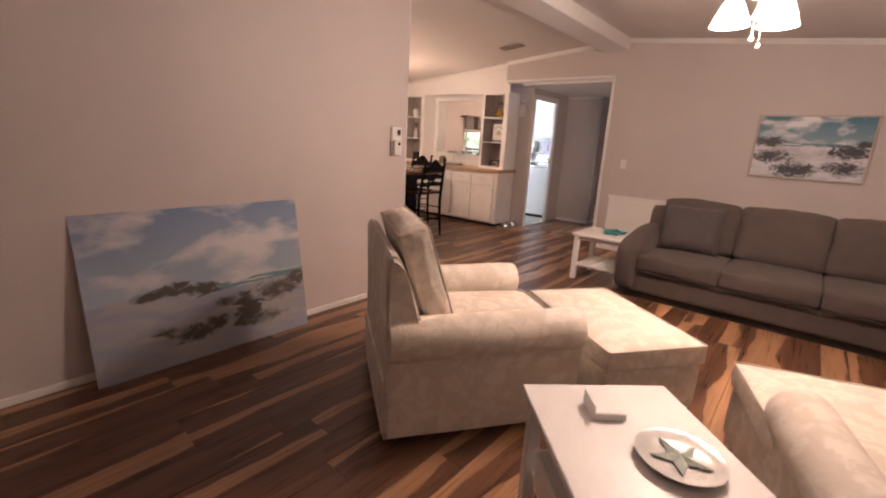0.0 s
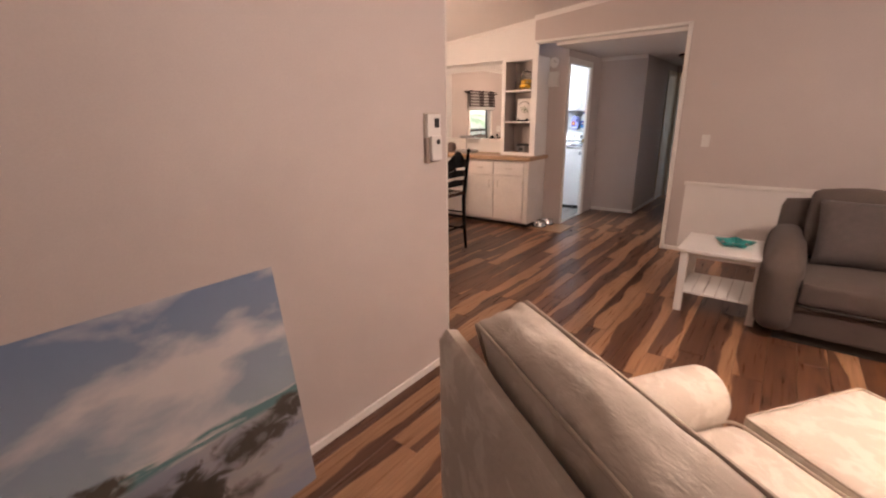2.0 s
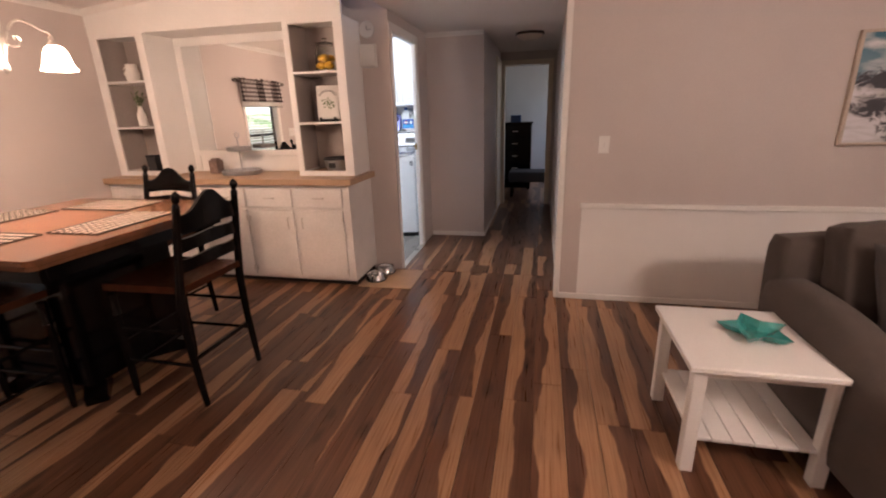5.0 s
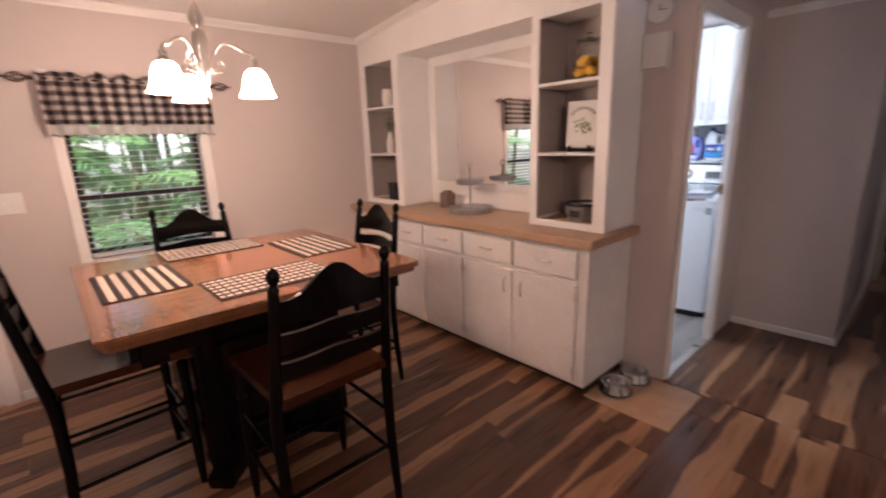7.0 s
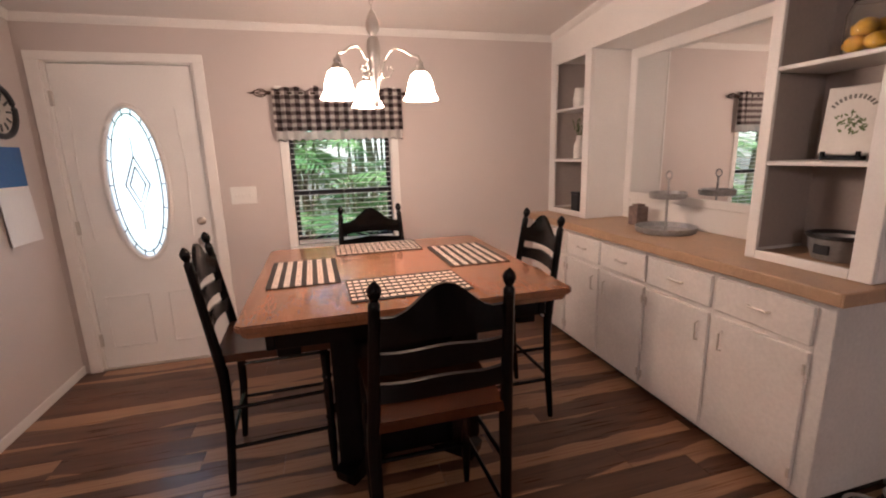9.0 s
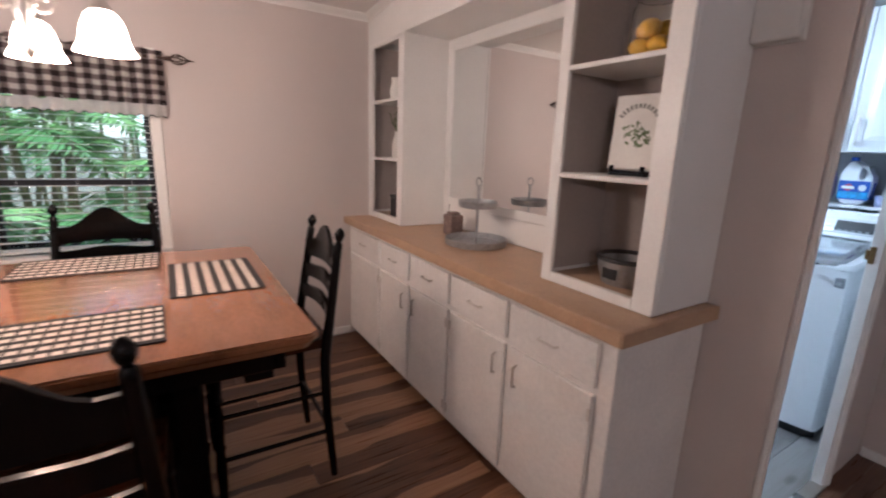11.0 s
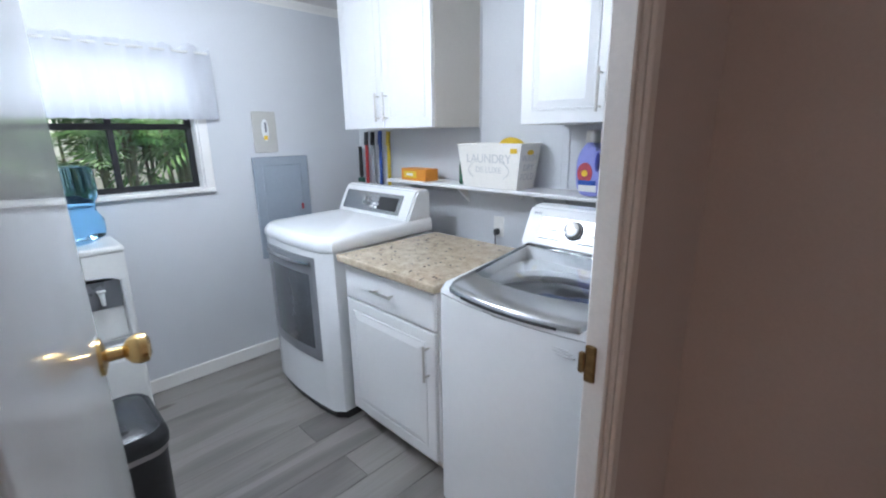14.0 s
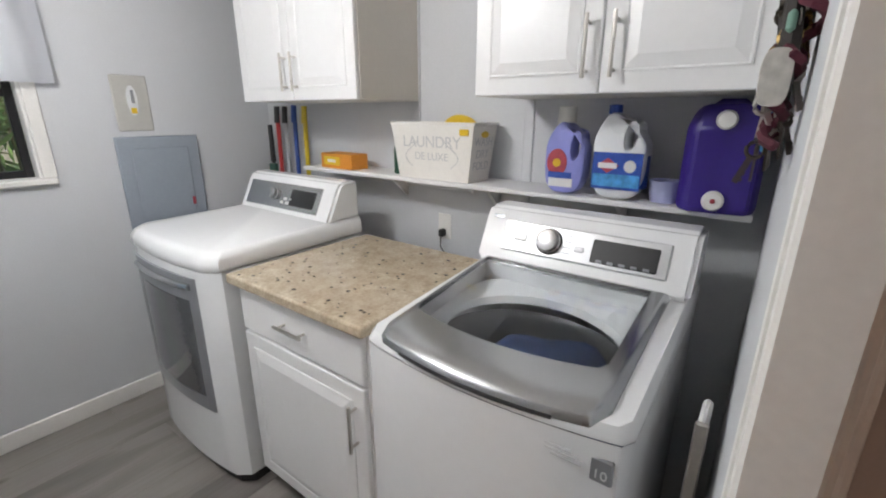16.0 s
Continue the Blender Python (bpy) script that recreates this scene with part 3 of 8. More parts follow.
part("knob", bm, BRASS, leaf, "polished brass knob", smooth=True)

# front door in the west wall, with an oval of leaded glass
FY0, FY1 = DOOR_Y
door_1 = thing("door_1", pose(WEST, 0, 0), "white painted front door with an oval leaded glass light", "door", kind="structure")
OC, OA, OB = (3.03, 1.262), 0.165, 0.485
bm = bmesh.new()
steps = 48
y0, y1, z0, z1 = FY0 + 0.025, FY1 - 0.025, 0.012, 2.005


def rim(c, s):
    """Where the ray from the oval's centre leaves the door's rectangle."""
    ky = ((y1 if c > 0 else y0) - OC[0]) / c if abs(c) > 1e-6 else 1e9
    kz = ((z1 if s > 0 else z0) - OC[1]) / s if abs(s) > 1e-6 else 1e9
    k = min(ky, kz)
    return OC[0] + c * k, OC[1] + s * k


angles = [2 * math.pi * k / steps for k in range(steps)] + [math.atan2((z - OC[1]) / OB, (y - OC[0]) / OA) % (2 * math.pi) for y in (y0, y1) for z in (z0, z1)]
angles.sort()
steps = len(angles)
loops = []
for x in (-0.018, -0.058):
    loops.append([bm.verts.new((x, OC[0] + OA * math.cos(a), OC[1] + OB * math.sin(a))) for a in angles])
    loops.append([bm.verts.new((x, *rim(OA * math.cos(a), OB * math.sin(a)))) for a in angles])
for p, q in ((0, 1), (1, 3), (3, 2), (2, 0)):
    for k in range(steps):
        j = (k + 1) % steps
        bm.faces.new((loops[p][k], loops[p][j], loops[q][j], loops[q][k]))
part("slab", bm, WHITE, door_1)
bm = bmesh.new()
tube(bm, [(-0.012, OC[0] + (OA + 0.012) * math.cos(2 * math.pi * k / 48), OC[1] + (OB + 0.012) * math.sin(2 * math.pi * k / 48)) for k in range(49)], 0.017, 8)
part("oval_frame", bm, WHITE, door_1, smooth=True)
FROST = glass("frosted_leaded_glass", (0.96, 0.98, 1.0), 0.35, 1.2)
bm = bmesh.new()
extrude_outline(bm, [(OC[0] + OA * math.cos(2 * math.pi * k / 48), OC[1] + OB * math.sin(2 * math.pi * k / 48)) for k in range(48)], -0.036, -0.03, "x")
part("oval_glass", bm, FROST, door_1, "daylit leaded glass").visible_shadow = False
LEAD = material("lead_came", (0.06, 0.06, 0.065), 0.6, metal=0.2)
bm = bmesh.new()
for f in (0.82,):
    tube(bm, [(-0.012, OC[0] + OA * f * math.cos(2 * math.pi * k / 40), OC[1] + OB * 0.93 * math.sin(2 * math.pi * k / 40)) for k in range(41)], 0.0042, 5)
for a in range(0, 360, 20):
    c, s = math.cos(radians(a)), math.sin(radians(a))
    tube(bm, [(-0.012, OC[0] + OA * 0.8 * c, OC[1] + OB * 0.9 * s), (-0.012, OC[0] + OA * c, OC[1] + OB * s)], 0.004, 5)
for y, w in ((0.0, 0.07), (0.0, 0.045)):
    tube(bm, [(-0.012, OC[0] + w * math.sin(2 * math.pi * k / 4), OC[1] + 2.6 * w * math.cos(2 * math.pi * k / 4)) for k in range(5)], 0.0045, 5)
tube(bm, [(-0.012, OC[0], OC[1] + 0.3), (-0.012, OC[0], OC[1] + 0.18)], 0.003, 5)
tube(bm, [(-0.012, OC[0], OC[1] - 0.3), (-0.012, OC[0], OC[1] - 0.18)], 0.003, 5)
part("came", bm, LEAD, door_1, "thin lead came")
for yy0, yy1, zz0, zz1 in ((2.73, 2.79, 0.9, 1.75), (3.25, 3.31, 0.9, 1.75), (2.72, 2.98, 0.16, 0.52), (3.10, 3.36, 0.16, 0.52)):
    bm = bmesh.new()
    if yy1 - yy0 < 0.1:
        tube(bm, [(-0.014, yy0 if yy0 < 3 else yy1, zz0), (-0.014, (yy0 - 0.02) if yy0 < 3 else yy1 + 0.02, (zz0 + zz1) / 2), (-0.0165, yy0 if yy0 < 3 else yy1, zz1)], 0.005, 6)
    else:
        tube(bm, [(-0.014, yy0, zz0), (-0.014, yy1, zz0), (-0.014, yy1, zz1), (-0.014, yy0, zz1), (-0.014, yy0, zz0)], 0.006, 6)
    part("moulding", bm, WHITE, door_1)
bpart("casing", (0, 0.018, FY0 - 0.068, FY0 + 0.004, 0, 2.068), TRIM, door_1)
bpart("casing", (0, 0.018, FY1 - 0.004, FY1 + 0.06, 0, 2.068), TRIM, door_1)
bpart("casing", (0.001, 0.0195, FY0 - 0.068, FY1 + 0.06, 2.016, 2.068), TRIM, door_1)
bpart("jamb", (-0.12, 0.0, FY0, FY0 + 0.022, 0, 2.03), TRIM, door_1)
bpart("jamb", (-0.12, 0.0, FY1 - 0.022, FY1, 0, 2.03), TRIM, door_1)
bpart("jamb", (-0.12, 0.0, FY0 + 0.022, FY1 - 0.022, 2.01, 2.03), TRIM, door_1)
bpart("threshold", (-0.12, 0.01, FY0, FY1, 0, 0.012), NICKEL, door_1)
for z in (0.22, 1.0, 1.80):
    bpart("hinge", (-0.012, 0.004, FY0 + 0.014, FY0 + 0.034, z - 0.045, z + 0.045), NICKEL, door_1)
for z, r in ((1.0, 0.028), (0.87, 0.03)):
    bm = bmesh.new()
    lathe(bm, [(r, 0), (r, 0.01), (0.012, 0.016), (0.012, 0.03), (r * 0.9, 0.042), (r * 0.9, 0.06), (0.01, 0.068)] if z < 0.9 else [(r, 0), (r, 0.012), (r * 0.7, 0.02), (0.01, 0.022)], 18)
    shift(bm.verts, pose(-0.015, FY1 - 0.085, z, 0, 90))
    part("door_knob" if z < 0.9 else "deadbolt", bm, NICKEL, door_1, smooth=True)


BLACKFRAME = material("black_aluminium", (0.02, 0.02, 0.022), 0.4, metal=0.3, vary=0.2)
PANE = glass("window_glass")


def window(name, ys, zs, label, mullion, rails):
    y0, y1, z0, z1 = *ys, *zs
    w = thing(name, pose(WEST, 0, 0), label, "window", kind="structure")
    for d in ((-0.12, 0.0, y0, y0 + 0.012, z0, z1), (-0.12, 0.0, y1 - 0.012, y1, z0, z1), (-0.12, 0.0, y0 + 0.012, y1 - 0.012, z1 - 0.012, z1)):
        bpart("reveal", d, TRIM, w)
    bpart("window_sill", (-0.12, 0.045, y0 - 0.04, y1 + 0.04, z0 - 0.02, z0 + 0.006), TRIM, w, bevel=0.005)
    t = 0.03
    for d in ((-0.10, -0.07, y0 + 0.012, y0 + 0.012 + t, z0, z1), (-0.10, -0.07, y1 - 0.012 - t, y1 - 0.012, z0, z1),
              (-0.10, -0.07, y0 + 0.04, y1 - 0.04, z0 + 0.006, z0 + 0.006 + t), (-0.10, -0.07, y0 + 0.04, y1 - 0.04, z1 - 0.012 - t, z1 - 0.012)):
        bpart("window_frame", d, BLACKFRAME, w)
    for z in rails:
        bpart("meeting_rail", (-0.103, -0.067, y0 + 0.04, y1 - 0.04, z - 0.016, z + 0.016), BLACKFRAME, w)
    for y in mullion:
        bpart("mullion", (-0.102, -0.068, y - 0.014, y + 0.014, z0 + 0.03, z1 - 0.03), BLACKFRAME, w)
    p = bpart("pane", (-0.087, -0.083, y0 + 0.03, y1 - 0.03, z0 + 0.03, z1 - 0.03), PANE, w, bevel=0)
    p.visible_shadow = False
    return w


win1 = window("window_1", WIN_Y, WIN_Z, "black-framed single-hung window with white trim", (), (1.15,))
win2 = window("window_2", LWIN_Y, LWIN_Z, "black-framed laundry window with white trim", (6.93,), (1.50,))
for y0, y1, z0, z1 in ((WIN_Y[0] - 0.045, WIN_Y[0] + 0.004, WIN_Z[0] + 0.006, WIN_Z[1] + 0.045), (WIN_Y[1] - 0.004, WIN_Y[1] + 0.045, WIN_Z[0] + 0.006, WIN_Z[1] + 0.045)):
    bpart("casing", (0, 0.012, y0, y1, z0, z1), TRIM, win1)
bpart("casing", (0.012, 0.024, LWIN_Y[1] - 0.004, LWIN_Y[1] + 0.045, LWIN_Z[0] + 0.006, LWIN_Z[1] + 0.03), TRIM, win2)

# blinds in the dining window
blind = thing("window_blind", pose(WEST - 0.03, (WIN_Y[0] + WIN_Y[1]) / 2, 0), "white slatted horizontal blind, slats open", "blind")
BLIND = thin_cloth("blind_slat", (0.82, 0.84, 0.84), 0.45)
half = (WIN_Y[1] - WIN_Y[0]) / 2 - 0.02
bpart("headrail", (-0.02, 0.02, -half, half, WIN_Z[1] - 0.045, WIN_Z[1] - 0.014), BLIND, blind)
for k in range(27):
    z = WIN_Z[1] - 0.075 - k * 0.037
    s = bpart("slat", (-0.013, 0.013, -half, half, -0.0008, 0.0008), BLIND, blind, bevel=0)
    s.matrix_local = pose(0, 0, z, 0, 6)
for y in (-half * 0.7, 0, half * 0.7):
    bm = bmesh.new()
    tube(bm, [(0, y, WIN_Z[0] + 0.05), (0, y, WIN_Z[1] - 0.04)], 0.0012, 5)
    part("cord", bm, BLIND, blind)
bpart("bottom_rail", (-0.016, 0.016, -half, half, WIN_Z[0] + 0.02, WIN_Z[0] + 0.035), BLIND, blind)

# hall end doorway
# cream whose yellow carries the warm light at the hall's end
WARMLIT_TRIM = material("warm_lit_cream_trim", (0.78, 0.70, 0.58), 0.4, vary=0.06, scale=4, grain=120, bump=0.02)
strip("trim_hall_door", (-2.948, -2.885, 9.48, 9.61, 0, 2.06), "hall door casing, cream tinted for the warm light on it", WARMLIT_TRIM)
strip("trim_hall_door", (-2.275, -2.21, 9.48, 9.61, 0, 2.06), "hall door casing, cream tinted for the warm light on it", WARMLIT_TRIM)
strip("trim_hall_door", (-2.885, -2.275, 9.48, 9.61, 1.99, 2.06), "hall door casing, cream tinted for the warm light on it", WARMLIT_TRIM)

strip("trim_hall_side_door", (-2.95, -2.932, 8.86, 8.94, 0, 2.06), "casing of a closed hall door, cream tinted for warm light", WARMLIT_TRIM)
strip("trim_hall_side_door", (-2.95, -2.932, 9.40, 9.478, 0, 2.06), "casing of a closed hall door, cream tinted for warm light", WARMLIT_TRIM)
strip("trim_hall_side_door", (-2.95, -2.932, 8.94, 9.40, 1.99, 2.06), "casing of a closed hall door, cream tinted for warm light", WARMLIT_TRIM)
strip("door_3", (-2.95, -2.940, 8.94, 9.40, 0.01, 1.99), "closed hall door, cream tinted for warm light", WARMLIT_TRIM, category="door")

# ---- living room ----
def piping(bm, pts, r=0.005):
    tube(bm, pts, r, 6)


def rounded_loop(x0, x1, y0, y1, z, r=0.04, n=5):
    out = []
    for cx, cy, a0 in ((x1 - r, y1 - r, 0), (x0 + r, y1 - r, 90), (x0 + r, y0 + r, 180), (x1 - r, y0 + r, 270)):
        for k in range(n + 1):
            a = radians(a0 + 90 * k / n)
            out.append((cx + r * math.cos(a), cy + r * math.sin(a), z))
    return out + [out[0]]


def rolled_arm(sign):
    """The arm of the armchair: an upholstered side with a roll on top that stands out at the front."""
    bm = bmesh.new()
    n, rows = 20, []
    for j, (y, g) in enumerate([(-0.44, 0.93), (-0.40, 1.0), (-0.15, 1.0), (0.15, 1.01), (0.38, 1.03), (0.455, 1.03), (0.47, 0.97)]):
        ring = []
        for k in range(n + 1):
            a = radians(-55 + 270 * k / n)
            ring.append((sign * (0.385 + 0.095 * g * math.cos(a)), 0.485 + 0.1 * g * math.sin(a)))
        low = 0.045
        outline = [(sign * 0.445, low)] + ring + [(sign * 0.305, low)]
        rows.append([bm.verts.new((x, y, z + 0.006 * noise.noise(Vector((x * 7, y * 7, z * 7))))) for x, z in outline])
    m = len(rows[0])
    for a, b in zip(rows, rows[1:]):
        for k in range(m):
            bm.faces.new((a[k], a[(k + 1) % m], b[(k + 1) % m], b[k]))
    bm.faces.new(rows[0]), bm.faces.new(rows[-1])
    return bm


def armchair(m, label):
    c = thing("armchair", m, label, "armchair", "cream armchairs")
    bm = bmesh.new()
    puff(bm, -0.41, 0.41, -0.47, 0.44, 0.05, 0.31, 0.004, 6, 0.02)
    part("base", bm, CREAM, c, smooth=True)
    bm = bmesh.new()
    side = [(-0.465, 0.045), (-0.452, 0.40), (-0.455, 0.84), (-0.435, 0.868), (-0.405, 0.86), (-0.375, 0.80), (-0.275, 0.47), (-0.27, 0.045)]
    extrude_outline(bm, side, -0.425, 0.425, "x")
    bmesh.ops.bevel(bm, geom=[e for e in bm.edges if abs(e.verts[0].co.x - e.verts[1].co.x) < 0.01], offset=0.018, segments=3, affect="EDGES")
    long_ = [e for e in bm.edges if abs(e.verts[0].co.x - e.verts[1].co.x) > 0.5]
    bmesh.ops.subdivide_edges(bm, edges=long_, cuts=9)
    for v in bm.verts:
        v.co += 0.005 * noise.noise_vector(Vector((v.co.x * 6, v.co.y * 6, v.co.z * 6)))
    part("back", bm, CREAM, c, smooth=True)
    for s in (-1, 1):
        part("arm", rolled_arm(s), CREAM, c, smooth=True)
    bm = bmesh.new()
    puff(bm, -0.30, 0.30, -0.30, 0.50, 0.30, 0.455, 0.022, 9, 0.05, 5)
    seat = part("seat_cushion", bm, CREAM, c, smooth=True)
    bm = bmesh.new()
    piping(bm, rounded_loop(-0.302, 0.302, -0.30, 0.503, 0.437))
    part("piping", bm, PIPING, seat)
    tilt = pose(0, -0.18, 0.452, 17)
    bm = bmesh.new()
    vs = puff(bm, -0.315, 0.315, -0.075, 0.075, 0.0, 0.515, 0.028, 17, 0.016, 9, 0.006, (0, 1, 2), 0.006)
    for v in vs:
        v.co.y *= 1.0 - 0.10 * max(0.0, v.co.z) / 0.51
    shift(vs, tilt)
    cushion = part("back_cushion", bm, CREAM, c, smooth=True)
    bm = bmesh.new()
    for y in (-0.074, 0.074):
        loop = [tilt @ Vector((p[0], y * (1.0 - 0.10 * max(0.0, p[1]) / 0.51), p[1])) for p in rounded_loop(-0.314, 0.314, 0.002, 0.513, 0, 0.02)]
        piping(bm, loop)
    part("piping", bm, PIPING, cushion)
    for x in (-0.36, 0.36):
        for y in (-0.42, 0.38):
            bpart("foot", (x - 0.035, x + 0.035, y - 0.035, y + 0.035, 0, 0.05), BLACKWOOD if y > 0 else PIPING, c, bevel=0.006)
    bpart("dust_cover", (-0.38, 0.38, -0.44, 0.42, 0.03, 0.05), NEARBLACK, c)
    return c


def ottoman(m, label):
    o = thing("ottoman", m, label, "ottoman", "cream ottomans")
    bm = bmesh.new()
    puff(bm, -0.42, 0.42, -0.265, 0.265, 0.075, 0.335, 0.006, 7, 0.022)
    part("base", bm, CREAM, o, smooth=True)
    bm = bmesh.new()
    puff(bm, -0.43, 0.43, -0.275, 0.275, 0.325, 0.43, 0.035, 15, 0.018, 12, 0.006, (2,))
    cushion = part("top_cushion", bm, CREAM, o, smooth=True)
    bm = bmesh.new()
    piping(bm, rounded_loop(-0.427, 0.427, -0.272, 0.272, 0.427, 0.018), 0.0042)
    part("piping", bm, PIPING, cushion)
    for x in (-0.35, 0.35):
        for y in (-0.2, 0.2):
            bpart("foot", (x - 0.03, x + 0.03, y - 0.03, y + 0.03, 0, 0.08), BLACKWOOD, o, bevel=0.005)
    return o


armchair(pose(-1.308, 1.778, 0, 0, 0, -35), "cream damask armchair with rolled arms and loose back cushion")
armchair(pose(0.625, 1.482, 0, 0, 0, 17), "cream damask armchair with rolled arms beside the white table")
ottoman(pose(-0.732, 2.384, 0, 0, 0, -36), "cream damask ottoman with corded cushion before the armchair")
ottoman(pose(0.385, 2.152, 0, 0, 0, 20), "cream damask ottoman with corded cushion near the sofa")

# sofa, its open side to the south
sofa = thing("sofa", pose(-0.11, 4.52, 0), "dark taupe fabric three-seat sofa with loose back cushions", "sofa")
bm = bmesh.new()
puff(bm, -1.0, 1.0, -0.42, 0.42, 0.07, 0.27, 0.003, 8, 0.02, 1, 0.003)
part("base", bm, TAUPE, sofa, smooth=True)
bpart("plinth", (-1.05, 1.05, -0.37, 0.40, 0.0, 0.08), NEARBLACK, sofa)
bm = bmesh.new()
vs = puff(bm, -1.12, 1.12, -0.11, 0.1, 0.07, 0.80, 0.012, 9, 0.06, 2)
shift(vs, pose(0, 0.39, 0, -6))
part("back", bm, TAUPE, sofa, smooth=True)
for s in (-1, 1):
    bm = bmesh.new()
    vs = puff(bm, -0.105, 0.105, -0.46, 0.47, 0.06, 0.60, 0.02, 9, 0.085, 4 + s, 0.005)
    for v in vs:
        drop = max(0.0, min(1.0, (-v.co.y + 0.1) / 0.5))
        if v.co.z > 0.3:
            v.co.z -= 0.10 * drop ** 2 * (v.co.z - 0.3) / 0.3
    shift(vs, pose(s * 1.06, 0, 0))
    part("arm", bm, TAUPE, sofa, smooth=True)
for k in range(3):
    x0 = -0.965 + k * 0.645
    bm = bmesh.new()
    puff(bm, x0, x0 + 0.643, -0.455, 0.22, 0.272, 0.425, 0.014, 8, 0.028, 20 + k, 0.003, (2, 1))
    seat = part("seat_cushion", bm, TAUPE, sofa, smooth=True)
    # the dark of the gap below the cushion, put in as a near-black cord
    bm = bmesh.new()
    tube(bm, [(x0 + 0.01, -0.452, 0.272), (x0 + 0.63, -0.452, 0.272)], 0.007, 6)
    part("seam", bm, NEARBLACK, seat)
    bm = bmesh.new()
    vs = puff(bm, -0.322, 0.322, -0.10, 0.10, 0.0, 0.465, 0.03, 12, 0.032, 30 + k, 0.007, (1, 2), 0.007)
    shift(vs, pose(x0 + 0.319, 0.22, 0.415, -13))
    part("back_cushion", bm, TAUPE, sofa, smooth=True)
PILLOW = material("taupe_pillow_weave", (0.066, 0.054, 0.05), 0.8, vary=0.25, scale=25, grain=260, bump=0.4, sheen=0.1)
SEQUIN = material("silver_sequin_trim", (0.55, 0.50, 0.46), 0.3, metal=0.6, vary=0.4, grain=300, bump=0.5)
pillow = thing("throw_pillow", pose(-0.80, 4.52, 0.43), "taupe square throw pillow with sparkling edge", "pillow")
bm = bmesh.new()
n = 16
sheets = []
for s in (-1, 1):
    g = []
    for j in range(n + 1):
        v_ = 2 * j / n - 1
        g.append([])
        for k in range(n + 1):
            u_ = 2 * k / n - 1
            t_ = 0.085 * math.sqrt((1 - u_ ** 4) * (1 - v_ ** 4)) + 0.004
            g[-1].append(bm.verts.new((0.25 * u_ * (1 - 0.05 * (1 - v_ * v_)), s * t_ + 0.008 * noise.noise(Vector((u_ * 3, v_ * 3, 5.0 + s))), 0.22 + 0.22 * v_ * (1 - 0.05 * (1 - u_ * u_)))))
    for a, b in zip(g, g[1:]):
        for k in range(n):
            bm.faces.new((a[k], a[k + 1], b[k + 1], b[k]))
    sheets.append(g)
rim = lambda g: g[0] + [r[-1] for r in g[1:]] + g[-1][-2::-1] + [r[0] for r in g[-2:0:-1]]
ra, rb = rim(sheets[0]), rim(sheets[1])
for k in range(len(ra)):
    bm.faces.new((ra[k], ra[(k + 1) % len(ra)], rb[(k + 1) % len(ra)], rb[k]))
vs = bm.verts
lean = pose(0.02, 0.0, 0.0, -22, 0, 3)
shift(vs, lean)
part("cover", bm, PILLOW, pillow, smooth=True)
for x0, za, x1, zb in ((-0.2, 0.425, -0.12, 0.42), (-0.06, 0.42, 0.02, 0.42), (0.2, 0.03, 0.225, 0.07)):
    bm = bmesh.new()
    tube(bm, [lean @ Vector((x0, -0.012, za)), lean @ Vector((x1, -0.012, zb))], 0.005, 5)
    part("sequin_trim", bm, SEQUIN, pillow, "silver sequin trim")


def side_table(m, size, label):
    t = thing("side_table", m, label, "side table", "white side tables")
    h = size / 2
    bpart("tabletop", (-h, h, -h, h, 0.455, 0.48), WHITE, t, bevel=0.004)
    for a in (-1, 1):
        for b in (-1, 1):
            x, y = a * (h - 0.045), b * (h - 0.045)
            bpart("leg", (x - 0.024, x + 0.024, y - 0.024, y + 0.024, 0, 0.455), WHITE, t)
    for a in (-1, 1):
        bpart("apron", (-h + 0.07, h - 0.07, a * (h - 0.05) - 0.008, a * (h - 0.05) + 0.008, 0.415, 0.455), WHITE, t)
        bpart("apron", (a * (h - 0.05) - 0.008, a * (h - 0.05) + 0.008, -h + 0.07, h - 0.07, 0.415, 0.455), WHITE, t)
    n = 6
    w = (2 * h - 0.10) / n
    for k in range(n):
        bpart("shelf_slat", (-h + 0.05 + k * w, -h + 0.05 + (k + 1) * w - 0.004, -h + 0.03, h - 0.03, 0.145, 0.16), WHITE, t, bevel=0.002)
    return t


side_table(pose(-1.508, 4.50, 0), 0.54, "white wooden side table with a slatted lower shelf")
side_table(pose(-0.279, 1.314, 0, 0, 0, 44), 0.54, "white wooden side table with a lower shelf between the chairs")


def starfish(bm, R, r, z, h):
    """A five-armed star with a raised middle."""
    n = 5
    rim_ = []
    for k in range(2 * n):
        a = math.pi * k / n
        q = R if k % 2 == 0 else r
        rim_.append(bm.verts.new((q * math.cos(a), q * math.sin(a), z + (0.006 if k % 2 == 0 else 0))))
    low = [bm.verts.new((v.co.x * 0.9, v.co.y * 0.9, z - 0.004)) for v in rim_]
    top = bm.verts.new((0, 0, z + h))
    for k in range(2 * n):
        j = (k + 1) % (2 * n)
        bm.faces.new((rim_[k], rim_[j], top))
        bm.faces.new((low[k], low[j], rim_[j], rim_[k]))
    bm.faces.new(low)


TEAL = material("teal_glaze", (0.03, 0.27, 0.25), 0.18, vary=0.35, scale=25, grain=120, coat=0.5)
dish = thing("starfish_dish", pose(-1.46, 4.52, 0.48, 0, 0, 20), "teal glazed starfish-shaped dish on the side table", "dish")
bm = bmesh.new()
n = 5
rows = []
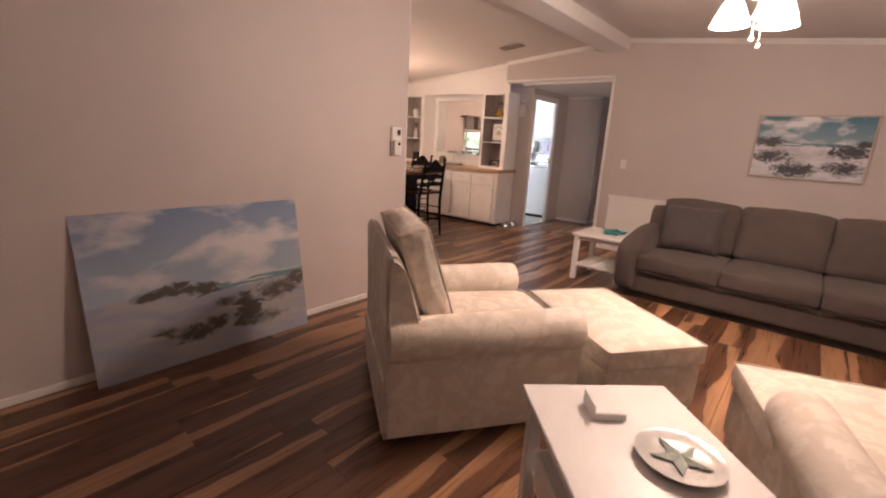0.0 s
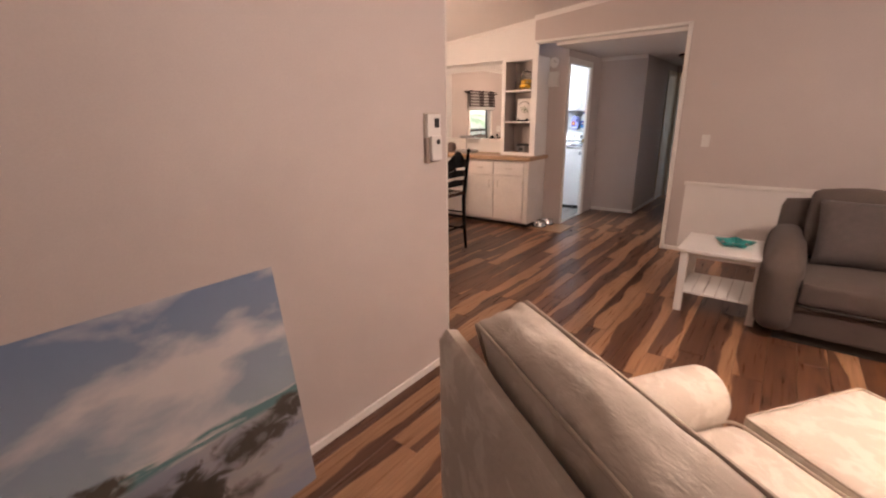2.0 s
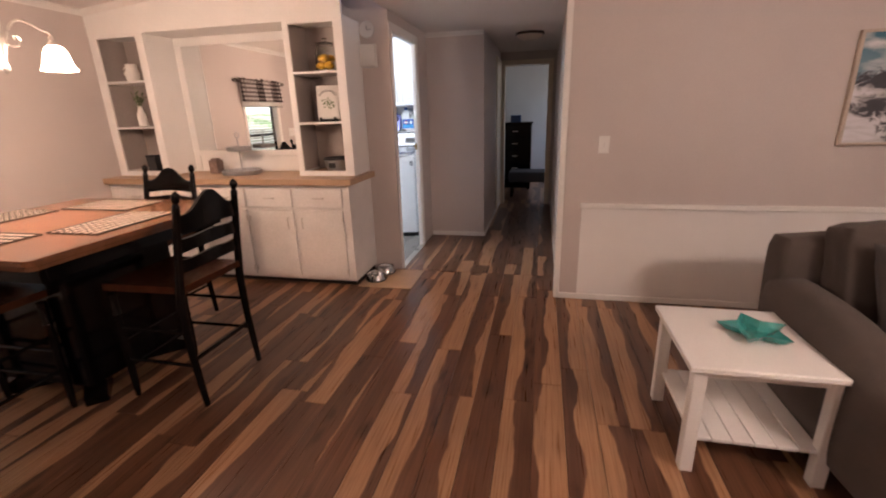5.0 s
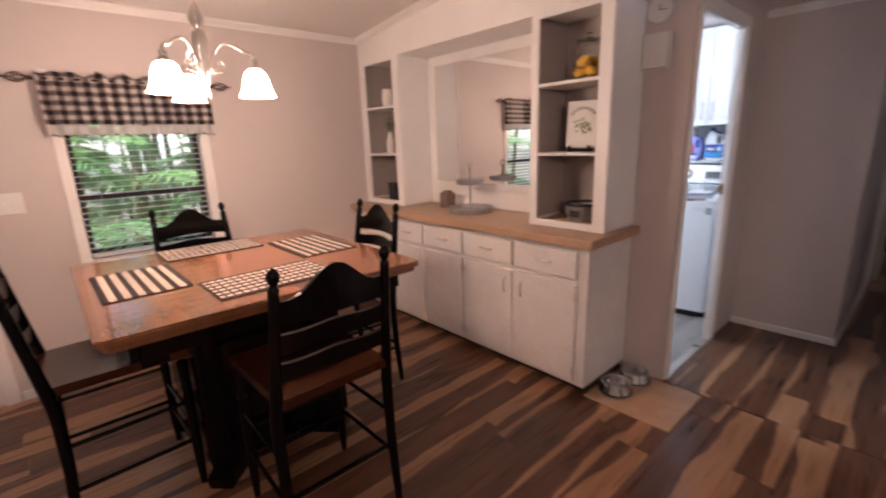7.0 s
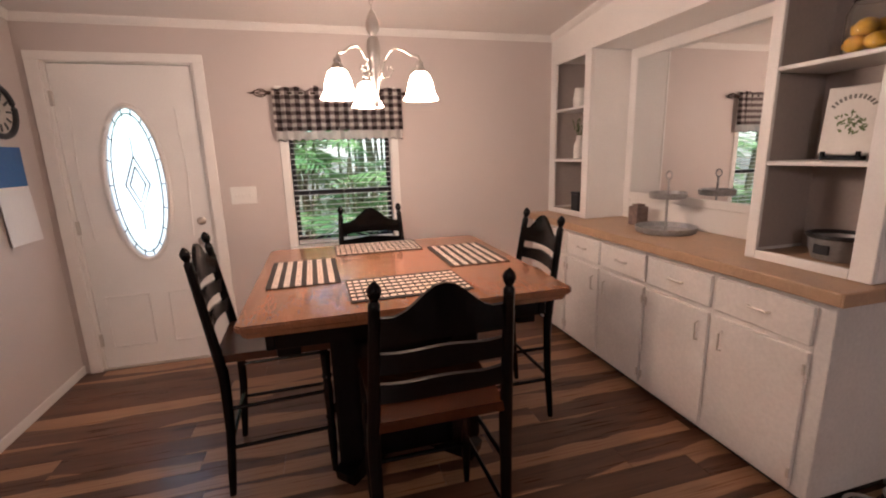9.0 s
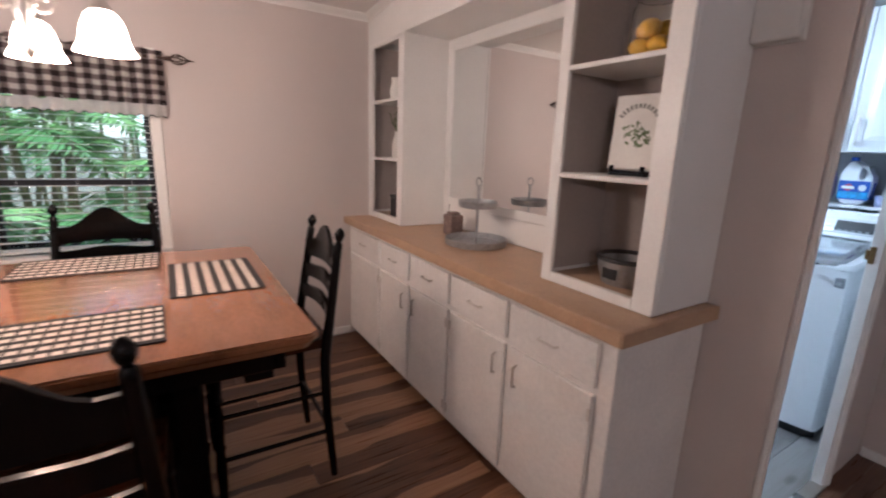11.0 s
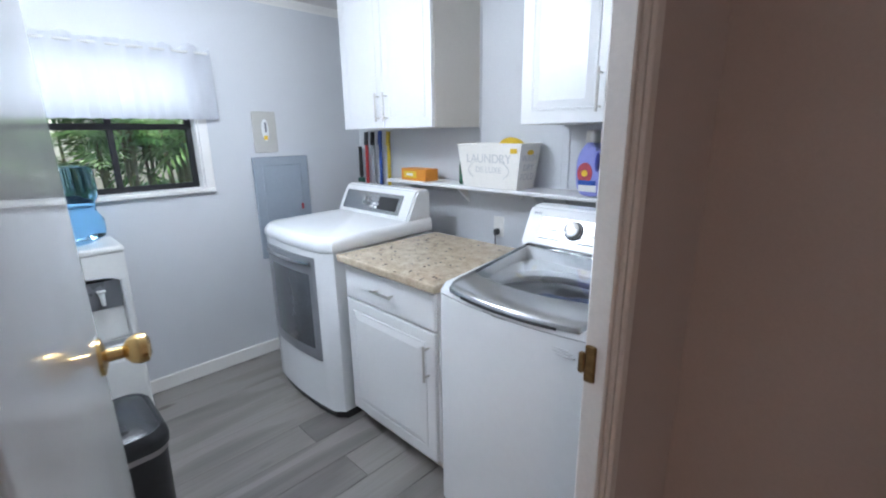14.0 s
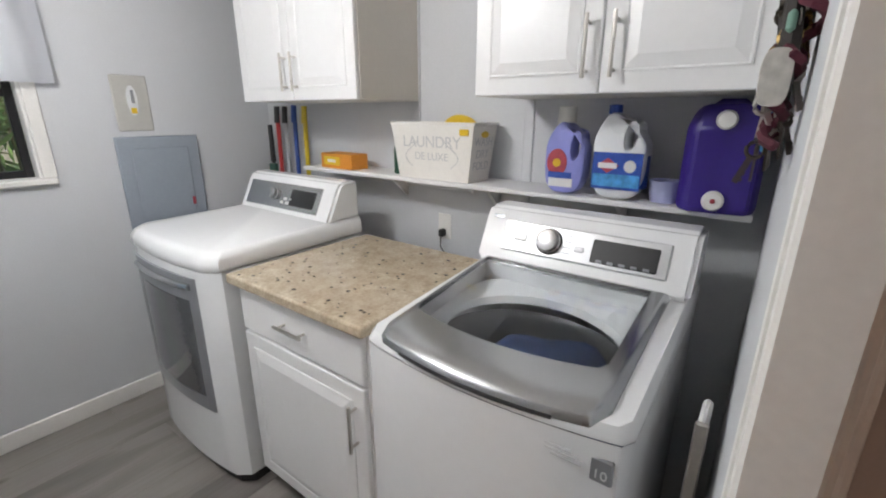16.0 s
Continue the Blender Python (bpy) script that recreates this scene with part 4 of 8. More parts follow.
for f, z in ((0.35, 0.006), (0.5, 0.002), (0.75, 0.014), (1.0, 0.036), (1.03, 0.036), (0.78, 0.008), (0.5, 0.0), (0.35, 0.0)):
    rows.append([bm.verts.new((f * q * math.cos(math.pi * k / n), f * q * math.sin(math.pi * k / n), z)) for k, q in enumerate([0.135, 0.075] * n)])
for a, b in zip(rows, rows[1:]):
    for k in range(2 * n):
        bm.faces.new((a[k], a[(k + 1) % (2 * n)], b[(k + 1) % (2 * n)], b[k]))
bm.faces.new(rows[0]), bm.faces.new(rows[-1])
part("bowl", bm, TEAL, dish)

PORCELAIN = material("pale_porcelain", (0.70, 0.70, 0.67), 0.15, vary=0.08, scale=8, coat=0.6)
AQUA = material("aqua_glaze", (0.50, 0.59, 0.55), 0.2, vary=0.2, scale=20)
plate = thing("decorative_plate", pose(-0.129, 1.274, 0.48), "pale round plate with a sea-green starfish", "plate")
bm = bmesh.new()
lathe(bm, [(0.06, 0.0), (0.065, 0.003), (0.10, 0.012), (0.118, 0.022), (0.12, 0.026), (0.116, 0.026), (0.095, 0.018), (0.06, 0.011), (0.01, 0.0105)], 40)
part("plate_body", bm, PORCELAIN, plate, smooth=True)
bm = bmesh.new()
starfish(bm, 0.085, 0.032, 0.016, 0.010)
part("starfish_relief", bm, AQUA, plate, "sea-green starfish relief")
cbox = thing("coaster_box", pose(-0.375, 1.365, 0.48, 0, 0, 40), "small white square coaster tray", "tray")
bpart("tray", (-0.052, 0.052, -0.052, 0.052, 0, 0.026), WHITE, cbox, bevel=0.003)
bpart("back_lip", (-0.056, -0.050, -0.052, 0.052, 0.0, 0.052), WHITE, cbox, bevel=0.002)
low = thing("storage_basket", pose(-0.344, 1.268, 0.16, 0, 0, 44), "white box on the table's lower shelf", "box")
bpart("bin", (-0.16, 0.16, -0.12, 0.12, 0, 0.13), WHITE, low, bevel=0.01)
bpart("lid", (-0.165, 0.165, -0.125, 0.125, 0.13, 0.15), WHITE, low, bevel=0.006)


def beach_painting(name, seed, sky_hi, sky_lo, cloud, sea, sand, dune, horizon, tufts, sea_from):
    """A painted seascape over object coordinates: x along (0..1), z up (0..1)."""
    m = bpy.data.materials.new(name)
    m.use_nodes = True
    nt = m.node_tree
    link, b = nt.links.new, nt.nodes["Principled BSDF"]
    at = nt.nodes.new("ShaderNodeTexCoord")
    sep = nt.nodes.new("ShaderNodeSeparateXYZ")
    link(at.outputs["Generated"], sep.inputs[0])

    def val(op, a, c=None, clamp=False):
        n = nt.nodes.new("ShaderNodeMath")
        n.operation, n.use_clamp = op, clamp
        for k, s in enumerate((a, c)):
            if s is None:
                continue
            if isinstance(s, (int, float)):
                n.inputs[k].default_value = s
            else:
                link(s, n.inputs[k])
        return n.outputs[0]

    def cloudy(scale, stretch, detail=5.0, off=0.0, distort=0.5):
        mp = noodle(m, "ShaderNodeMapping", Scale=stretch, Location=(seed + off, seed * 0.7, off))
        link(at.outputs["Generated"], mp.inputs["Vector"])
        n = noodle(m, "ShaderNodeTexNoise", Scale=scale, Detail=detail, Distortion=distort)
        link(mp.outputs["Vector"], n.inputs["Vector"])
        return n.outputs["Fac"]

    def mixed(f, a, c):
        n = nt.nodes.new("ShaderNodeMix")
        n.data_type = "RGBA"
        link(f, n.inputs["Factor"])
        for key, s in (("A", a), ("B", c)):
            if isinstance(s, tuple):
                n.inputs[key].default_value = (*s, 1)
            else:
                link(s, n.inputs[key])
        return n.outputs["Result"]

    def step(v, lo, hi):
        n = nt.nodes.new("ShaderNodeMapRange")
        n.clamp = True
        n.inputs["From Min"].default_value, n.inputs["From Max"].default_value = lo, hi
        link(v, n.inputs["Value"])
        return n.outputs["Result"]
    u, z = sep.outputs["X"], sep.outputs["Z"]
    wob = cloudy(5.0, (1, 1, 0.3), 4.0, 3.1)
    air = mixed(step(z, horizon, 1.0), sky_lo, sky_hi)
    air = mixed(step(cloudy(3.2, (1.0, 1, 1.5), 5.0, 0.0, 0.15), 0.45, 0.62), air, cloud)
    hz = val("ADD", z, val("MULTIPLY", val("SUBTRACT", cloudy(9.0, (1, 1, 0.1), 2.0, 5.0), 0.5), 0.03))
    water = mixed(step(cloudy(6.0, (1, 1, 9), 4.0, 7.0), 0.5, 0.62), sea, cloud)
    beach = mixed(step(cloudy(3.5, (1.2, 1, 3.0), 5.0, 11.0), 0.40, 0.62), sand, tuple(c * 0.6 for c in cloud))
    edge = val("ADD", hz, val("MULTIPLY", val("SUBTRACT", wob, 0.5), 0.10))
    low_part = mixed(step(edge, horizon - 0.06, horizon - 0.04), beach, water)
    low_part = mixed(step(u, sea_from - 0.04, sea_from + 0.04), beach, low_part)
    full = mixed(step(hz, horizon - 0.004, horizon + 0.004), low_part, air)
    brush = cloudy(11.0, (1.0, 1, 1.3), 7.0, 19.0, 1.6)
    dab = mixed(cloudy(16.0, (1, 1, 1), 3.0, 23.0), dune, tuple(c * 1.9 + 0.01 for c in dune))
    for cu, cv, ru, rv, soft_edge in tufts:
        du = val("DIVIDE", val("SUBTRACT", u, cu), ru)
        dv = val("DIVIDE", val("SUBTRACT", z, cv), rv)
        far = val("ADD", val("ADD", val("MULTIPLY", du, du), val("MULTIPLY", dv, dv)), val("MULTIPLY", val("SUBTRACT", brush, 0.5), 4.0))
        full = mixed(step(val("SUBTRACT", 1.0, far), -0.25, soft_edge), full, dab)
    link(full, b.inputs["Base Color"])
    b.inputs["Roughness"].default_value = 0.5
    bp = noodle(m, "ShaderNodeBump", Strength=0.25, Distance=0.002)
    link(cloudy(60.0, (1, 1, 1), 3.0, 2.0), bp.inputs["Height"]), link(bp.outputs["Normal"], b.inputs["Normal"])
    return m


# large canvas on the floor, leaning on the partition wall; local x along the wall
SEA1 = beach_painting("large_seascape", 2.3, (0.145, 0.205, 0.33), (0.32, 0.38, 0.44), (0.60, 0.57, 0.57), (0.11, 0.22, 0.23), (0.27, 0.29, 0.36), (0.042, 0.036, 0.028), 0.475,
                      ((0.66, 0.24, 0.075, 0.13, 0.35), (0.40, 0.18, 0.10, 0.06, 0.8), (0.33, 0.49, 0.10, 0.045, 0.5), (0.46, 0.45, 0.075, 0.045, 0.6), (0.22, 0.47, 0.06, 0.03, 0.9), (0.83, 0.34, 0.13, 0.07, 0.9), (0.95, 0.40, 0.07, 0.05, 0.6),
                       (0.28, 0.22, 0.06, 0.035, 1.0), (0.55, 0.34, 0.06, 0.035, 1.1), (0.50, 0.22, 0.06, 0.05, 0.7), (0.74, 0.16, 0.12, 0.05, 1.4)), 0.42)
SEA2 = beach_painting("framed_seascape", 8.9, (0.03, 0.15, 0.22), (0.20, 0.31, 0.37), (0.74, 0.74, 0.75), (0.05, 0.13, 0.18), (0.66, 0.66, 0.70), (0.026, 0.026, 0.034), 0.57,
                      ((0.12, 0.58, 0.18, 0.09, 0.6), (0.16, 0.34, 0.20, 0.12, 0.7), (0.40, 0.13, 0.20, 0.13, 0.6), (0.84, 0.45, 0.20, 0.11, 0.7), (0.83, 0.20, 0.19, 0.12, 0.8), (0.95, 0.58, 0.10, 0.05, 0.6)), 0.30)
CANVAS_EDGE = material("canvas_edge", (0.55, 0.50, 0.44), 0.8)
angle = math.degrees(math.atan2(0.13, 0.88))
big = thing("large_canvas_painting", pose(-2.56, 0.44, 0.003, 0, 0, 90) @ pose(0, 0, 0, -angle), "large unframed beach dunes canvas leaning on the wall", "painting")
bpart("canvas", (0, 1.215, 0.0, 0.004, 0, 0.885), SEA1, big, bevel=0)
bpart("stretcher", (0.003, 1.212, 0.004, 0.036, 0.003, 0.882), CANVAS_EDGE, big)
pic = thing("framed_picture", pose(-0.10, NORTH, 1.44), "beach dunes picture in thin pale wood frame", "picture")
bpart("print", (-0.455, 0.455, -0.024, -0.018, -0.305, 0.305), SEA2, pic, bevel=0)
FRAMEWOOD = material("pale_frame_wood", (0.50, 0.42, 0.35), 0.5, vary=0.2, stretch=(6, 1, 1))
for d in ((-0.475, 0.475, -0.03, -0.001, 0.305, 0.322), (-0.475, 0.475, -0.03, -0.001, -0.322, -0.305), (-0.475, -0.455, -0.03, -0.001, -0.305, 0.305), (0.455, 0.475, -0.03, -0.001, -0.305, 0.305)):
    bpart("frame_rail", d, FRAMEWOOD, pic)

# thermostat and the remote holder under it
PLASTIC = material("white_plastic", (0.74, 0.73, 0.70), 0.35, vary=0.03, bump=0)
th = thing("thermostat", pose(-2.69, 2.595, 1.347), "white wall thermostat with a small dark display", "thermostat")
bpart("housing", (0, 0.026, -0.056, 0.048, -0.05, 0.06), PLASTIC, th, bevel=0.006, segments=2)
bpart("display", (0.025, 0.028, -0.005, 0.03, -0.005, 0.04), DARKPLASTIC, th)
bpart("base_plate", (0, 0.008, -0.062, 0.054, -0.057, 0.067), material("beige_plastic", (0.5, 0.44, 0.38), 0.5), th)
rm = thing("fan_remote", pose(-2.69, 2.588, 1.245), "white fan remote in a wall holder", "remote")
bpart("holder", (0, 0.020, -0.055, 0.04, -0.07, 0.05), material("grey_brown_plastic", (0.34, 0.28, 0.24), 0.5), rm)
bpart("handset", (0.020, 0.040, -0.035, 0.045, -0.062, 0.06), PLASTIC, rm, bevel=0.006, segments=2)
bm = bmesh.new()
lathe(bm, [(0.013, 0.0), (0.013, 0.004), (0.010, 0.006)], 16)
shift(bm.verts, pose(0.040, 0.012, 0.03, 0, 90))
part("button", bm, DARKPLASTIC, rm, smooth=True)
sw = thing("light_switch", pose(-1.92, NORTH, 1.14), "white wall switch plate", "switch")
bpart("cover", (-0.036, 0.036, -0.007, 0, -0.058, 0.058), PLASTIC, sw, bevel=0.003)
bpart("toggle", (-0.006, 0.006, -0.018, -0.006, -0.012, 0.012), PLASTIC, sw)

# ceiling fan with a three-light kit
SHADE = glow("lit_frosted_shade", (1.0, 0.88, 0.74), 1.6)
CHAND_SHADE = glow("lit_bell_shade", (1.0, 0.69, 0.50), 8.8)
FANWHITE = material("fan_enamel", (0.72, 0.70, 0.67), 0.35, vary=0.04)
fan_top = TOP - 0.095 * (FAN[0] - RIDGE)
fan = thing("ceiling_fan", pose(FAN[0], FAN[1], 0), "white ceiling fan with lit glass shades and pull chains", "ceiling fan")
bm = bmesh.new()
lathe(bm, [(0.02, 2.17), (0.075, 2.18), (0.11, 2.21), (0.11, 2.28), (0.07, 2.31), (0.015, 2.32), (0.015, fan_top - 0.05), (0.06, fan_top - 0.04), (0.07, fan_top + 0.01)], 28)
part("motor_housing", bm, FANWHITE, fan, smooth=True)
bm = bmesh.new()
lathe(bm, [(0.015, 2.06), (0.05, 2.07), (0.055, 2.12), (0.04, 2.175)], 24)
part("light_kit", bm, FANWHITE, fan, smooth=True)
for k in range(5):
    bl = bpart("blade", (0.12, 0.58, -0.06, 0.06, -0.004, 0.004), FANWHITE, fan, bevel=0.003)
    bl.matrix_local = pose(0, 0, 2.235, 0, 0, 72 * k + 20) @ pose(0, 0, 0, 11)
for dx, dy in ((-0.12, 0.0), (0.07, 0.1), (0.07, -0.1)):
    bm = bmesh.new()
    lathe(bm, [(0.025, 2.10), (0.03, 2.085), (0.05, 2.05), (0.072, 2.0), (0.085, 1.965), (0.09, 1.955), (0.087, 1.955), (0.068, 2.0), (0.046, 2.045), (0.02, 2.08)], 24, dx, dy)
    s = part("glass_shade", bm, SHADE, fan, "lit frosted glass shade", smooth=True)
    s.visible_shadow = False
for dx, dy, z in ((-0.02, 0.02, 1.90), (0.015, 0.01, 1.86)):
    bm = bmesh.new()
    tube(bm, [(dx, dy, 2.07), (dx, dy, z)], 0.0015, 5)
    lathe(bm, [(0.003, z + 0.004), (0.009, z - 0.004), (0.011, z - 0.016), (0.006, z - 0.026), (0.001, z - 0.028)], 12, dx, dy)
    part("pull_chain", bm, NICKEL, fan)

vent = thing("ceiling_vent", pose(-3.30, 5.20, 2.65 - 0.095 * 1.2 - 0.002, 0, -5.4), "small brown ceiling air vent", "vent")
VENT = material("vent_brown", (0.30, 0.24, 0.20), 0.5)
bpart("frame", (-0.15, 0.15, -0.07, 0.07, -0.012, 0.0), VENT, vent)
for k in range(5):
    bpart("slat", (-0.13, 0.13, -0.055 + k * 0.024, -0.043 + k * 0.024, -0.018, -0.011), VENT, vent)

# ---- dining room: hutch ----
HF = 6.02
CABWHITE = material("brushed_white_cabinet_paint", (0.76, 0.73, 0.70), 0.45, vary=0.10, scale=5, grain=60, bump=0.06)
# tan-grey for shelf backs and side linings, darker than the white unit
INNER = material("shelf_interior_tan_grey", (0.42, 0.37, 0.34), 0.55, vary=0.08, scale=4)
PULL = material("pale_pull_metal", (0.62, 0.58, 0.54), 0.35, metal=0.7)
base = thing("hutch_base_cabinet", pose(0, 0, 0), "white painted base cabinets with drawers and doors", "cabinet")
bpart("carcass", (WEST + 0.002, -3.80, 5.88, 6.355, 0.05, 0.862), CABWHITE, base)
bpart("toe_kick", (WEST + 0.002, -3.82, 5.93, 6.35, 0.0, 0.05), NEARBLACK, base)
COLS = [(-6.06, -5.55), (-5.52, -5.15), (-5.12, -4.73), (-4.71, -4.30), (-4.27, -3.86)]
for k, (x0, x1) in enumerate(COLS):
    dr = bpart("drawer", (x0, x1, 5.862, 5.88, 0.675, 0.83), CABWHITE, base, bevel=0.004)
    bm = bmesh.new()
    c = (x0 + x1) / 2
    tube(bm, [(c - 0.045, 5.863, 0.752), (c - 0.04, 5.845, 0.752), (c + 0.04, 5.845, 0.752), (c + 0.045, 5.863, 0.752)], 0.005, 8)
    part("pull", bm, PULL, dr, smooth=True)
    d = bpart("door", (x0, x1, 5.862, 5.88, 0.075, 0.65), CABWHITE, base, bevel=0.004)
    xh = (x1 - 0.05) if k % 2 else (x0 + 0.05)
    bm = bmesh.new()
    tube(bm, [(xh, 5.863, 0.50), (xh, 5.845, 0.505), (xh, 5.845, 0.585), (xh, 5.863, 0.59)], 0.005, 8)
    part("pull", bm, PULL, d, smooth=True)
    xg = x1 - 0.006 if not k % 2 else x0 + 0.006
    for z in (0.14, 0.58):
        bpart("hinge", (xg - 0.006, xg + 0.006, 5.856, 5.863, z - 0.022, z + 0.022), PULL, d, bevel=0.001)
counter = thing("hutch_countertop", pose(0, 0, 0), "tan laminate countertop on the white cabinets", "countertop")
bpart("slab", (WEST + 0.002, -3.765, 5.841, 6.357, 0.864, 0.908), TAN, counter, bevel=0.003)
bpart("front_edge", (WEST + 0.002, -3.765, 5.829, 5.841, 0.860, 0.909), TAN, counter, bevel=0.004, segments=2)
bpart("end_edge", (-3.765, -3.757, 5.829, 6.357, 0.860, 0.909), TAN, counter, bevel=0.003)

up = thing("hutch_shelf_unit", pose(0, 0, 0), "white built-in open shelves either side of a mirror niche", "shelf unit")


def slope(x):
    return TOP + 0.095 * (x - RIDGE)


bm = bmesh.new()
extrude_outline(bm, [(WEST, 2.07), (-3.80, 2.07), (-3.80, slope(-3.80) + 0.01), (WEST, slope(WEST) + 0.01)], HF, HF + 0.02, "y")
part("fascia", bm, WHITE, up)
bpart("soffit", (WEST + 0.001, -3.802, HF + 0.02, 6.358, 2.07, 2.09), WHITE, up)
for nm, (xa, xb, oa, ob) in {"left": (WEST + 0.001, -5.555, -6.02, -5.63), "right": (-4.29, -3.80, -4.24, -3.875)}.items():
    bpart("stile", (xa, oa, HF, HF + 0.02, 0.91, 2.07), WHITE, up)
    bpart("stile", (ob, xb, HF, HF + 0.02, 0.91, 2.07), WHITE, up)
    bpart("rail", (oa, ob, HF, HF + 0.02, 0.91, 0.95), WHITE, up)
    bpart("rail", (oa, ob, HF, HF + 0.02, 2.045, 2.07), WHITE, up)
    bpart("side_panel", (xa, xa + 0.018, HF + 0.02, 6.358, 0.91, 2.07), WHITE, up)
    bpart("side_panel", (xb - 0.018, xb, HF + 0.02, 6.358, 0.91, 2.07), WHITE, up)
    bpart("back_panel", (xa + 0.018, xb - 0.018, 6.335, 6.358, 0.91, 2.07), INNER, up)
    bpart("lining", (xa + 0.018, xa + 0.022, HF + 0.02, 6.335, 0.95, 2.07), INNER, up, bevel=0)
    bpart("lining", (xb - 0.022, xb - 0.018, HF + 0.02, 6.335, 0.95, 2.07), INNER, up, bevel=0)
    bpart("bottom", (xa + 0.018, xb - 0.018, HF + 0.02, 6.335, 0.91, 0.935), TAN, up)
    for z in (1.335, 1.712):
        bpart("shelf", (xa + 0.022, xb - 0.022, HF + 0.004, 6.335, z - 0.018, z), WHITE, up)

MIRROR = bpy.data.materials.new("mirror_silver")
MIRROR.use_nodes = True
MIRROR.node_tree.nodes["Principled BSDF"].inputs["Base Color"].default_value = (0.86, 0.87, 0.87, 1)
MIRROR.node_tree.nodes["Principled BSDF"].inputs["Metallic"].default_value = 1.0
MIRROR.node_tree.nodes["Principled BSDF"].inputs["Roughness"].default_value = 0.015
mir = thing("wall_mirror", pose(0, 6.358, 0), "large wall mirror in a white board frame above the counter", "mirror")
MX0, MX1, MZ0, MZ1 = -5.49, -4.37, 1.10, 2.00
bpart("mirror_glass", (MX0, MX1, -0.016, -0.010, MZ0, MZ1), MIRROR, mir, bevel=0)
bpart("backboard", (-5.554, -4.291, -0.009, 0, 0.91, 2.068), WHITE, mir)
for d in ((-5.554, MX0, -0.024, -0.009, 0.91, 2.068), (MX1, -4.291, -0.024, -0.009, 0.91, 2.068), (MX0, MX1, -0.024, -0.009, MZ1, 2.068), (MX0, MX1, -0.024, -0.009, 1.05, MZ0)):
    bpart("frame_board", d, WHITE, mir)

# things on the hutch
CLEAR = glass("clear_jar_glass", (0.95, 0.97, 0.96))
LEMON = material("lemon_skin", (0.75, 0.42, 0.03), 0.4, vary=0.15, scale=20, grain=300, bump=0.2)


def lemon_jar(m):
    j = thing("lemon_jar", m, "clear glass jar filled with yellow lemons", "jar")
    bm = bmesh.new()
    lathe(bm, [(0.05, 0.0), (0.062, 0.006), (0.064, 0.02), (0.064, 0.14), (0.055, 0.165), (0.05, 0.175), (0.047, 0.175), (0.052, 0.163), (0.060, 0.14), (0.060, 0.02), (0.052, 0.008), (0.01, 0.007)], 28)
    part("glass_body", bm, CLEAR, j, smooth=True).visible_shadow = False
    for k, (x, y, z) in enumerate(((-0.025, -0.02, 0.04), (0.028, -0.018, 0.042), (0.0, 0.028, 0.04), (-0.028, 0.012, 0.085), (0.024, 0.02, 0.088), (0.004, -0.028, 0.09))):
        bm = bmesh.new()
        lathe(bm, [(0.002, -0.036), (0.010, -0.031), (0.024, -0.018), (0.029, 0.0), (0.024, 0.018), (0.010, 0.030), (0.002, 0.036)], 14)
        shift(bm.verts, pose(x, y, z, 70 + 40 * k, 20 * k, 77 * k))
        part("lemon", bm, LEMON, j, smooth=True)
    bm = bmesh.new()
    lathe(bm, [(0.048, 0.176), (0.052, 0.178), (0.052, 0.192), (0.03, 0.2), (0.012, 0.204), (0.016, 0.222), (0.004, 0.228)], 24)
    part("lid", bm, CLEAR, j, smooth=True).visible_shadow = False
    return j


lemon_jar(pose(-4.035, 6.19, 1.712) @ Matrix.Diagonal((1.25, 1.25, 1.12, 1)))
SIGNWHITE = material("white_sign_board", (0.76, 0.74, 0.70), 0.5, vary=0.05)
LEAFG = material("printed_green", (0.16, 0.22, 0.09), 0.6, vary=0.5, scale=60, grain=150)
INKGREY = material("grey_ink", (0.22, 0.22, 0.20), 0.7)
sign = thing("flower_sign", pose(-4.045, 6.17, 1.335, 0, 0, 0), "white square sign with printed daisies on a dark easel", "sign")
lean = pose(0, 0, 0.02, -4)
ob_ = bpart("board", (-0.10, 0.10, -0.006, 0.006, 0, 0.26), SIGNWHITE, sign, bevel=0.004)
ob_.matrix_local = lean
bm = bmesh.new()
rnd = random.Random(4)
for k in range(46):
    a, r = rnd.uniform(0, 6.28), 0.055 * math.sqrt(rnd.random())
    x, z, q = r * math.cos(a) * 1.15, 0.12 + r * math.sin(a) * 0.8, rnd.uniform(0.006, 0.012)
    t = rnd.uniform(0, 3)
    extrude_outline(bm, [(x + q * math.cos(t), z + q * math.sin(t)), (x + 0.4 * q * math.cos(t + 1.57), z + 0.4 * q * math.sin(t + 1.57)), (x - q * math.cos(t), z - q * math.sin(t)), (x - 0.4 * q * math.cos(t + 1.57), z - 0.4 * q * math.sin(t + 1.57))], -0.0085, -0.0062, "y")
part("printed_leaves", bm, LEAFG, sign).matrix_local = lean
bm = bmesh.new()
for k in range(11):
    a = radians(150 - 12 * k)
    shift(box(bm, -0.004, 0.004, -0.0085, -0.0062, -0.008, 0.008), pose(0.08 * math.cos(a), 0, 0.155 + 0.065 * math.sin(a), 0, 90 - math.degrees(a)))
part("printed_writing", bm, INKGREY, sign).matrix_local = lean
bm = bmesh.new()
for k, (x, z) in enumerate(((-0.02, 0.11), (0.025, 0.10), (0.0, 0.14))):
    lathe(bm, [(0.014, 0.0), (0.014, 0.0015)], 10)
    shift(bm.verts[-20:], pose(x, -0.0066, z, 90))
part("printed_daisies", bm, SIGNWHITE, sign).matrix_local = lean
bm = bmesh.new()
box(bm, -0.075, 0.075, -0.03, 0.0, 0.0, 0.018, 0.003)
box(bm, -0.07, -0.055, -0.035, -0.02, 0.015, 0.035, 0.003)
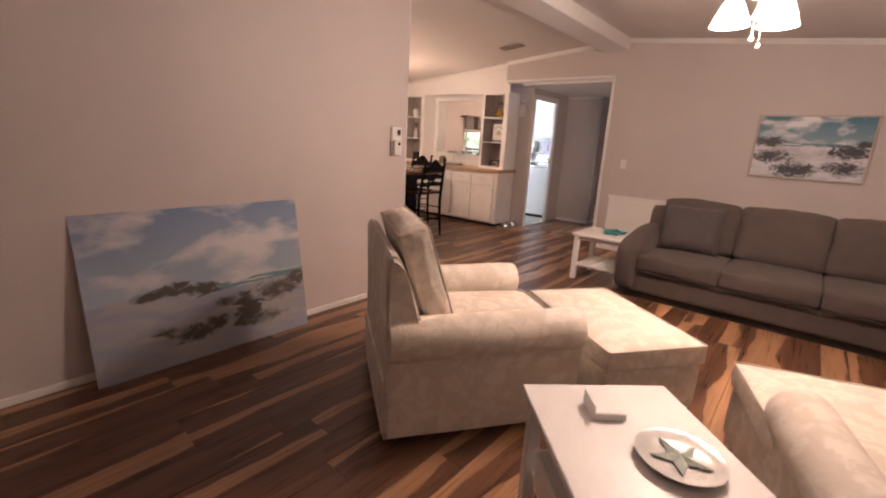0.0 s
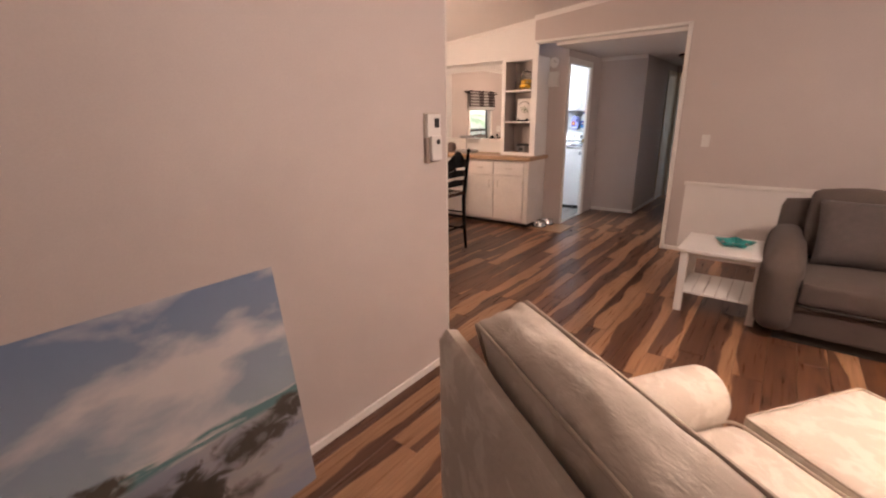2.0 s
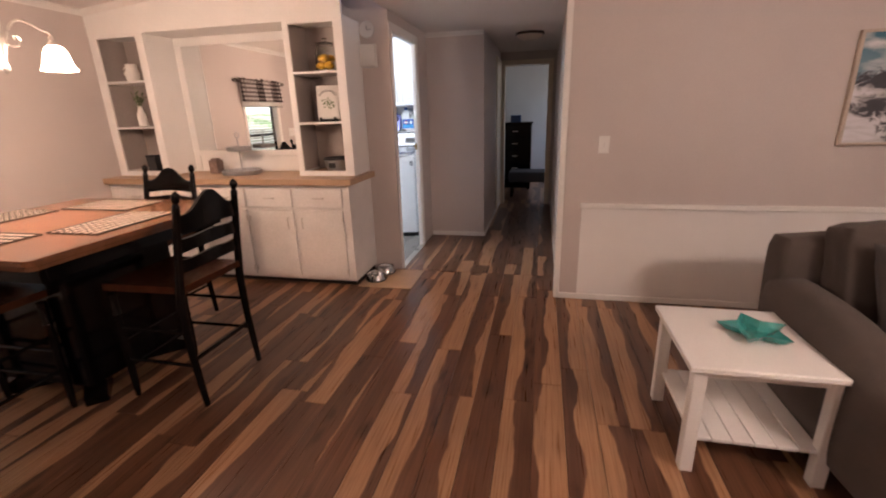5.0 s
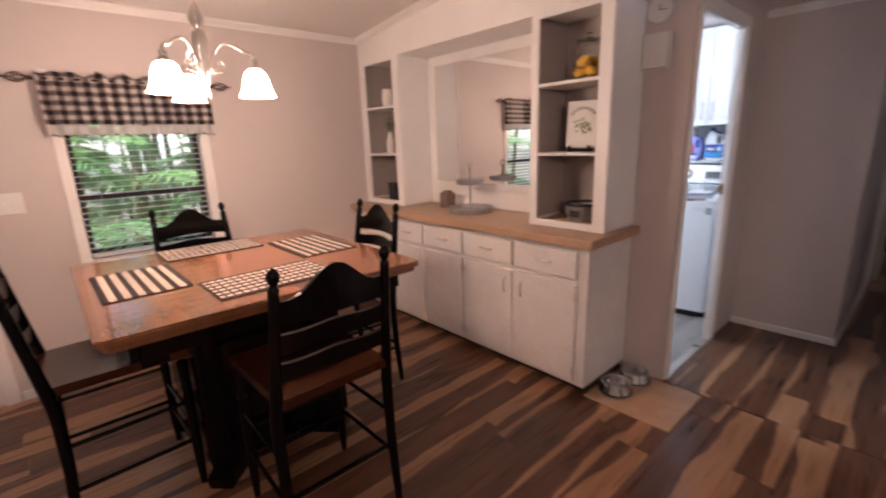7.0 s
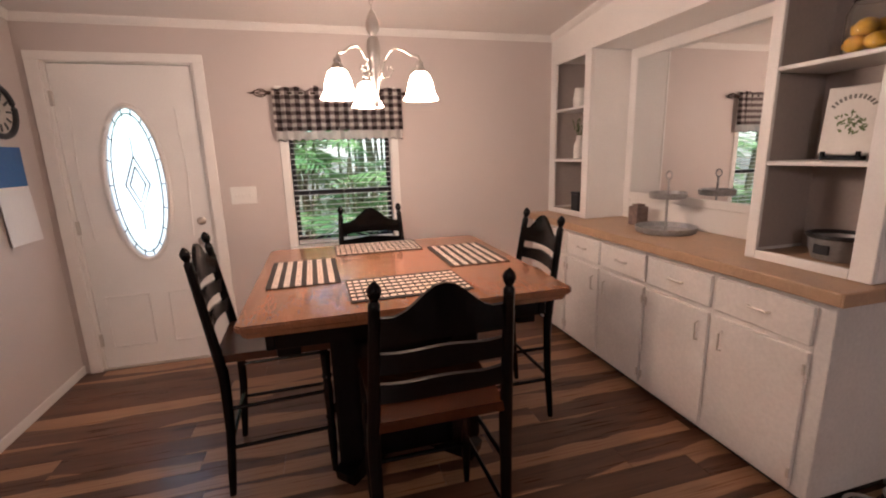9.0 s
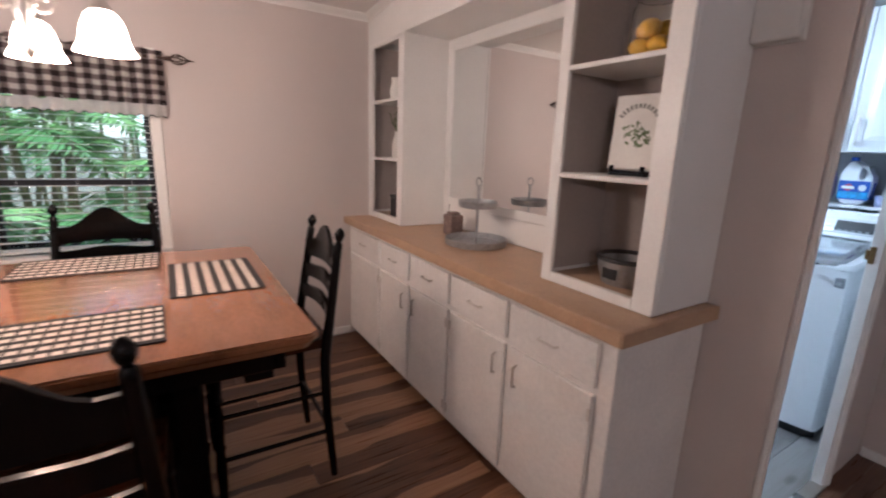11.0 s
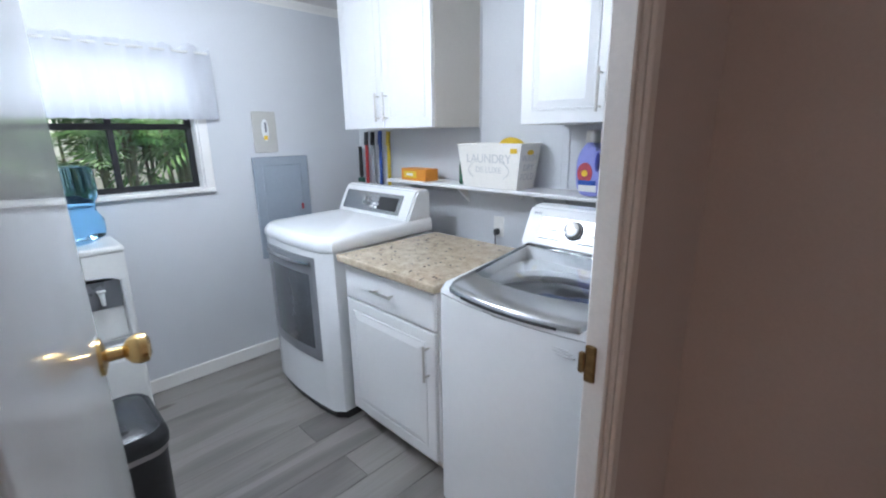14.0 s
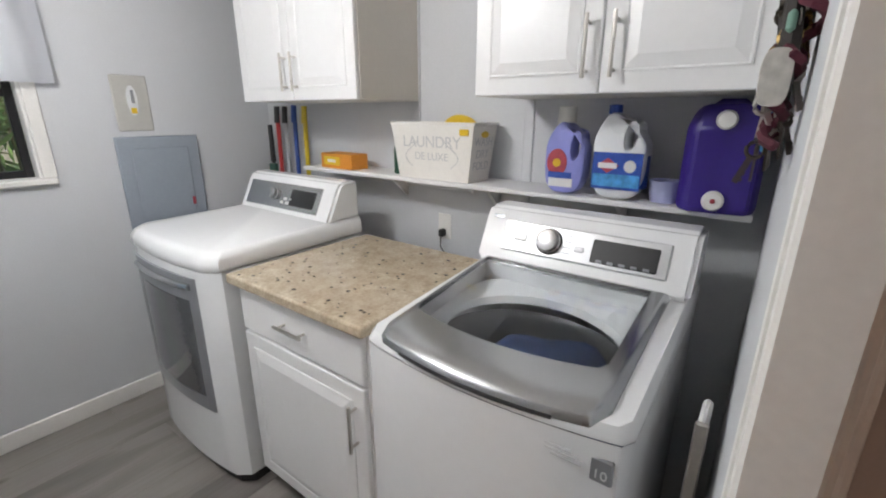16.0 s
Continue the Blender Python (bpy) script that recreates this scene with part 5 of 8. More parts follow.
box(bm, 0.055, 0.07, -0.035, -0.02, 0.015, 0.035, 0.003)
tube(bm, [(0, 0.0, 0.01), (0, 0.06, 0.003), (0, 0.02, 0.16)], 0.006, 6)
part("easel", bm, BLACKWOOD, sign, "dark wooden easel")
GALV = material("galvanised_metal", (0.42, 0.43, 0.44), 0.4, metal=0.75, vary=0.25, scale=12, grain=60)
pot = thing("enamel_pot", pose(-4.03, 6.20, 0.935), "dark-rimmed round metal pot", "pot")
bm = bmesh.new()
lathe(bm, [(0.06, 0.0), (0.085, 0.004), (0.10, 0.05), (0.105, 0.10), (0.102, 0.10), (0.096, 0.05), (0.08, 0.012), (0.01, 0.01)], 32)
part("pot_body", bm, GALV, pot, smooth=True)
bm = bmesh.new()
tube(bm, [(0.106 * math.cos(2 * math.pi * k / 32), 0.106 * math.sin(2 * math.pi * k / 32), 0.10) for k in range(33)], 0.009, 8)
part("pot_rim", bm, DARKPLASTIC, pot, "black rolled rim", smooth=True)
bpart("pot_label", (-0.03, 0.03, -0.103, -0.095, 0.03, 0.07), DARKPLASTIC, pot)

vase = thing("plant_vase", pose(-5.83, 6.12, 1.335), "white bottle vase holding green leafy stems", "vase")
bm = bmesh.new()
lathe(bm, [(0.03, 0), (0.037, 0.005), (0.037, 0.10), (0.022, 0.14), (0.018, 0.165), (0.02, 0.175), (0.015, 0.175), (0.014, 0.15)], 20)
part("vase_body", bm, SIGNWHITE, vase, smooth=True)
GREEN = material("plant_leaf", (0.07, 0.12, 0.03), 0.5, vary=0.4, scale=30)
bm = bmesh.new()
for k in range(9):
    a, tip = rnd.uniform(0, 6.28), rnd.uniform(0.03, 0.07)
    p = [Vector((0, 0, 0.16)), Vector((tip * 0.5 * math.cos(a), tip * 0.5 * math.sin(a), 0.21)), Vector((tip * math.cos(a), tip * math.sin(a), rnd.uniform(0.24, 0.30)))]
    tube(bm, p, 0.0018, 4)
    for j in range(6):
        q = p[1].lerp(p[2], j / 5) + Vector((rnd.uniform(-0.012, 0.012), rnd.uniform(-0.012, 0.012), 0))
        w = rnd.uniform(0.008, 0.015)
        vs = [bm.verts.new(c) for c in ((-w, 0, 0), (0, w * 0.45, 0.002), (w, 0, 0), (0, -w * 0.45, 0.002))]
        bm.faces.new(vs)
        shift(vs, Matrix.Translation(q) @ pose(0, 0, 0, rnd.uniform(-70, 70), rnd.uniform(-70, 70), rnd.uniform(0, 180)))
part("leaves", bm, GREEN, vase)
jug = thing("white_pitcher", pose(-5.83, 6.12, 1.712), "small white ceramic pitcher", "pitcher")
bm = bmesh.new()
lathe(bm, [(0.04, 0), (0.05, 0.01), (0.055, 0.06), (0.042, 0.11), (0.045, 0.14), (0.041, 0.14), (0.038, 0.11)], 22)
part("pitcher_body", bm, SIGNWHITE, jug, smooth=True)
bm = bmesh.new()
tube(bm, [(-0.045, 0, 0.12), (-0.08, 0, 0.115), (-0.085, 0, 0.07), (-0.052, 0, 0.04)], 0.007, 8)
part("handle", bm, SIGNWHITE, jug, smooth=True)
dbox = thing("dark_tin", pose(-5.80, 6.12, 0.935), "dark square lidded tin", "tin")
bpart("tin_body", (-0.05, 0.05, -0.04, 0.04, 0, 0.13), DARKPLASTIC, dbox, bevel=0.006)
bpart("tin_lid", (-0.053, 0.053, -0.043, 0.043, 0.13, 0.15), DARKPLASTIC, dbox, bevel=0.004)

tray = thing("tiered_tray", pose(-4.93, 6.16, 0.908), "galvanised two-tier round serving tray", "tray")
for z, r, nm in ((0.0, 0.165, "lower_tray"), (0.20, 0.10, "upper_tray")):
    bm = bmesh.new()
    lathe(bm, [(r - 0.01, z), (r, z + 0.004), (r + 0.004, z + 0.035), (r + 0.001, z + 0.037), (r - 0.004, z + 0.006), (0.01, z + 0.004)], 36)
    part(nm, bm, GALV, tray, smooth=True)
bm = bmesh.new()
tube(bm, [(0, 0, 0.004), (0, 0, 0.31)], 0.007, 10)
tube(bm, [(0.022 * math.cos(2 * math.pi * k / 16), 0, 0.335 + 0.022 * math.sin(2 * math.pi * k / 16)) for k in range(17)], 0.004, 6)
part("post", bm, GALV, tray, smooth=True)
tin = thing("candle_tin", pose(-5.22, 6.20, 0.908), "small rusty brown square candle holder", "candle holder")
RUST = material("rusty_metal", (0.20, 0.14, 0.12), 0.6, vary=0.4, scale=25)
bpart("tin_body", (-0.045, 0.045, -0.045, 0.045, 0, 0.12), RUST, tin, bevel=0.006)
bpart("tin_collar", (-0.03, 0.03, -0.03, 0.03, 0.12, 0.135), RUST, tin, bevel=0.004)

# pet bowls beside the hutch
mat_ = thing("pet_mat", pose(-3.56, 6.17, 0), "tan rectangular feeding mat on the floor", "mat")
bpart("mat_sheet", (-0.24, 0.22, -0.28, 0.16, 0.001, 0.008), TAN, mat_, bevel=0.003)
STEEL = material("stainless_steel", (0.60, 0.60, 0.60), 0.18, metal=1.0, vary=0.05)
for x, y in ((-3.70, 6.06), (-3.68, 6.25)):
    bowl = thing("pet_bowl", pose(x, y, 0.009), "round stainless steel pet bowl on the mat", "bowl", "pet bowls")
    bm = bmesh.new()
    lathe(bm, [(0.085, 0.0), (0.088, 0.004), (0.072, 0.05), (0.08, 0.055), (0.078, 0.058), (0.066, 0.052), (0.058, 0.02), (0.01, 0.015)], 32)
    part("bowl_body", bm, STEEL, bowl, smooth=True)
    bm = bmesh.new()
    tube(bm, [(0.087 * math.cos(2 * math.pi * k / 28), 0.087 * math.sin(2 * math.pi * k / 28), 0.005) for k in range(29)], 0.005, 6)
    part("rubber_ring", bm, DARKPLASTIC, bowl, smooth=True)

# wall things by the laundry door
wc = thing("small_wall_clock", pose(-3.735, 6.36, 2.03), "small round white wall clock", "clock")
bm = bmesh.new()
lathe(bm, [(0.06, 0), (0.065, 0.01), (0.06, 0.022), (0.05, 0.016), (0.002, 0.016)], 28)
shift(bm.verts, pose(0, 0, 0, 90))
part("case", bm, PLASTIC, wc, smooth=True)
bpart("hour_pointer", (-0.002, 0.002, -0.019, -0.017, 0, 0.028), DARKPLASTIC, wc, bevel=0)
bpart("minute_pointer", (0, 0.038, -0.019, -0.017, -0.0015, 0.0015), DARKPLASTIC, wc, bevel=0)
ph = thing("doorbell_chime", pose(-3.735, 6.36, 1.835), "white rectangular door chime box", "chime")
bpart("chime_cover", (-0.065, 0.065, -0.045, 0, -0.085, 0.085), PLASTIC, ph, bevel=0.008, segments=2)
bpart("chime_plate", (-0.07, 0.07, -0.01, 0, -0.09, 0.09), PLASTIC, ph)

# west and south walls
sp = thing("switch_plate", pose(WEST, 3.665, 1.16), "white triple switch plate", "switch")
bpart("cover", (0, 0.007, -0.085, 0.085, -0.06, 0.06), PLASTIC, sp, bevel=0.003)
for y in (-0.046, 0, 0.046):
    bpart("toggle", (0.006, 0.018, y - 0.005, y + 0.005, -0.011, 0.011), PLASTIC, sp)
clk = thing("wall_clock", pose(-5.81, 2.52, 1.70), "round black wall clock with pale open face", "clock")
bm = bmesh.new()
tube(bm, [(0.135 * math.cos(2 * math.pi * k / 36), 0.018, 0.135 * math.sin(2 * math.pi * k / 36)) for k in range(37)], 0.017, 8)
part("rim", bm, DARKPLASTIC, clk, smooth=True)
bm = bmesh.new()
lathe(bm, [(0.13, 0.002), (0.13, 0.012)], 32)
shift(bm.verts, pose(0, 0, 0, -90))
part("face", bm, material("clock_face", (0.5, 0.45, 0.4), 0.6, vary=0.2), clk)
for k in range(12):
    n_ = bpart("numeral", (-0.006, 0.006, 0.012, 0.016, 0.07, 0.11), DARKPLASTIC, clk, bevel=0)
    n_.matrix_local = pose(0, 0, 0, 0, 30 * k)
bpart("hour_pointer", (-0.004, 0.004, 0.017, 0.02, -0.01, 0.055), DARKPLASTIC, clk, bevel=0)
bpart("minute_pointer", (-0.01, 0.09, 0.017, 0.02, -0.003, 0.003), DARKPLASTIC, clk, bevel=0)
cal = thing("wall_calendar", pose(-5.80, 2.52, 1.25), "wall calendar with blue sea photo above white page", "calendar")
BLUESKY = material("calendar_photo_blue", (0.015, 0.07, 0.22), 0.4, vary=0.5, scale=4, second=(0.03, 0.12, 0.30))
PAPER = material("white_paper", (0.74, 0.73, 0.72), 0.6, vary=0.03)
bpart("photo_page", (-0.14, 0.14, 0.002, 0.006, 0.0, 0.26), BLUESKY, cal, "blue seaside photo", bevel=0)
bpart("photo_sand", (-0.14, 0.14, 0.006, 0.007, 0.0, 0.04), PAPER, cal, bevel=0)
pg = bpart("date_page", (-0.14, 0.14, 0.002, 0.006, -0.28, 0.0), PAPER, cal, bevel=0)
pg.matrix_local = pose(0, 0.004, 0, 3)

# ---- dining furniture ----
tbl = thing("dining_table", pose(-4.815, 4.488, 0), "square counter-height table, cherry top on black base", "table")
H = 0.61
bm = bmesh.new()
c_ = 0.022
octo = [(H, -H + c_), (H, H - c_), (H - c_, H), (-H + c_, H), (-H, H - c_), (-H, -H + c_), (-H + c_, -H), (H - c_, -H)]
for (z0, z1, s) in ((0.860, 0.886, 1.0), (0.837, 0.860, 0.975)):
    extrude_outline(bm, [(x * s, y * s) for x, y in octo], z0, z1)
bmesh.ops.bevel(bm, geom=[e for e in bm.edges], offset=0.006, segments=2, affect="EDGES")
part("tabletop", bm, CHERRY, tbl)
bm = bmesh.new()
box(bm, -0.53, 0.53, -0.53, -0.50, 0.76, 0.837, 0.003)
box(bm, -0.53, 0.53, 0.50, 0.53, 0.76, 0.837, 0.003)
box(bm, -0.53, -0.50, -0.50, 0.50, 0.76, 0.837, 0.003)
box(bm, 0.50, 0.53, -0.50, 0.50, 0.76, 0.837, 0.003)
part("apron", bm, BLACKWOOD, tbl)
bpart("pedestal", (-0.32, 0.32, -0.32, 0.32, 0.10, 0.837), BLACKWOOD, tbl, bevel=0.012)
for a in range(4):
    bm = bmesh.new()
    extrude_outline(bm, [(0.2, 0.0), (0.43, 0.0), (0.44, 0.05), (0.36, 0.09), (0.25, 0.14), (0.2, 0.14)], -0.05, 0.05, "y")
    part("foot", bm, BLACKWOOD, tbl).matrix_local = pose(0, 0, 0, 0, 0, 90 * a + 45)
for x in (-0.46, 0.46):
    for y in (-0.46, 0.46):
        bpart("corner_block", (x - 0.04, x + 0.04, y - 0.04, y + 0.04, 0.72, 0.837), BLACKWOOD, tbl)


def dining_chair(m):
    """Counter-height ladder-back: turned posts with finials, three curved slats, a plank seat."""
    c = thing("dining_chair", m, "black ladder-back counter chair with brown wooden seat", "chair", "chairs round the table")
    for s in (-1, 1):
        bm = bmesh.new()
        xs = lambda z: s * (0.215 - 0.022 * max(0, z - 0.55) / 0.5)
        ys = lambda z: -0.20 - 0.075 * max(0, z - 0.55) / 0.5 - 0.03 * max(0, 0.35 - z) / 0.35
        zz = [0, 0.1, 0.3, 0.5, 0.56, 0.62, 0.75, 0.9, 1.0, 1.02, 1.03, 1.045, 1.06, 1.075, 1.085]
        rr = [0.014, 0.017, 0.019, 0.021, 0.022, 0.021, 0.019, 0.018, 0.017, 0.017, 0.010, 0.018, 0.021, 0.014, 0.003]
        tube(bm, [(xs(z), ys(z), z) for z in zz], rr, 12)
        part("back_post", bm, BLACKWOOD, c, smooth=True)
        bm = bmesh.new()
        prof = [(0.012, 0), (0.016, 0.06), (0.02, 0.2), (0.016, 0.26), (0.021, 0.275), (0.016, 0.29), (0.021, 0.4), (0.016, 0.455), (0.023, 0.47), (0.018, 0.485), (0.022, 0.58)]
        lathe(bm, prof, 12, s * 0.205, 0.20)
        part("front_leg", bm, BLACKWOOD, c, smooth=True)
        bm = bmesh.new()
        for z in (0.22, 0.40):
            tube(bm, [(s * 0.212, -0.205, z), (s * 0.207, 0.2, z)], [0.009, 0.009], 8)
        part("side_stretcher", bm, BLACKWOOD, c, smooth=True)
    for z, y in ((0.18, 0.2), (0.32, 0.2), (0.25, -0.205)):
        bm = bmesh.new()
        tube(bm, [(-0.205, y, z), (0.205, y, z)], 0.010, 8)
        part("stretcher", bm, BLACKWOOD, c, smooth=True)
    bm = bmesh.new()
    n, rows = 9, []
    for j in range(n):
        y = -0.225 + 0.45 * j / (n - 1)
        rows.append([[bm.verts.new(((-0.215 + 0.43 * k / 8) * (0.95 + 0.08 * j / (n - 1)), y, 0.60 + lift - 0.012 * (1 - (2 * k / 8 - 1) ** 2) * math.sin(math.pi * j / (n - 1)) * (lift > 0))) for k in range(9)] for lift in (0.0, 0.035)])
    for a, b in zip(rows, rows[1:]):
        for k in range(8):
            bm.faces.new((a[1][k], a[1][k + 1], b[1][k + 1], b[1][k]))
            bm.faces.new((a[0][k], a[0][k + 1], b[0][k + 1], b[0][k]))
        for k in (0, 8):
            bm.faces.new((a[0][k], a[1][k], b[1][k], b[0][k]))
    for r in (rows[0], rows[-1]):
        for k in range(8):
            bm.faces.new((r[0][k], r[0][k + 1], r[1][k + 1], r[1][k]))
    part("seat", bm, SEATWOOD, c, "reddish brown wooden seat", smooth=True)
    for z, h, arch in ((0.70, 0.062, 0.012), (0.797, 0.066, 0.012), (0.892, 0.083, 0.09)):
        bm = bmesh.new()
        n = 14
        grid = []
        for k in range(n + 1):
            u = k / n * 2 - 1
            x = u * 0.20
            yb = -0.20 - 0.075 * (z - 0.55) / 0.5 - 0.028 * (1 - u * u)
            top = z + h + arch * (0.5 + 0.5 * math.cos(math.pi * min(1, abs(u) * 1.3)))
            bot = z + 0.012 * (1 - u * u)
            grid.append([bm.verts.new(p) for p in ((x, yb - 0.008, bot), (x, yb + 0.008, bot), (x, yb + 0.008, top), (x, yb - 0.008, top))])
        for a, b in zip(grid, grid[1:]):
            for k in range(4):
                bm.faces.new((a[k], a[(k + 1) % 4], b[(k + 1) % 4], b[k]))
        bm.faces.new(grid[0]), bm.faces.new(grid[-1])
        part("top_rail" if arch > 0.05 else "slat", bm, BLACKWOOD, c)
    return c


first = dining_chair(pose(-4.165, 4.49, 0, 0, 0, 90))
copy_thing(first, pose(-4.81, 3.935, 0, 0, 0, 2))
copy_thing(first, pose(-4.90, 5.05, 0, 0, 0, 180))
copy_thing(first, pose(-5.47, 4.49, 0, 0, 0, -90))

BLACKYARN = material("black_yarn", (0.02, 0.02, 0.02), 0.9, vary=0.3, grain=200, bump=0.3)
WHITEYARN = material("white_yarn", (0.62, 0.58, 0.52), 0.9, vary=0.1, grain=200, bump=0.3)


def placemat(m, label):
    p = thing("placemat", m, label, "placemat", "checked placemats")
    n = 13
    w = 0.30 / n
    for tint, mat in ((0, BLACKYARN), (1, WHITEYARN)):
        bm = bmesh.new()
        for k in range(n):
            if k % 2 == tint:
                box(bm, -0.23, 0.23, -0.15 + k * w, -0.15 + (k + 1) * w, 0.0, 0.004)
        part("dark_stripe" if not tint else "light_stripe", bm, mat, p)
    bm = bmesh.new()
    for k in range(1, n, 2):
        for j in range(15):
            x = -0.225 + 0.45 * (j + 0.5) / 15
            box(bm, x - 0.0035, x + 0.0035, -0.15 + (k + 0.1) * w, -0.15 + (k + 0.9) * w, 0.0035, 0.0046)
    part("woven_check", bm, BLACKYARN, p)["kind"] = "stuff"
    for s in (-1, 1):
        bpart("hem", (s * 0.233 - 0.003, s * 0.233 + 0.003, -0.15, 0.15, 0.0, 0.0045), BLACKYARN, p, bevel=0)
    return p


TZ = 0.8865
PM = "black and white checked woven placemat on the table"
placemat(pose(-4.84, 4.08, TZ, 0, 0, 1), PM)
placemat(pose(-4.47, 4.49, TZ, 0, 0, 91), PM)
placemat(pose(-5.27, 4.47, TZ, 0, 0, 90), PM)
placemat(pose(-4.92, 4.89, TZ, 0, 0, 0), PM)

# chandelier: stem, three scrolled arms, lit bell shades
ch = thing("chandelier", pose(CHAND[0], CHAND[1], 0.015), "brushed nickel three-arm chandelier with lit bell shades", "chandelier")
ctop = slope(CHAND[0]) - 0.015
bm = bmesh.new()
lathe(bm, [(0.004, 1.60), (0.012, 1.61), (0.017, 1.63), (0.011, 1.66), (0.022, 1.70), (0.026, 1.73), (0.018, 1.77), (0.028, 1.80), (0.030, 1.86), (0.024, 1.89), (0.012, 1.90), (0.028, 1.925), (0.030, 1.95), (0.018, 1.985), (0.006, 2.005)], 20)
part("stem", bm, NICKEL, ch, smooth=True)
bm = bmesh.new()
z, k = 2.0, 0
while z < ctop - 0.03:
    pts = [(0.008 * math.cos(a) * (k % 2 == 0), 0.008 * math.cos(a) * (k % 2 == 1), z + 0.016 + 0.016 * math.sin(a)) for a in [2 * math.pi * j / 10 for j in range(11)]]
    tube(bm, pts, 0.002, 5)
    z, k = z + 0.026, k + 1
part("chain", bm, NICKEL, ch)
bm = bmesh.new()
lathe(bm, [(0.012, ctop - 0.04), (0.05, ctop - 0.03), (0.06, ctop + 0.006)], 20)
part("canopy", bm, NICKEL, ch, smooth=True)
for a in CHAND_ARMS:
    turn = pose(0, 0, 0, 0, 0, a)
    bm = bmesh.new()
    pts = [(0.02, 0, 1.72), (0.035, 0, 1.76), (0.055, 0, 1.815), (0.09, 0, 1.845), (0.135, 0, 1.835), (0.17, 0, 1.812), (CHAND_R - 0.008, 0, 1.805), (CHAND_R, 0, 1.785)]
    smooth_pts = []
    for j in range(len(pts) - 1):
        q = [Vector(pts[max(0, min(len(pts) - 1, j + d))]) for d in (-1, 0, 1, 2)]
        for f in (0, 0.25, 0.5, 0.75):
            smooth_pts.append(tuple(0.5 * (2 * q[1] + (q[2] - q[0]) * f + (2 * q[0] - 5 * q[1] + 4 * q[2] - q[3]) * f ** 2 + (3 * q[1] - q[0] - 3 * q[2] + q[3]) * f ** 3)))
    tube(bm, smooth_pts + [pts[-1]], 0.006, 8)
    tube(bm, [(0.02, 0, 1.745), (0.045, 0, 1.725), (0.07, 0, 1.73), (0.085, 0, 1.755), (0.075, 0, 1.775), (0.06, 0, 1.77), (0.062, 0, 1.755)], 0.005, 6)
    lathe(bm, [(0.012, 1.785), (0.016, 1.778), (0.014, 1.765), (0.024, 1.752), (0.027, 1.735)], 14, CHAND_R, 0)
    shift(bm.verts, turn)
    part("arm", bm, NICKEL, ch, smooth=True)
    bm = bmesh.new()
    lathe(bm, [(0.025, 1.742), (0.040, 1.73), (0.054, 1.695), (0.062, 1.655), (0.078, 1.625), (0.075, 1.625), (0.058, 1.657), (0.049, 1.695), (0.027, 1.733)], 24, CHAND_R, 0)
    shift(bm.verts, turn)
    s_ = part("glass_shade", bm, CHAND_SHADE, ch, "lit frosted glass bell shade", smooth=True)
    s_.visible_shadow = False


def gingham(name):
    """Buffalo check over object y and z."""
    m = bpy.data.materials.new(name)
    m.use_nodes = True
    nt = m.node_tree
    link, b = nt.links.new, nt.nodes["Principled BSDF"]
    at, sep = nt.nodes.new("ShaderNodeTexCoord"), nt.nodes.new("ShaderNodeSeparateXYZ")
    link(at.outputs["Object"], sep.inputs[0])
    bands = []
    for axis, size in (("Y", 0.064), ("Z", 0.052)):
        d = nt.nodes.new("ShaderNodeMath")
        d.operation = "DIVIDE"
        d.inputs[1].default_value = size
        f = nt.nodes.new("ShaderNodeMath")
        f.operation = "FRACT"
        g = nt.nodes.new("ShaderNodeMath")
        g.operation = "GREATER_THAN"
        g.inputs[1].default_value = 0.5
        link(sep.outputs[axis], d.inputs[0]), link(d.outputs[0], f.inputs[0]), link(f.outputs[0], g.inputs[0])
        bands.append(g.outputs[0])
    s = nt.nodes.new("ShaderNodeMath")
    link(bands[0], s.inputs[0]), link(bands[1], s.inputs[1])
    h = nt.nodes.new("ShaderNodeMath")
    h.operation = "MULTIPLY"
    h.inputs[1].default_value = 0.5
    link(s.outputs[0], h.inputs[0])
    ramp = nt.nodes.new("ShaderNodeValToRGB")
    ramp.color_ramp.interpolation = "CONSTANT"
    e = ramp.color_ramp.elements
    e[0].position, e[0].color = 0.0, (0.80, 0.76, 0.72, 1)
    e[1].position, e[1].color = 0.75, (0.035, 0.022, 0.022, 1)
    e.new(0.25).color = (0.27, 0.22, 0.215, 1)
    link(h.outputs[0], ramp.inputs["Fac"]), link(ramp.outputs["Color"], b.inputs["Base Color"])
    b.inputs["Roughness"].default_value = 0.9
    return m


def folded_cloth(bm, y0, y1, z0, z1, depth, waves, hem=0.0, seed=0, thick=0.003):
    """A gathered cloth hanging at x = 0, wavy towards +x."""
    n, rows = waves * 6, []
    for j in range(7):
        z = z1 + (z0 - z1) * j / 6
        row = []
        for k in range(n + 1):
            u = k / n
            w = depth * (0.55 + 0.45 * j / 6) * (0.5 + 0.5 * math.sin(2 * math.pi * waves * u + 1.3 * math.sin(5 * u + seed))) + 0.006 * noise.noise(Vector((u * 9, j * 0.6, seed)))
            dz = hem * abs(math.sin(math.pi * waves * 1.5 * u)) if j == 6 else 0.03 * noise.noise(Vector((u * 14, seed, 2.0))) * (j == 0)
            row.append(bm.verts.new((w + 0.012, y0 + (y1 - y0) * u, z + dz)))
        rows.append(row)
    for a, b in zip(rows, rows[1:]):
        for k in range(n):
            bm.faces.new((a[k], a[k + 1], b[k + 1], b[k]))
    bmesh.ops.solidify(bm, geom=bm.faces[:], thickness=thick)


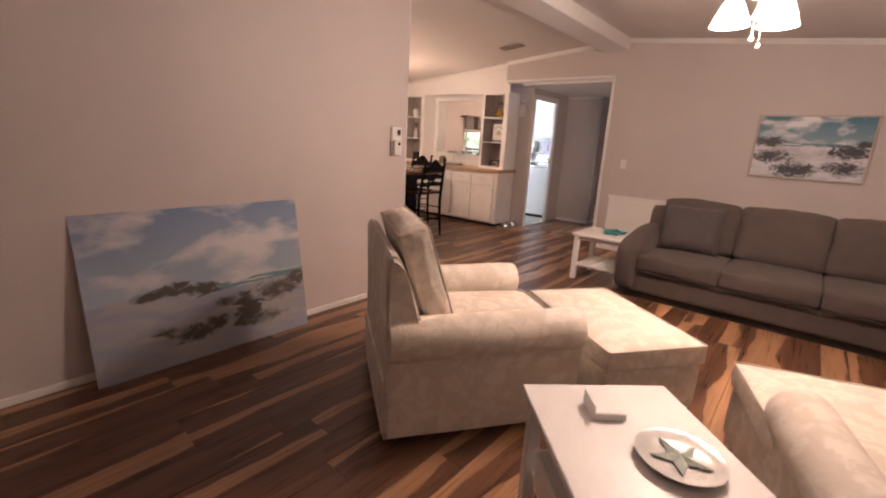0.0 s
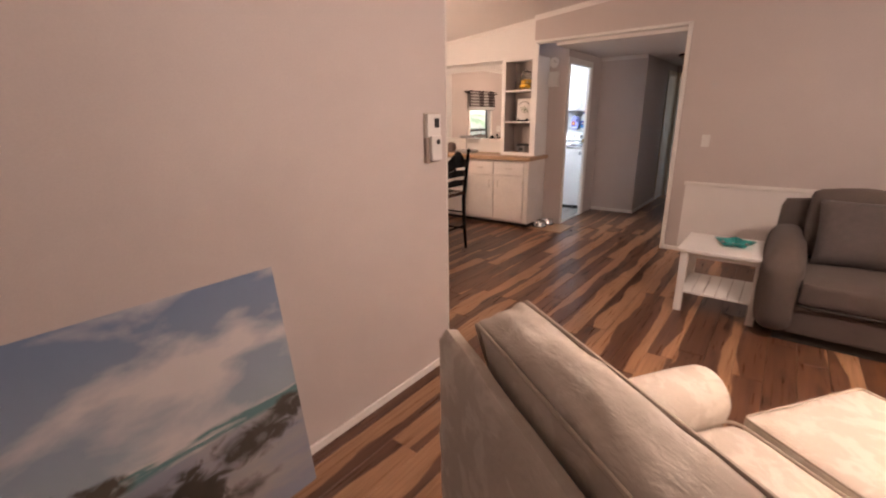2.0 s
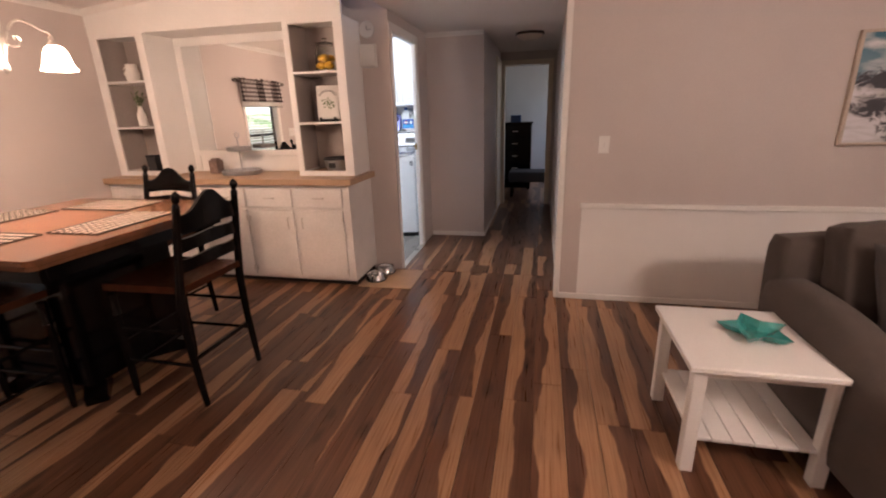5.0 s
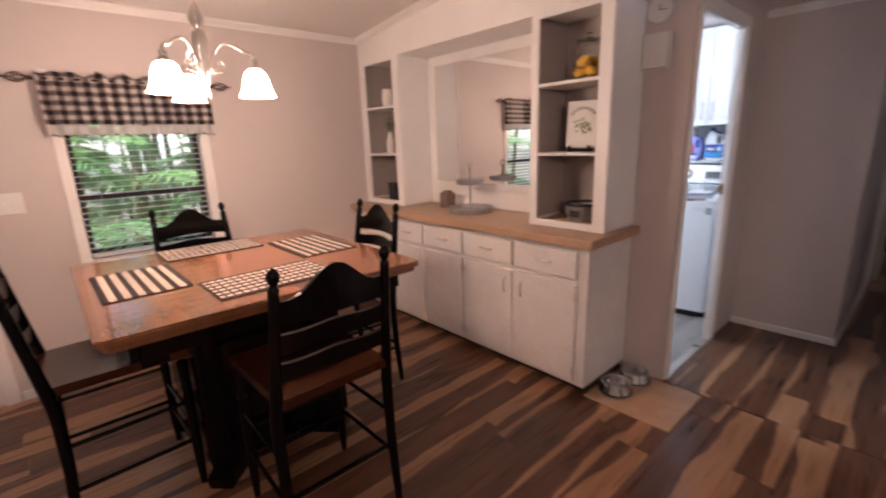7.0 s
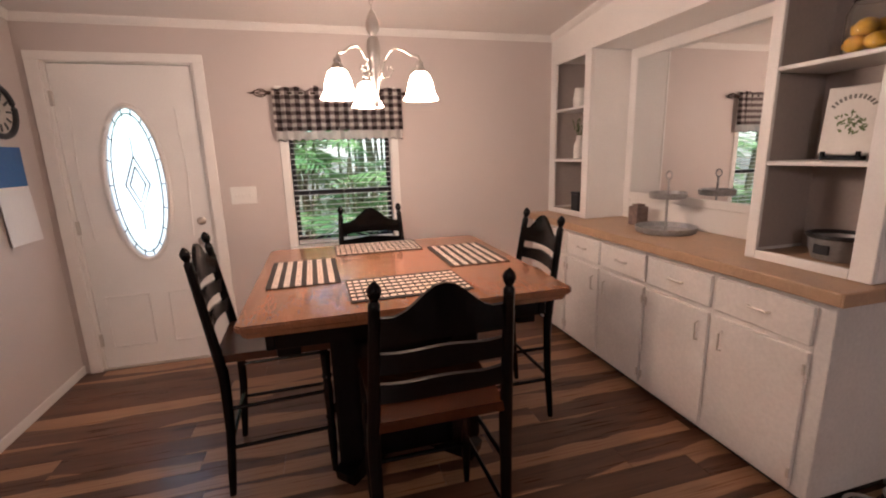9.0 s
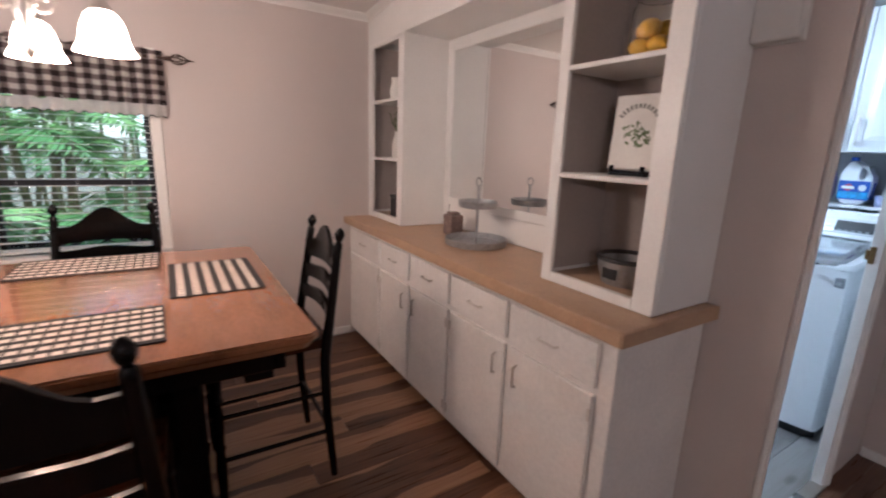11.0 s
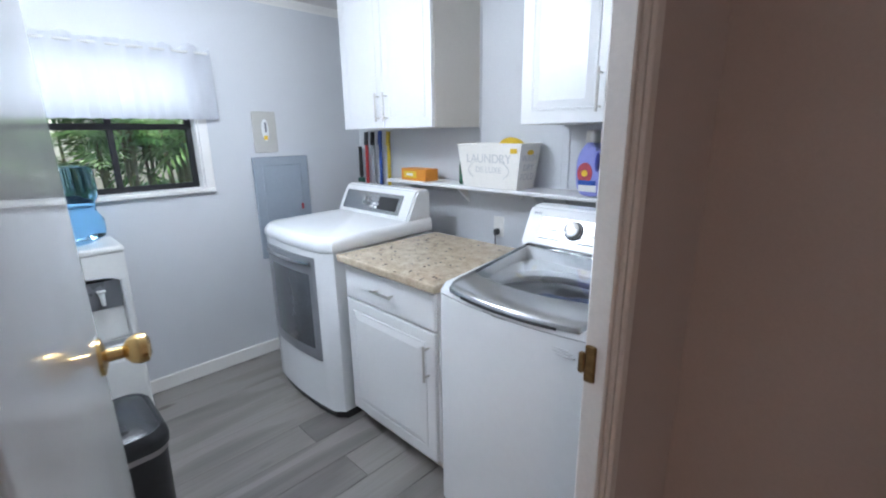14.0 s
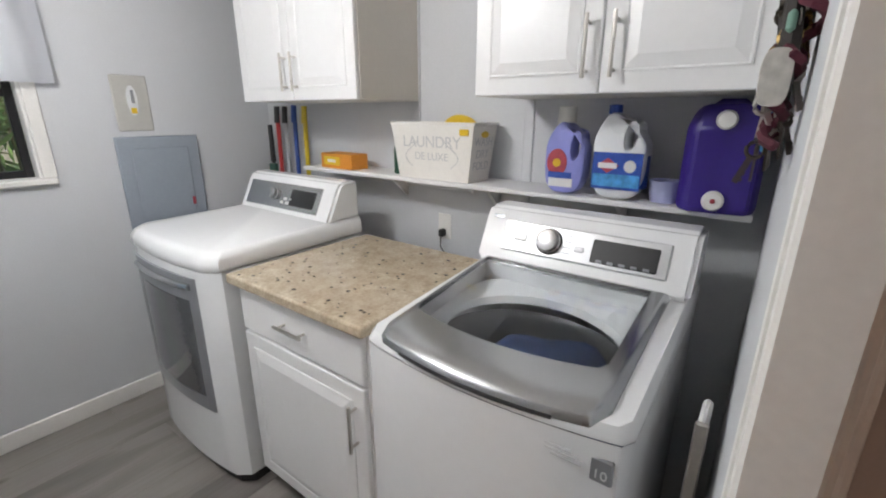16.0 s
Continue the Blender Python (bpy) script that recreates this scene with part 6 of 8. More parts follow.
GINGHAM = gingham("black_white_gingham")
LACE = material("white_eyelet", (0.80, 0.78, 0.75), 0.9, vary=0.1, scale=60, grain=200, bump=0.3)
val_ = thing("window_valance", pose(WEST + 0.02, 0, 0), "black and white gingham valance with white scalloped hem", "valance")
bm = bmesh.new()
folded_cloth(bm, 3.92, 4.80, 1.585, 1.868, 0.05, 12, 0, 1)
cloth = part("cloth", bm, GINGHAM, val_, smooth=True)
bm = bmesh.new()
folded_cloth(bm, 3.925, 4.795, 1.515, 1.59, 0.04, 12, 0.012, 1)
part("hem_band", bm, LACE, val_, "white eyelet hem", smooth=True)
bm = bmesh.new()
n = 150
for k in range(n):
    u0, u1 = k / n, (k + 1) / n
    tube(bm, [(0.03 + 0.02 * math.sin(24 * math.pi * u), 3.925 + 0.87 * u, 1.516 + 0.012 * abs(math.sin(math.pi * 18 * u))) for u in (u0, u1)], 0.003, 4)
part("scallop_edge", bm, BLACKYARN, val_)
BRONZE = material("oil_rubbed_bronze", (0.06, 0.035, 0.025), 0.45, metal=0.6)
rod = thing("curtain_rod", pose(WEST + 0.035, 0, 1.835), "dark bronze curtain rod with cage finials", "curtain rod")
bm = bmesh.new()
tube(bm, [(0, 3.90, 0), (0, 4.82, 0)], 0.008, 10)
part("pole", bm, BRONZE, rod, smooth=True)
for y, s in ((3.88, -1), (4.84, 1)):
    bm = bmesh.new()
    for k in range(6):
        a = 2 * math.pi * k / 6
        tube(bm, [(r * math.cos(a + 1.2 * t), y + s * (t * 0.09 - 0.01), r * math.sin(a + 1.2 * t)) for t, r in ((0, 0.006), (0.25, 0.022), (0.5, 0.027), (0.75, 0.02), (1, 0.004))], 0.003, 5)
    tube(bm, [(0, y - s * 0.03, 0), (0, y - s * 0.005, 0)], 0.012, 10)
    tube(bm, [(0, y + s * 0.075, 0), (0, y + s * 0.115, 0)], [0.007, 0.001], 8)
    part("finial", bm, BRONZE, rod)
for y in (3.95, 4.77):
    bpart("bracket", (-0.034, 0.0, y - 0.008, y + 0.008, -0.02, 0.008), BRONZE, rod)

# ---- laundry ----
GREYGLASS = material("smoked_door_glass", (0.075, 0.08, 0.09), 0.1, vary=0.2, scale=3, coat=0.5, bump=0)
GREYPLASTIC = material("grey_plastic", (0.25, 0.26, 0.28), 0.3, metal=0.3, vary=0.05, bump=0)
LIDGLASS = glass("tinted_lid_glass", (0.84, 0.86, 0.87), 0.0, 1.38)


def bowed(x0, x1, y0, y1, bow, n=14, r=0.03):
    """Plan outline of an appliance body whose front (towards -y) is bowed and whose front corners are rounded."""
    pts = [(x1, y1), (x0, y1)]
    for k in range(n + 1):
        u = k / n
        x = x0 + (x1 - x0) * u
        e = min(u, 1 - u) * (x1 - x0)
        cut = 0.0 if e > r else (r - math.sqrt(max(0, r * r - (r - e) ** 2)))
        pts.append((x, y0 - bow * (1 - (2 * u - 1) ** 2) + cut))
    return pts


def console(bm, x0, x1, y0, y1, z0, z1, slant):
    """A control housing with a leaning front face and rounded upper ends."""
    outline = [(y0, z0), (y0 + slant, z1 - 0.02), (y0 + slant + 0.02, z1), (y1 - 0.01, z1), (y1, z1 - 0.015), (y1, z0)]
    vs = extrude_outline(bm, outline, x0, x1, "x")
    bmesh.ops.bevel(bm, geom=[e for e in bm.edges], offset=0.012, segments=2, affect="EDGES")


def dial(bm, r, h):
    lathe(bm, [(r * 1.12, 0), (r * 1.12, 0.004), (r, 0.006), (r * 0.96, h), (r * 0.6, h + 0.003), (0.002, h + 0.003)], 24)


# dryer
dr = thing("clothes_dryer", pose(0, 0, 0), "white front-load dryer with grey glass door", "dryer")
DX0, DX1, DY0, DY1 = -5.735, -5.055, 7.485, 8.16
bm = bmesh.new()
extrude_outline(bm, bowed(DX0, DX1, DY0, DY1, 0.03), 0.05, 0.90)
part("body", bm, APPL, dr, smooth=True)
bm = bmesh.new()
extrude_outline(bm, bowed(DX0 + 0.01, DX1 - 0.01, DY0 + 0.02, DY1, 0.03), 0.0, 0.05)
part("plinth", bm, DARKPLASTIC, dr)
bm = bmesh.new()
rows = []
for z, g, back in ((0.902, 0.0, 0.0), (0.915, 0.008, 0.0), (0.945, 0.006, 0.0), (0.968, -0.012, 0.0), (0.976, -0.035, 0.0)):
    rows.append([bm.verts.new((x, y if y > DY1 - 0.01 else y - g, z + (0.012 * (y - DY0) / 0.7))) for x, y in bowed(DX0 - g * 0.4, DX1 + g * 0.4, DY0, DY1 - 0.0, 0.03)])
for a, b in zip(rows, rows[1:]):
    for k in range(len(a)):
        bm.faces.new((a[k], a[(k + 1) % len(a)], b[(k + 1) % len(a)], b[k]))
bm.faces.new(rows[0]), bm.faces.new(rows[-1])
part("top", bm, APPL, dr, smooth=True)
bm = bmesh.new()
console(bm, DX0 + 0.005, DX1 - 0.005, 7.975, DY1, 0.975, 1.145, 0.075)
part("control_housing", bm, APPL, dr, smooth=True)


def on_slant(x, z, d=0.0, y0=7.975, z0=0.975, rise=0.15, run=0.075):
    """A pose on the leaning control face: local x along, z up the face, y out of it towards the room (negative)."""
    f = (z - z0) / rise
    return pose(x, y0 + run * f, z, -math.degrees(math.atan2(run, rise))) @ pose(0, -d, 0)


fascia = bpart("control_panel", (-0.27, 0.27, -0.004, 0.004, -0.058, 0.062), SILVER, dr, bevel=0.003)
fascia.matrix_local = on_slant((DX0 + DX1) / 2 - 0.02, 1.055, 0.002)
bm = bmesh.new()
dial(bm, 0.026, 0.022)
shift(bm.verts, pose(0, 0, 0, 90))
part("dial", bm, SILVER, dr, "chrome dial", smooth=True).matrix_local = on_slant(-5.47, 1.06, 0.006)
bpart("display", (-0.085, 0.085, -0.003, 0.003, -0.038, 0.04), DARKPLASTIC, dr).matrix_local = on_slant(-5.26, 1.055, 0.007)
for k in range(4):
    bpart("button", (-0.012, 0.012, -0.004, 0.004, -0.007, 0.007), APPL, dr).matrix_local = on_slant(-5.40 + 0.02 * k, 1.03 + 0.016 * (k % 2), 0.006)
# dryer door
doorx0, doorx1, dz0, dz1 = DX0 + 0.03, DX1 - 0.065, 0.32, 0.87
bm = bmesh.new()
fr = [p for p in bowed(doorx0, doorx1, DY0 - 0.012, DY0 + 0.02, 0.028, 12, 0.015)]
extrude_outline(bm, fr, dz0, dz1)
ddoor = part("door", bm, GREYPLASTIC, dr, "grey rounded dryer door", smooth=True)
bm = bmesh.new()
extrude_outline(bm, bowed(doorx0 + 0.05, doorx1 - 0.045, DY0 - 0.018, DY0 + 0.01, 0.026, 16, 0.03), dz0 + 0.06, dz1 - 0.09)
part("door_window", bm, GREYGLASS, ddoor, "smoked glass", smooth=True)
bm = bmesh.new()
tube(bm, [(x, y - 0.006, dz1 - 0.035) for x, y in bowed(doorx0 + 0.03, doorx1 - 0.03, DY0 - 0.012, DY0, 0.028)[3:-1]], 0.012, 8)
part("door_grip", bm, SILVER, ddoor, "chrome grip", smooth=True)

# washer
wa = thing("washing_machine", pose(0, 0, 0), "white top-load washer with silver-framed glass lid", "washing machine")
WX0, WX1, WY0, WY1 = -4.325, -3.715, 7.485, 8.16
bm = bmesh.new()
extrude_outline(bm, bowed(WX0, WX1, WY0, WY1, 0.035, 40, 0.022), 0.05, 0.905)
bmesh.ops.delete(bm, geom=[f for f in bm.faces if min(v.co.z for v in f.verts) > 0.9], context="FACES_ONLY")
part("body", bm, APPL, wa, smooth=True)
bm = bmesh.new()
extrude_outline(bm, bowed(WX0 + 0.01, WX1 - 0.01, WY0 + 0.015, WY1, 0.035), 0.0, 0.05)
part("plinth", bm, DARKPLASTIC, wa)


def top_z(y):
    return 0.935 + 0.055 * max(0.0, min(1.0, (y - WY0) / 0.45))


bm = bmesh.new()
outer = bowed(WX0, WX1, WY0, 8.16, 0.035, 40, 0.022)
lo = [bm.verts.new((x, y, 0.907)) for x, y in outer]
hi = [bm.verts.new((x, y, top_z(y) - 0.018)) for x, y in outer]
cx, cy = (WX0 + WX1) / 2, 7.75
hi2 = [bm.verts.new((cx + (x - cx) * 0.965, cy + (y - cy) * 0.97, top_z(y))) for x, y in outer]
inn = bowed(WX0 + 0.06, WX1 - 0.06, WY0 + 0.045, 7.935, 0.03, 40, 0.03)
inner = [bm.verts.new((x, y, top_z(y))) for x, y in inn]
sunk = [bm.verts.new((x, y, top_z(y) - 0.05)) for x, y in inn]
for a, b in ((lo, hi), (hi, hi2), (hi2, inner), (inner, sunk)):
    for k in range(len(a)):
        bm.faces.new((a[k], a[(k + 1) % len(a)], b[(k + 1) % len(a)], b[k]))
part("top_deck", bm, APPL, wa, smooth=True)
# drum seen through the lid
bm = bmesh.new()
ringed = [[bm.verts.new((cx + rx * math.copysign(abs(math.cos(2 * math.pi * k / 36)) ** e, math.cos(2 * math.pi * k / 36)), 7.735 + ry * math.copysign(abs(math.sin(2 * math.pi * k / 36)) ** e, math.sin(2 * math.pi * k / 36)), 0.0)) for k in range(36)] for rx, ry, e in ((0.245, 0.215, 0.5), (0.228, 0.172, 1.0), (0.222, 0.166, 1.0))]
for ring_, down in zip(ringed, (0.04, 0.055, 0.075)):
    for v in ring_:
        v.co.z = top_z(v.co.y) - down
for a, b in zip(ringed, ringed[1:]):
    for k in range(36):
        bm.faces.new((a[k], a[(k + 1) % 36], b[(k + 1) % 36], b[k]))
part("tub_collar", bm, APPL, wa, smooth=True)
DRUM = material("drum_steel", (0.13, 0.13, 0.135), 0.38, metal=0.6, vary=0.2)
bm = bmesh.new()
n = 32
prof = [(0.236, 0.875), (0.228, 0.865), (0.225, 0.85), (0.225, 0.55), (0.02, 0.53)]
rings = [[bm.verts.new((cx + r * math.cos(2 * math.pi * k / n), 7.74 + r * 0.82 * math.sin(2 * math.pi * k / n), z)) for k in range(n)] for r, z in prof]
for a, b in zip(rings, rings[1:]):
    for k in range(n):
        bm.faces.new((a[k], a[(k + 1) % n], b[(k + 1) % n], b[k]))
bm.faces.new(rings[-1])
part("drum", bm, DRUM, wa, smooth=True)
# lid: silver side rails, broad curved silver front, glass
bm = bmesh.new()
lid_rings = []
for inset, lift in ((0.0, -0.012), (0.001, 0.0), (0.006, 0.008), (0.016, 0.014), (0.034, 0.018)):
    lid_rings.append([bm.verts.new((x, y, top_z(y) + lift)) for x, y in bowed(WX0 + 0.042 + inset * 0.5, WX1 - 0.042 - inset * 0.5, WY0 - 0.004 + inset * 1.6, 7.962 - inset * 0.3, 0.038, 40, 0.028)])
for lift in (0.020, 0.006):
    lid_rings.append([bm.verts.new((x, y, top_z(y) + lift)) for x, y in bowed(WX0 + 0.066, WX1 - 0.082, WY0 + 0.108, 7.938, 0.034, 40, 0.02)])
for a, b in zip(lid_rings, lid_rings[1:]):
    for k in range(len(a)):
        bm.faces.new((a[k], a[(k + 1) % len(a)], b[(k + 1) % len(a)], b[k]))
lid = part("lid_frame", bm, SILVER, wa, "brushed silver lid frame", smooth=True)
bm = bmesh.new()
extrude_outline(bm, [(x, y) for x, y in bowed(WX0 + 0.068, WX1 - 0.084, WY0 + 0.110, 7.936, 0.034, 40, 0.02)], 0.0, 0.004)
for v in bm.verts:
    v.co.z += top_z(v.co.y) + 0.009
part("lid_glass", bm, LIDGLASS, lid, "tinted glass").visible_shadow = False
bm = bmesh.new()
tube(bm, [(x, y - 0.004, top_z(y) - 0.012) for x, y in bowed(WX0 + 0.06, WX1 - 0.06, WY0 + 0.001, 7.9, 0.036)[4:-2]], 0.006, 8)
part("lid_grip", bm, DARKPLASTIC, lid, "dark finger recess", smooth=True)
bm = bmesh.new()
console(bm, WX0 + 0.002, WX1 - 0.002, 7.965, 8.16, 0.985, 1.145, 0.07)
part("control_housing", bm, APPL, wa, smooth=True)
PALE = material("pale_silver_panel", (0.62, 0.63, 0.64), 0.3, metal=0.4, vary=0.03, bump=0)
seat_ = lambda x, z, d: on_slant(x, z, d, 7.965, 0.985, 0.14, 0.07)
bpart("control_panel", (-0.235, 0.235, -0.004, 0.004, -0.045, 0.05), PALE, wa, bevel=0.004).matrix_local = seat_(cx + 0.01, 1.065, 0.002)
bm = bmesh.new()
dial(bm, 0.032, 0.026)
shift(bm.verts, pose(0, 0, 0, 90))
part("dial", bm, STEEL, wa, "chrome dial", smooth=True).matrix_local = seat_(cx - 0.075, 1.068, 0.006)
bm = bmesh.new()
tube(bm, [(0.037 * math.cos(2 * math.pi * k / 24), 0, 0.037 * math.sin(2 * math.pi * k / 24)) for k in range(25)], 0.003, 6)
part("dial_ring", bm, DARKPLASTIC, wa).matrix_local = seat_(cx - 0.075, 1.068, 0.008)
bpart("display", (-0.085, 0.085, -0.003, 0.003, -0.03, 0.035), DARKPLASTIC, wa, bevel=0.003).matrix_local = seat_(cx + 0.135, 1.062, 0.007)
for k in range(5):
    bpart("key", (-0.008, 0.008, -0.002, 0.002, -0.004, 0.004), GREYPLASTIC, wa, bevel=0.001).matrix_local = seat_(cx + 0.075 + 0.03 * k, 1.040, 0.010)
bpart("power_button", (-0.022, 0.022, -0.004, 0.004, -0.013, 0.013), APPL, wa, bevel=0.004).matrix_local = seat_(cx - 0.165, 1.068, 0.006)
bpart("start_button", (-0.015, 0.015, -0.004, 0.004, -0.008, 0.008), APPL, wa, bevel=0.004).matrix_local = seat_(cx + 0.015, 1.06, 0.006)
for k in range(4):
    for s in (-1, 1):
        bpart("printed_mark", (-0.011, 0.011, -0.0005, 0.0005, -0.0015, 0.0015), GREYPLASTIC, wa, bevel=0).matrix_local = seat_(cx - 0.075 + s * 0.055, 1.045 + 0.015 * k, 0.0068)
bpart("badge", (-0.017, 0.017, -0.001, 0.001, -0.005, 0.005), GREYPLASTIC, wa, bevel=0).matrix_local = seat_(cx - 0.255, 1.117, 0.002)
bpart("badge_plate", (-3.777, -3.736, WY0 - 0.012, WY0 - 0.001, 0.822, 0.872), GREYPLASTIC, wa, "dark square badge")
bm = bmesh.new()
for k in range(3):
    box(bm, -3.865 + 0.012 * k, -3.805 + 0.010 * k, WY0 - 0.0245, WY0 - 0.012, 0.868 - 0.009 * k, 0.870 - 0.009 * k)
part("printed_text", bm, material("pale_grey_print", (0.60, 0.60, 0.61), 0.4), wa)
cl = thing("blue_laundry", pose(cx + 0.05, 7.74, 0.532), "crumpled blue clothes in the washer drum", "clothes")
DENIM = material("blue_cloth", (0.03, 0.06, 0.16), 0.9, vary=0.5, scale=20, grain=200, bump=0.4)
bm = bmesh.new()
puff(bm, -0.15, 0.15, -0.12, 0.12, 0, 0.33, 0.04, 10, 0.08, 70, 0.05)
part("bundle", bm, DENIM, cl, smooth=True)


# cabinets
def shaker(parent, x0, x1, z0, z1, y, name="door"):
    """A door with a raised field inside a moulded frame, front at y."""
    d = bpart(name, (x0, x1, y, y + 0.02, z0, z1), APPLCAB, parent, bevel=0.003)
    w, slope_w = 0.05, 0.038
    bm = bmesh.new()
    rings = [[bm.verts.new((x, y + off, z)) for x, z in ((x0 + i, z0 + i), (x1 - i, z0 + i), (x1 - i, z1 - i), (x0 + i, z1 - i))]
             for i, off in ((w, 0.002), (w, -0.0035), (w + 0.004, -0.0045), (w + 0.008, -0.002), (w + slope_w, -0.0085))]
    for a, b in zip(rings, rings[1:]):
        for k in range(4):
            bm.faces.new((a[k], a[(k + 1) % 4], b[(k + 1) % 4], b[k]))
    bm.faces.new(rings[-1])
    part("raised_field", bm, APPLCAB, d)
    return d


def bar_pull(parent, a, b, out=0.03):
    bm = bmesh.new()
    p, q = Vector(a), Vector(b)
    o = Vector((0, -out, 0))
    e = (q - p).normalized() * 0.018
    tube(bm, [p + o - e, q + o + e], 0.0055, 8)
    tube(bm, [p, p + o], 0.0045, 6)
    tube(bm, [q, q + o], 0.0045, 6)
    return part("bar_handle", bm, NICKEL, parent, "brushed nickel bar handle", smooth=True)


APPLCAB = material("white_thermofoil", (0.80, 0.80, 0.80), 0.32, vary=0.02, scale=3, bump=0)
CABSIDE = material("cabinet_side_beige", (0.66, 0.63, 0.58), 0.45, vary=0.03)
lc = thing("laundry_base_cabinet", pose(0, 0, 0), "white base cabinet with drawer and panelled door", "cabinet")
bpart("carcass", (-5.02, -4.40, 7.565, 8.16, 0.09, 0.868), APPLCAB, lc)
bpart("toe_kick", (-5.01, -4.41, 7.62, 8.15, 0.0, 0.09), CABSIDE, lc)
d = bpart("drawer", (-5.01, -4.41, 7.545, 7.565, 0.70, 0.855), APPLCAB, lc, bevel=0.004)
bar_pull(d, (-4.76, 7.545, 0.785), (-4.66, 7.545, 0.785))
d = shaker(lc, -5.01, -4.41, 0.10, 0.69, 7.545)
bar_pull(d, (-4.445, 7.545, 0.50), (-4.445, 7.545, 0.62))
GRANITE = material("speckled_granite", (0.54, 0.45, 0.33), 0.15, vary=0.3, scale=20, grain=110, bump=0.01, coat=0.4, second=(0.36, 0.28, 0.195))
gr = thing("granite_top", pose(0, 0, 0), "speckled tan granite worktop on the base cabinet", "worktop")
bpart("slab", (-5.035, -4.375, 7.515, 8.17, 0.87, 0.905), GRANITE, gr, bevel=0.007, segments=2)
bm = bmesh.new()
rnd = random.Random(9)
for k in range(100):
    x, y, q = rnd.uniform(-5.0, -4.4), rnd.uniform(7.53, 8.14), rnd.uniform(0.003, 0.010)
    a0 = rnd.uniform(0, 6)
    extrude_outline(bm, [(x + q * rnd.uniform(0.5, 1) * math.cos(a0 + j * 1.05), y + q * rnd.uniform(0.4, 1) * math.sin(a0 + j * 1.05)) for j in range(6)], 0.9047, 0.9054)
part("dark_flecks", bm, material("granite_fleck", (0.06, 0.045, 0.035), 0.2), gr)["kind"] = "stuff"


def wall_cabinet(x0, x1, label, handles):
    c = thing("wall_cabinet", pose(0, 0, 0), label, "cabinet", "laundry wall cabinets")
    bpart("carcass", (x0, x1, 8.07, 8.42, 1.475, 2.23), CABSIDE, c)
    m = (x0 + x1) / 2
    for a, b, h in ((x0 + 0.002, m - 0.002, m - 0.035), (m + 0.002, x1 - 0.002, m + 0.035)):
        d = shaker(c, a, b, 1.475, 2.23, 8.05)
        bar_pull(d, (h, 8.05, handles), (h, 8.05, handles + 0.115))
    return c


wall_cabinet(-5.70, -4.92, "white two-door wall cabinet over the dryer", 1.53)
wall_cabinet(-4.395, -3.635, "white two-door wall cabinet over the washer", 1.53)
shf = thing("wall_shelf", pose(0, 0, 0), "long narrow white wall shelf above the appliances", "shelf")
bpart("board", (-5.52, -3.632, 8.215, 8.418, 1.152, 1.17), APPLCAB, shf)
bpart("batten", (-5.50, -4.62, 8.40, 8.418, 1.10, 1.152), GREYWALL, shf)
for x in (-5.0, -4.5, -4.0):
    bm = bmesh.new()
    extrude_outline(bm, [(8.418, 1.152), (8.30, 1.152), (8.418, 1.05)], x - 0.008, x + 0.008, "x")
    part("bracket", bm, APPLCAB, shf)
for x in (-4.93, -4.38):
    tagged(bpart("trim_wall_batten", (x - 0.02, x + 0.02, 8.412, 8.42, 1.17 if x < -4.5 else 0.0, 2.25), GREYWALL), "grey wall seam batten", "trim", kind="structure")

SH = 1.171
LETTER = material("grey_lettering", (0.55, 0.55, 0.55), 0.7)
bk = thing("laundry_basket", pose(-4.70, 8.30, SH), "white tapered laundry tub with grey lettering", "basket")
bm = bmesh.new()
rows = []
for z, g in ((0.0, 0.86), (0.21, 1.0), (0.215, 1.03), (0.222, 1.03), (0.222, 0.97), (0.02, 0.82)):
    rows.append([bm.verts.new((0.20 * g * sx, 0.085 * g * sy, z)) for sx, sy in ((-1, -1), (1, -1), (1, 1), (-1, 1))])
for a, b in zip(rows, rows[1:]):
    for k in range(4):
        bm.faces.new((a[k], a[(k + 1) % 4], b[(k + 1) % 4], b[k]))
bm.faces.new(rows[0]), bm.faces.new(rows[-1])
part("tub", bm, SIGNWHITE, bk)


def words(text, size, m, mat, parent, name="lettering"):
    c = bpy.data.curves.new(name, "FONT")
    c.body, c.size, c.align_x, c.align_y, c.extrude = text, size, "CENTER", "CENTER", 0.0006
    tmp = new(name, c)
    me = bpy.data.meshes.new_from_object(tmp.evaluated_get(bpy.context.evaluated_depsgraph_get()))
    bpy.data.objects.remove(tmp)
    me.materials.clear()
    me.materials.append(mat)
    ob = new(name, me)
    ob.parent = parent
    ob.matrix_local = m
    return ob


words("10", 0.026, pose(-3.7565, WY0 - 0.0125, 0.840, 90), PALE, wa, "badge_number")
words("LAUNDRY", 0.062, pose(0, -0.0822, 0.145, 93), LETTER, bk)
words("DE LUXE", 0.042, pose(0, -0.0798, 0.090, 93), LETTER, bk)
for text, z in (("WASH", 0.150), ("DRY", 0.105), ("FOLD", 0.060)):
    words(text, 0.045, pose(0.2006 * (0.86 + 0.14 * z / 0.21), 0, z, 97.5, 0, 90), LETTER, bk)
for s in (-1, 1):
    bm = bmesh.new()
    tube(bm, [(s * (0.095 + 0.035 * math.sin(k * 0.5)), -0.0775 - 0.0085 * (0.05 + 0.012 * k) / 0.21, 0.05 + 0.012 * k) for k in range(10)], 0.0016, 5)
    part("scroll", bm, LETTER, bk, "embossed scroll")
YELLOW = material("yellow_plastic", (0.75, 0.50, 0.03), 0.4)
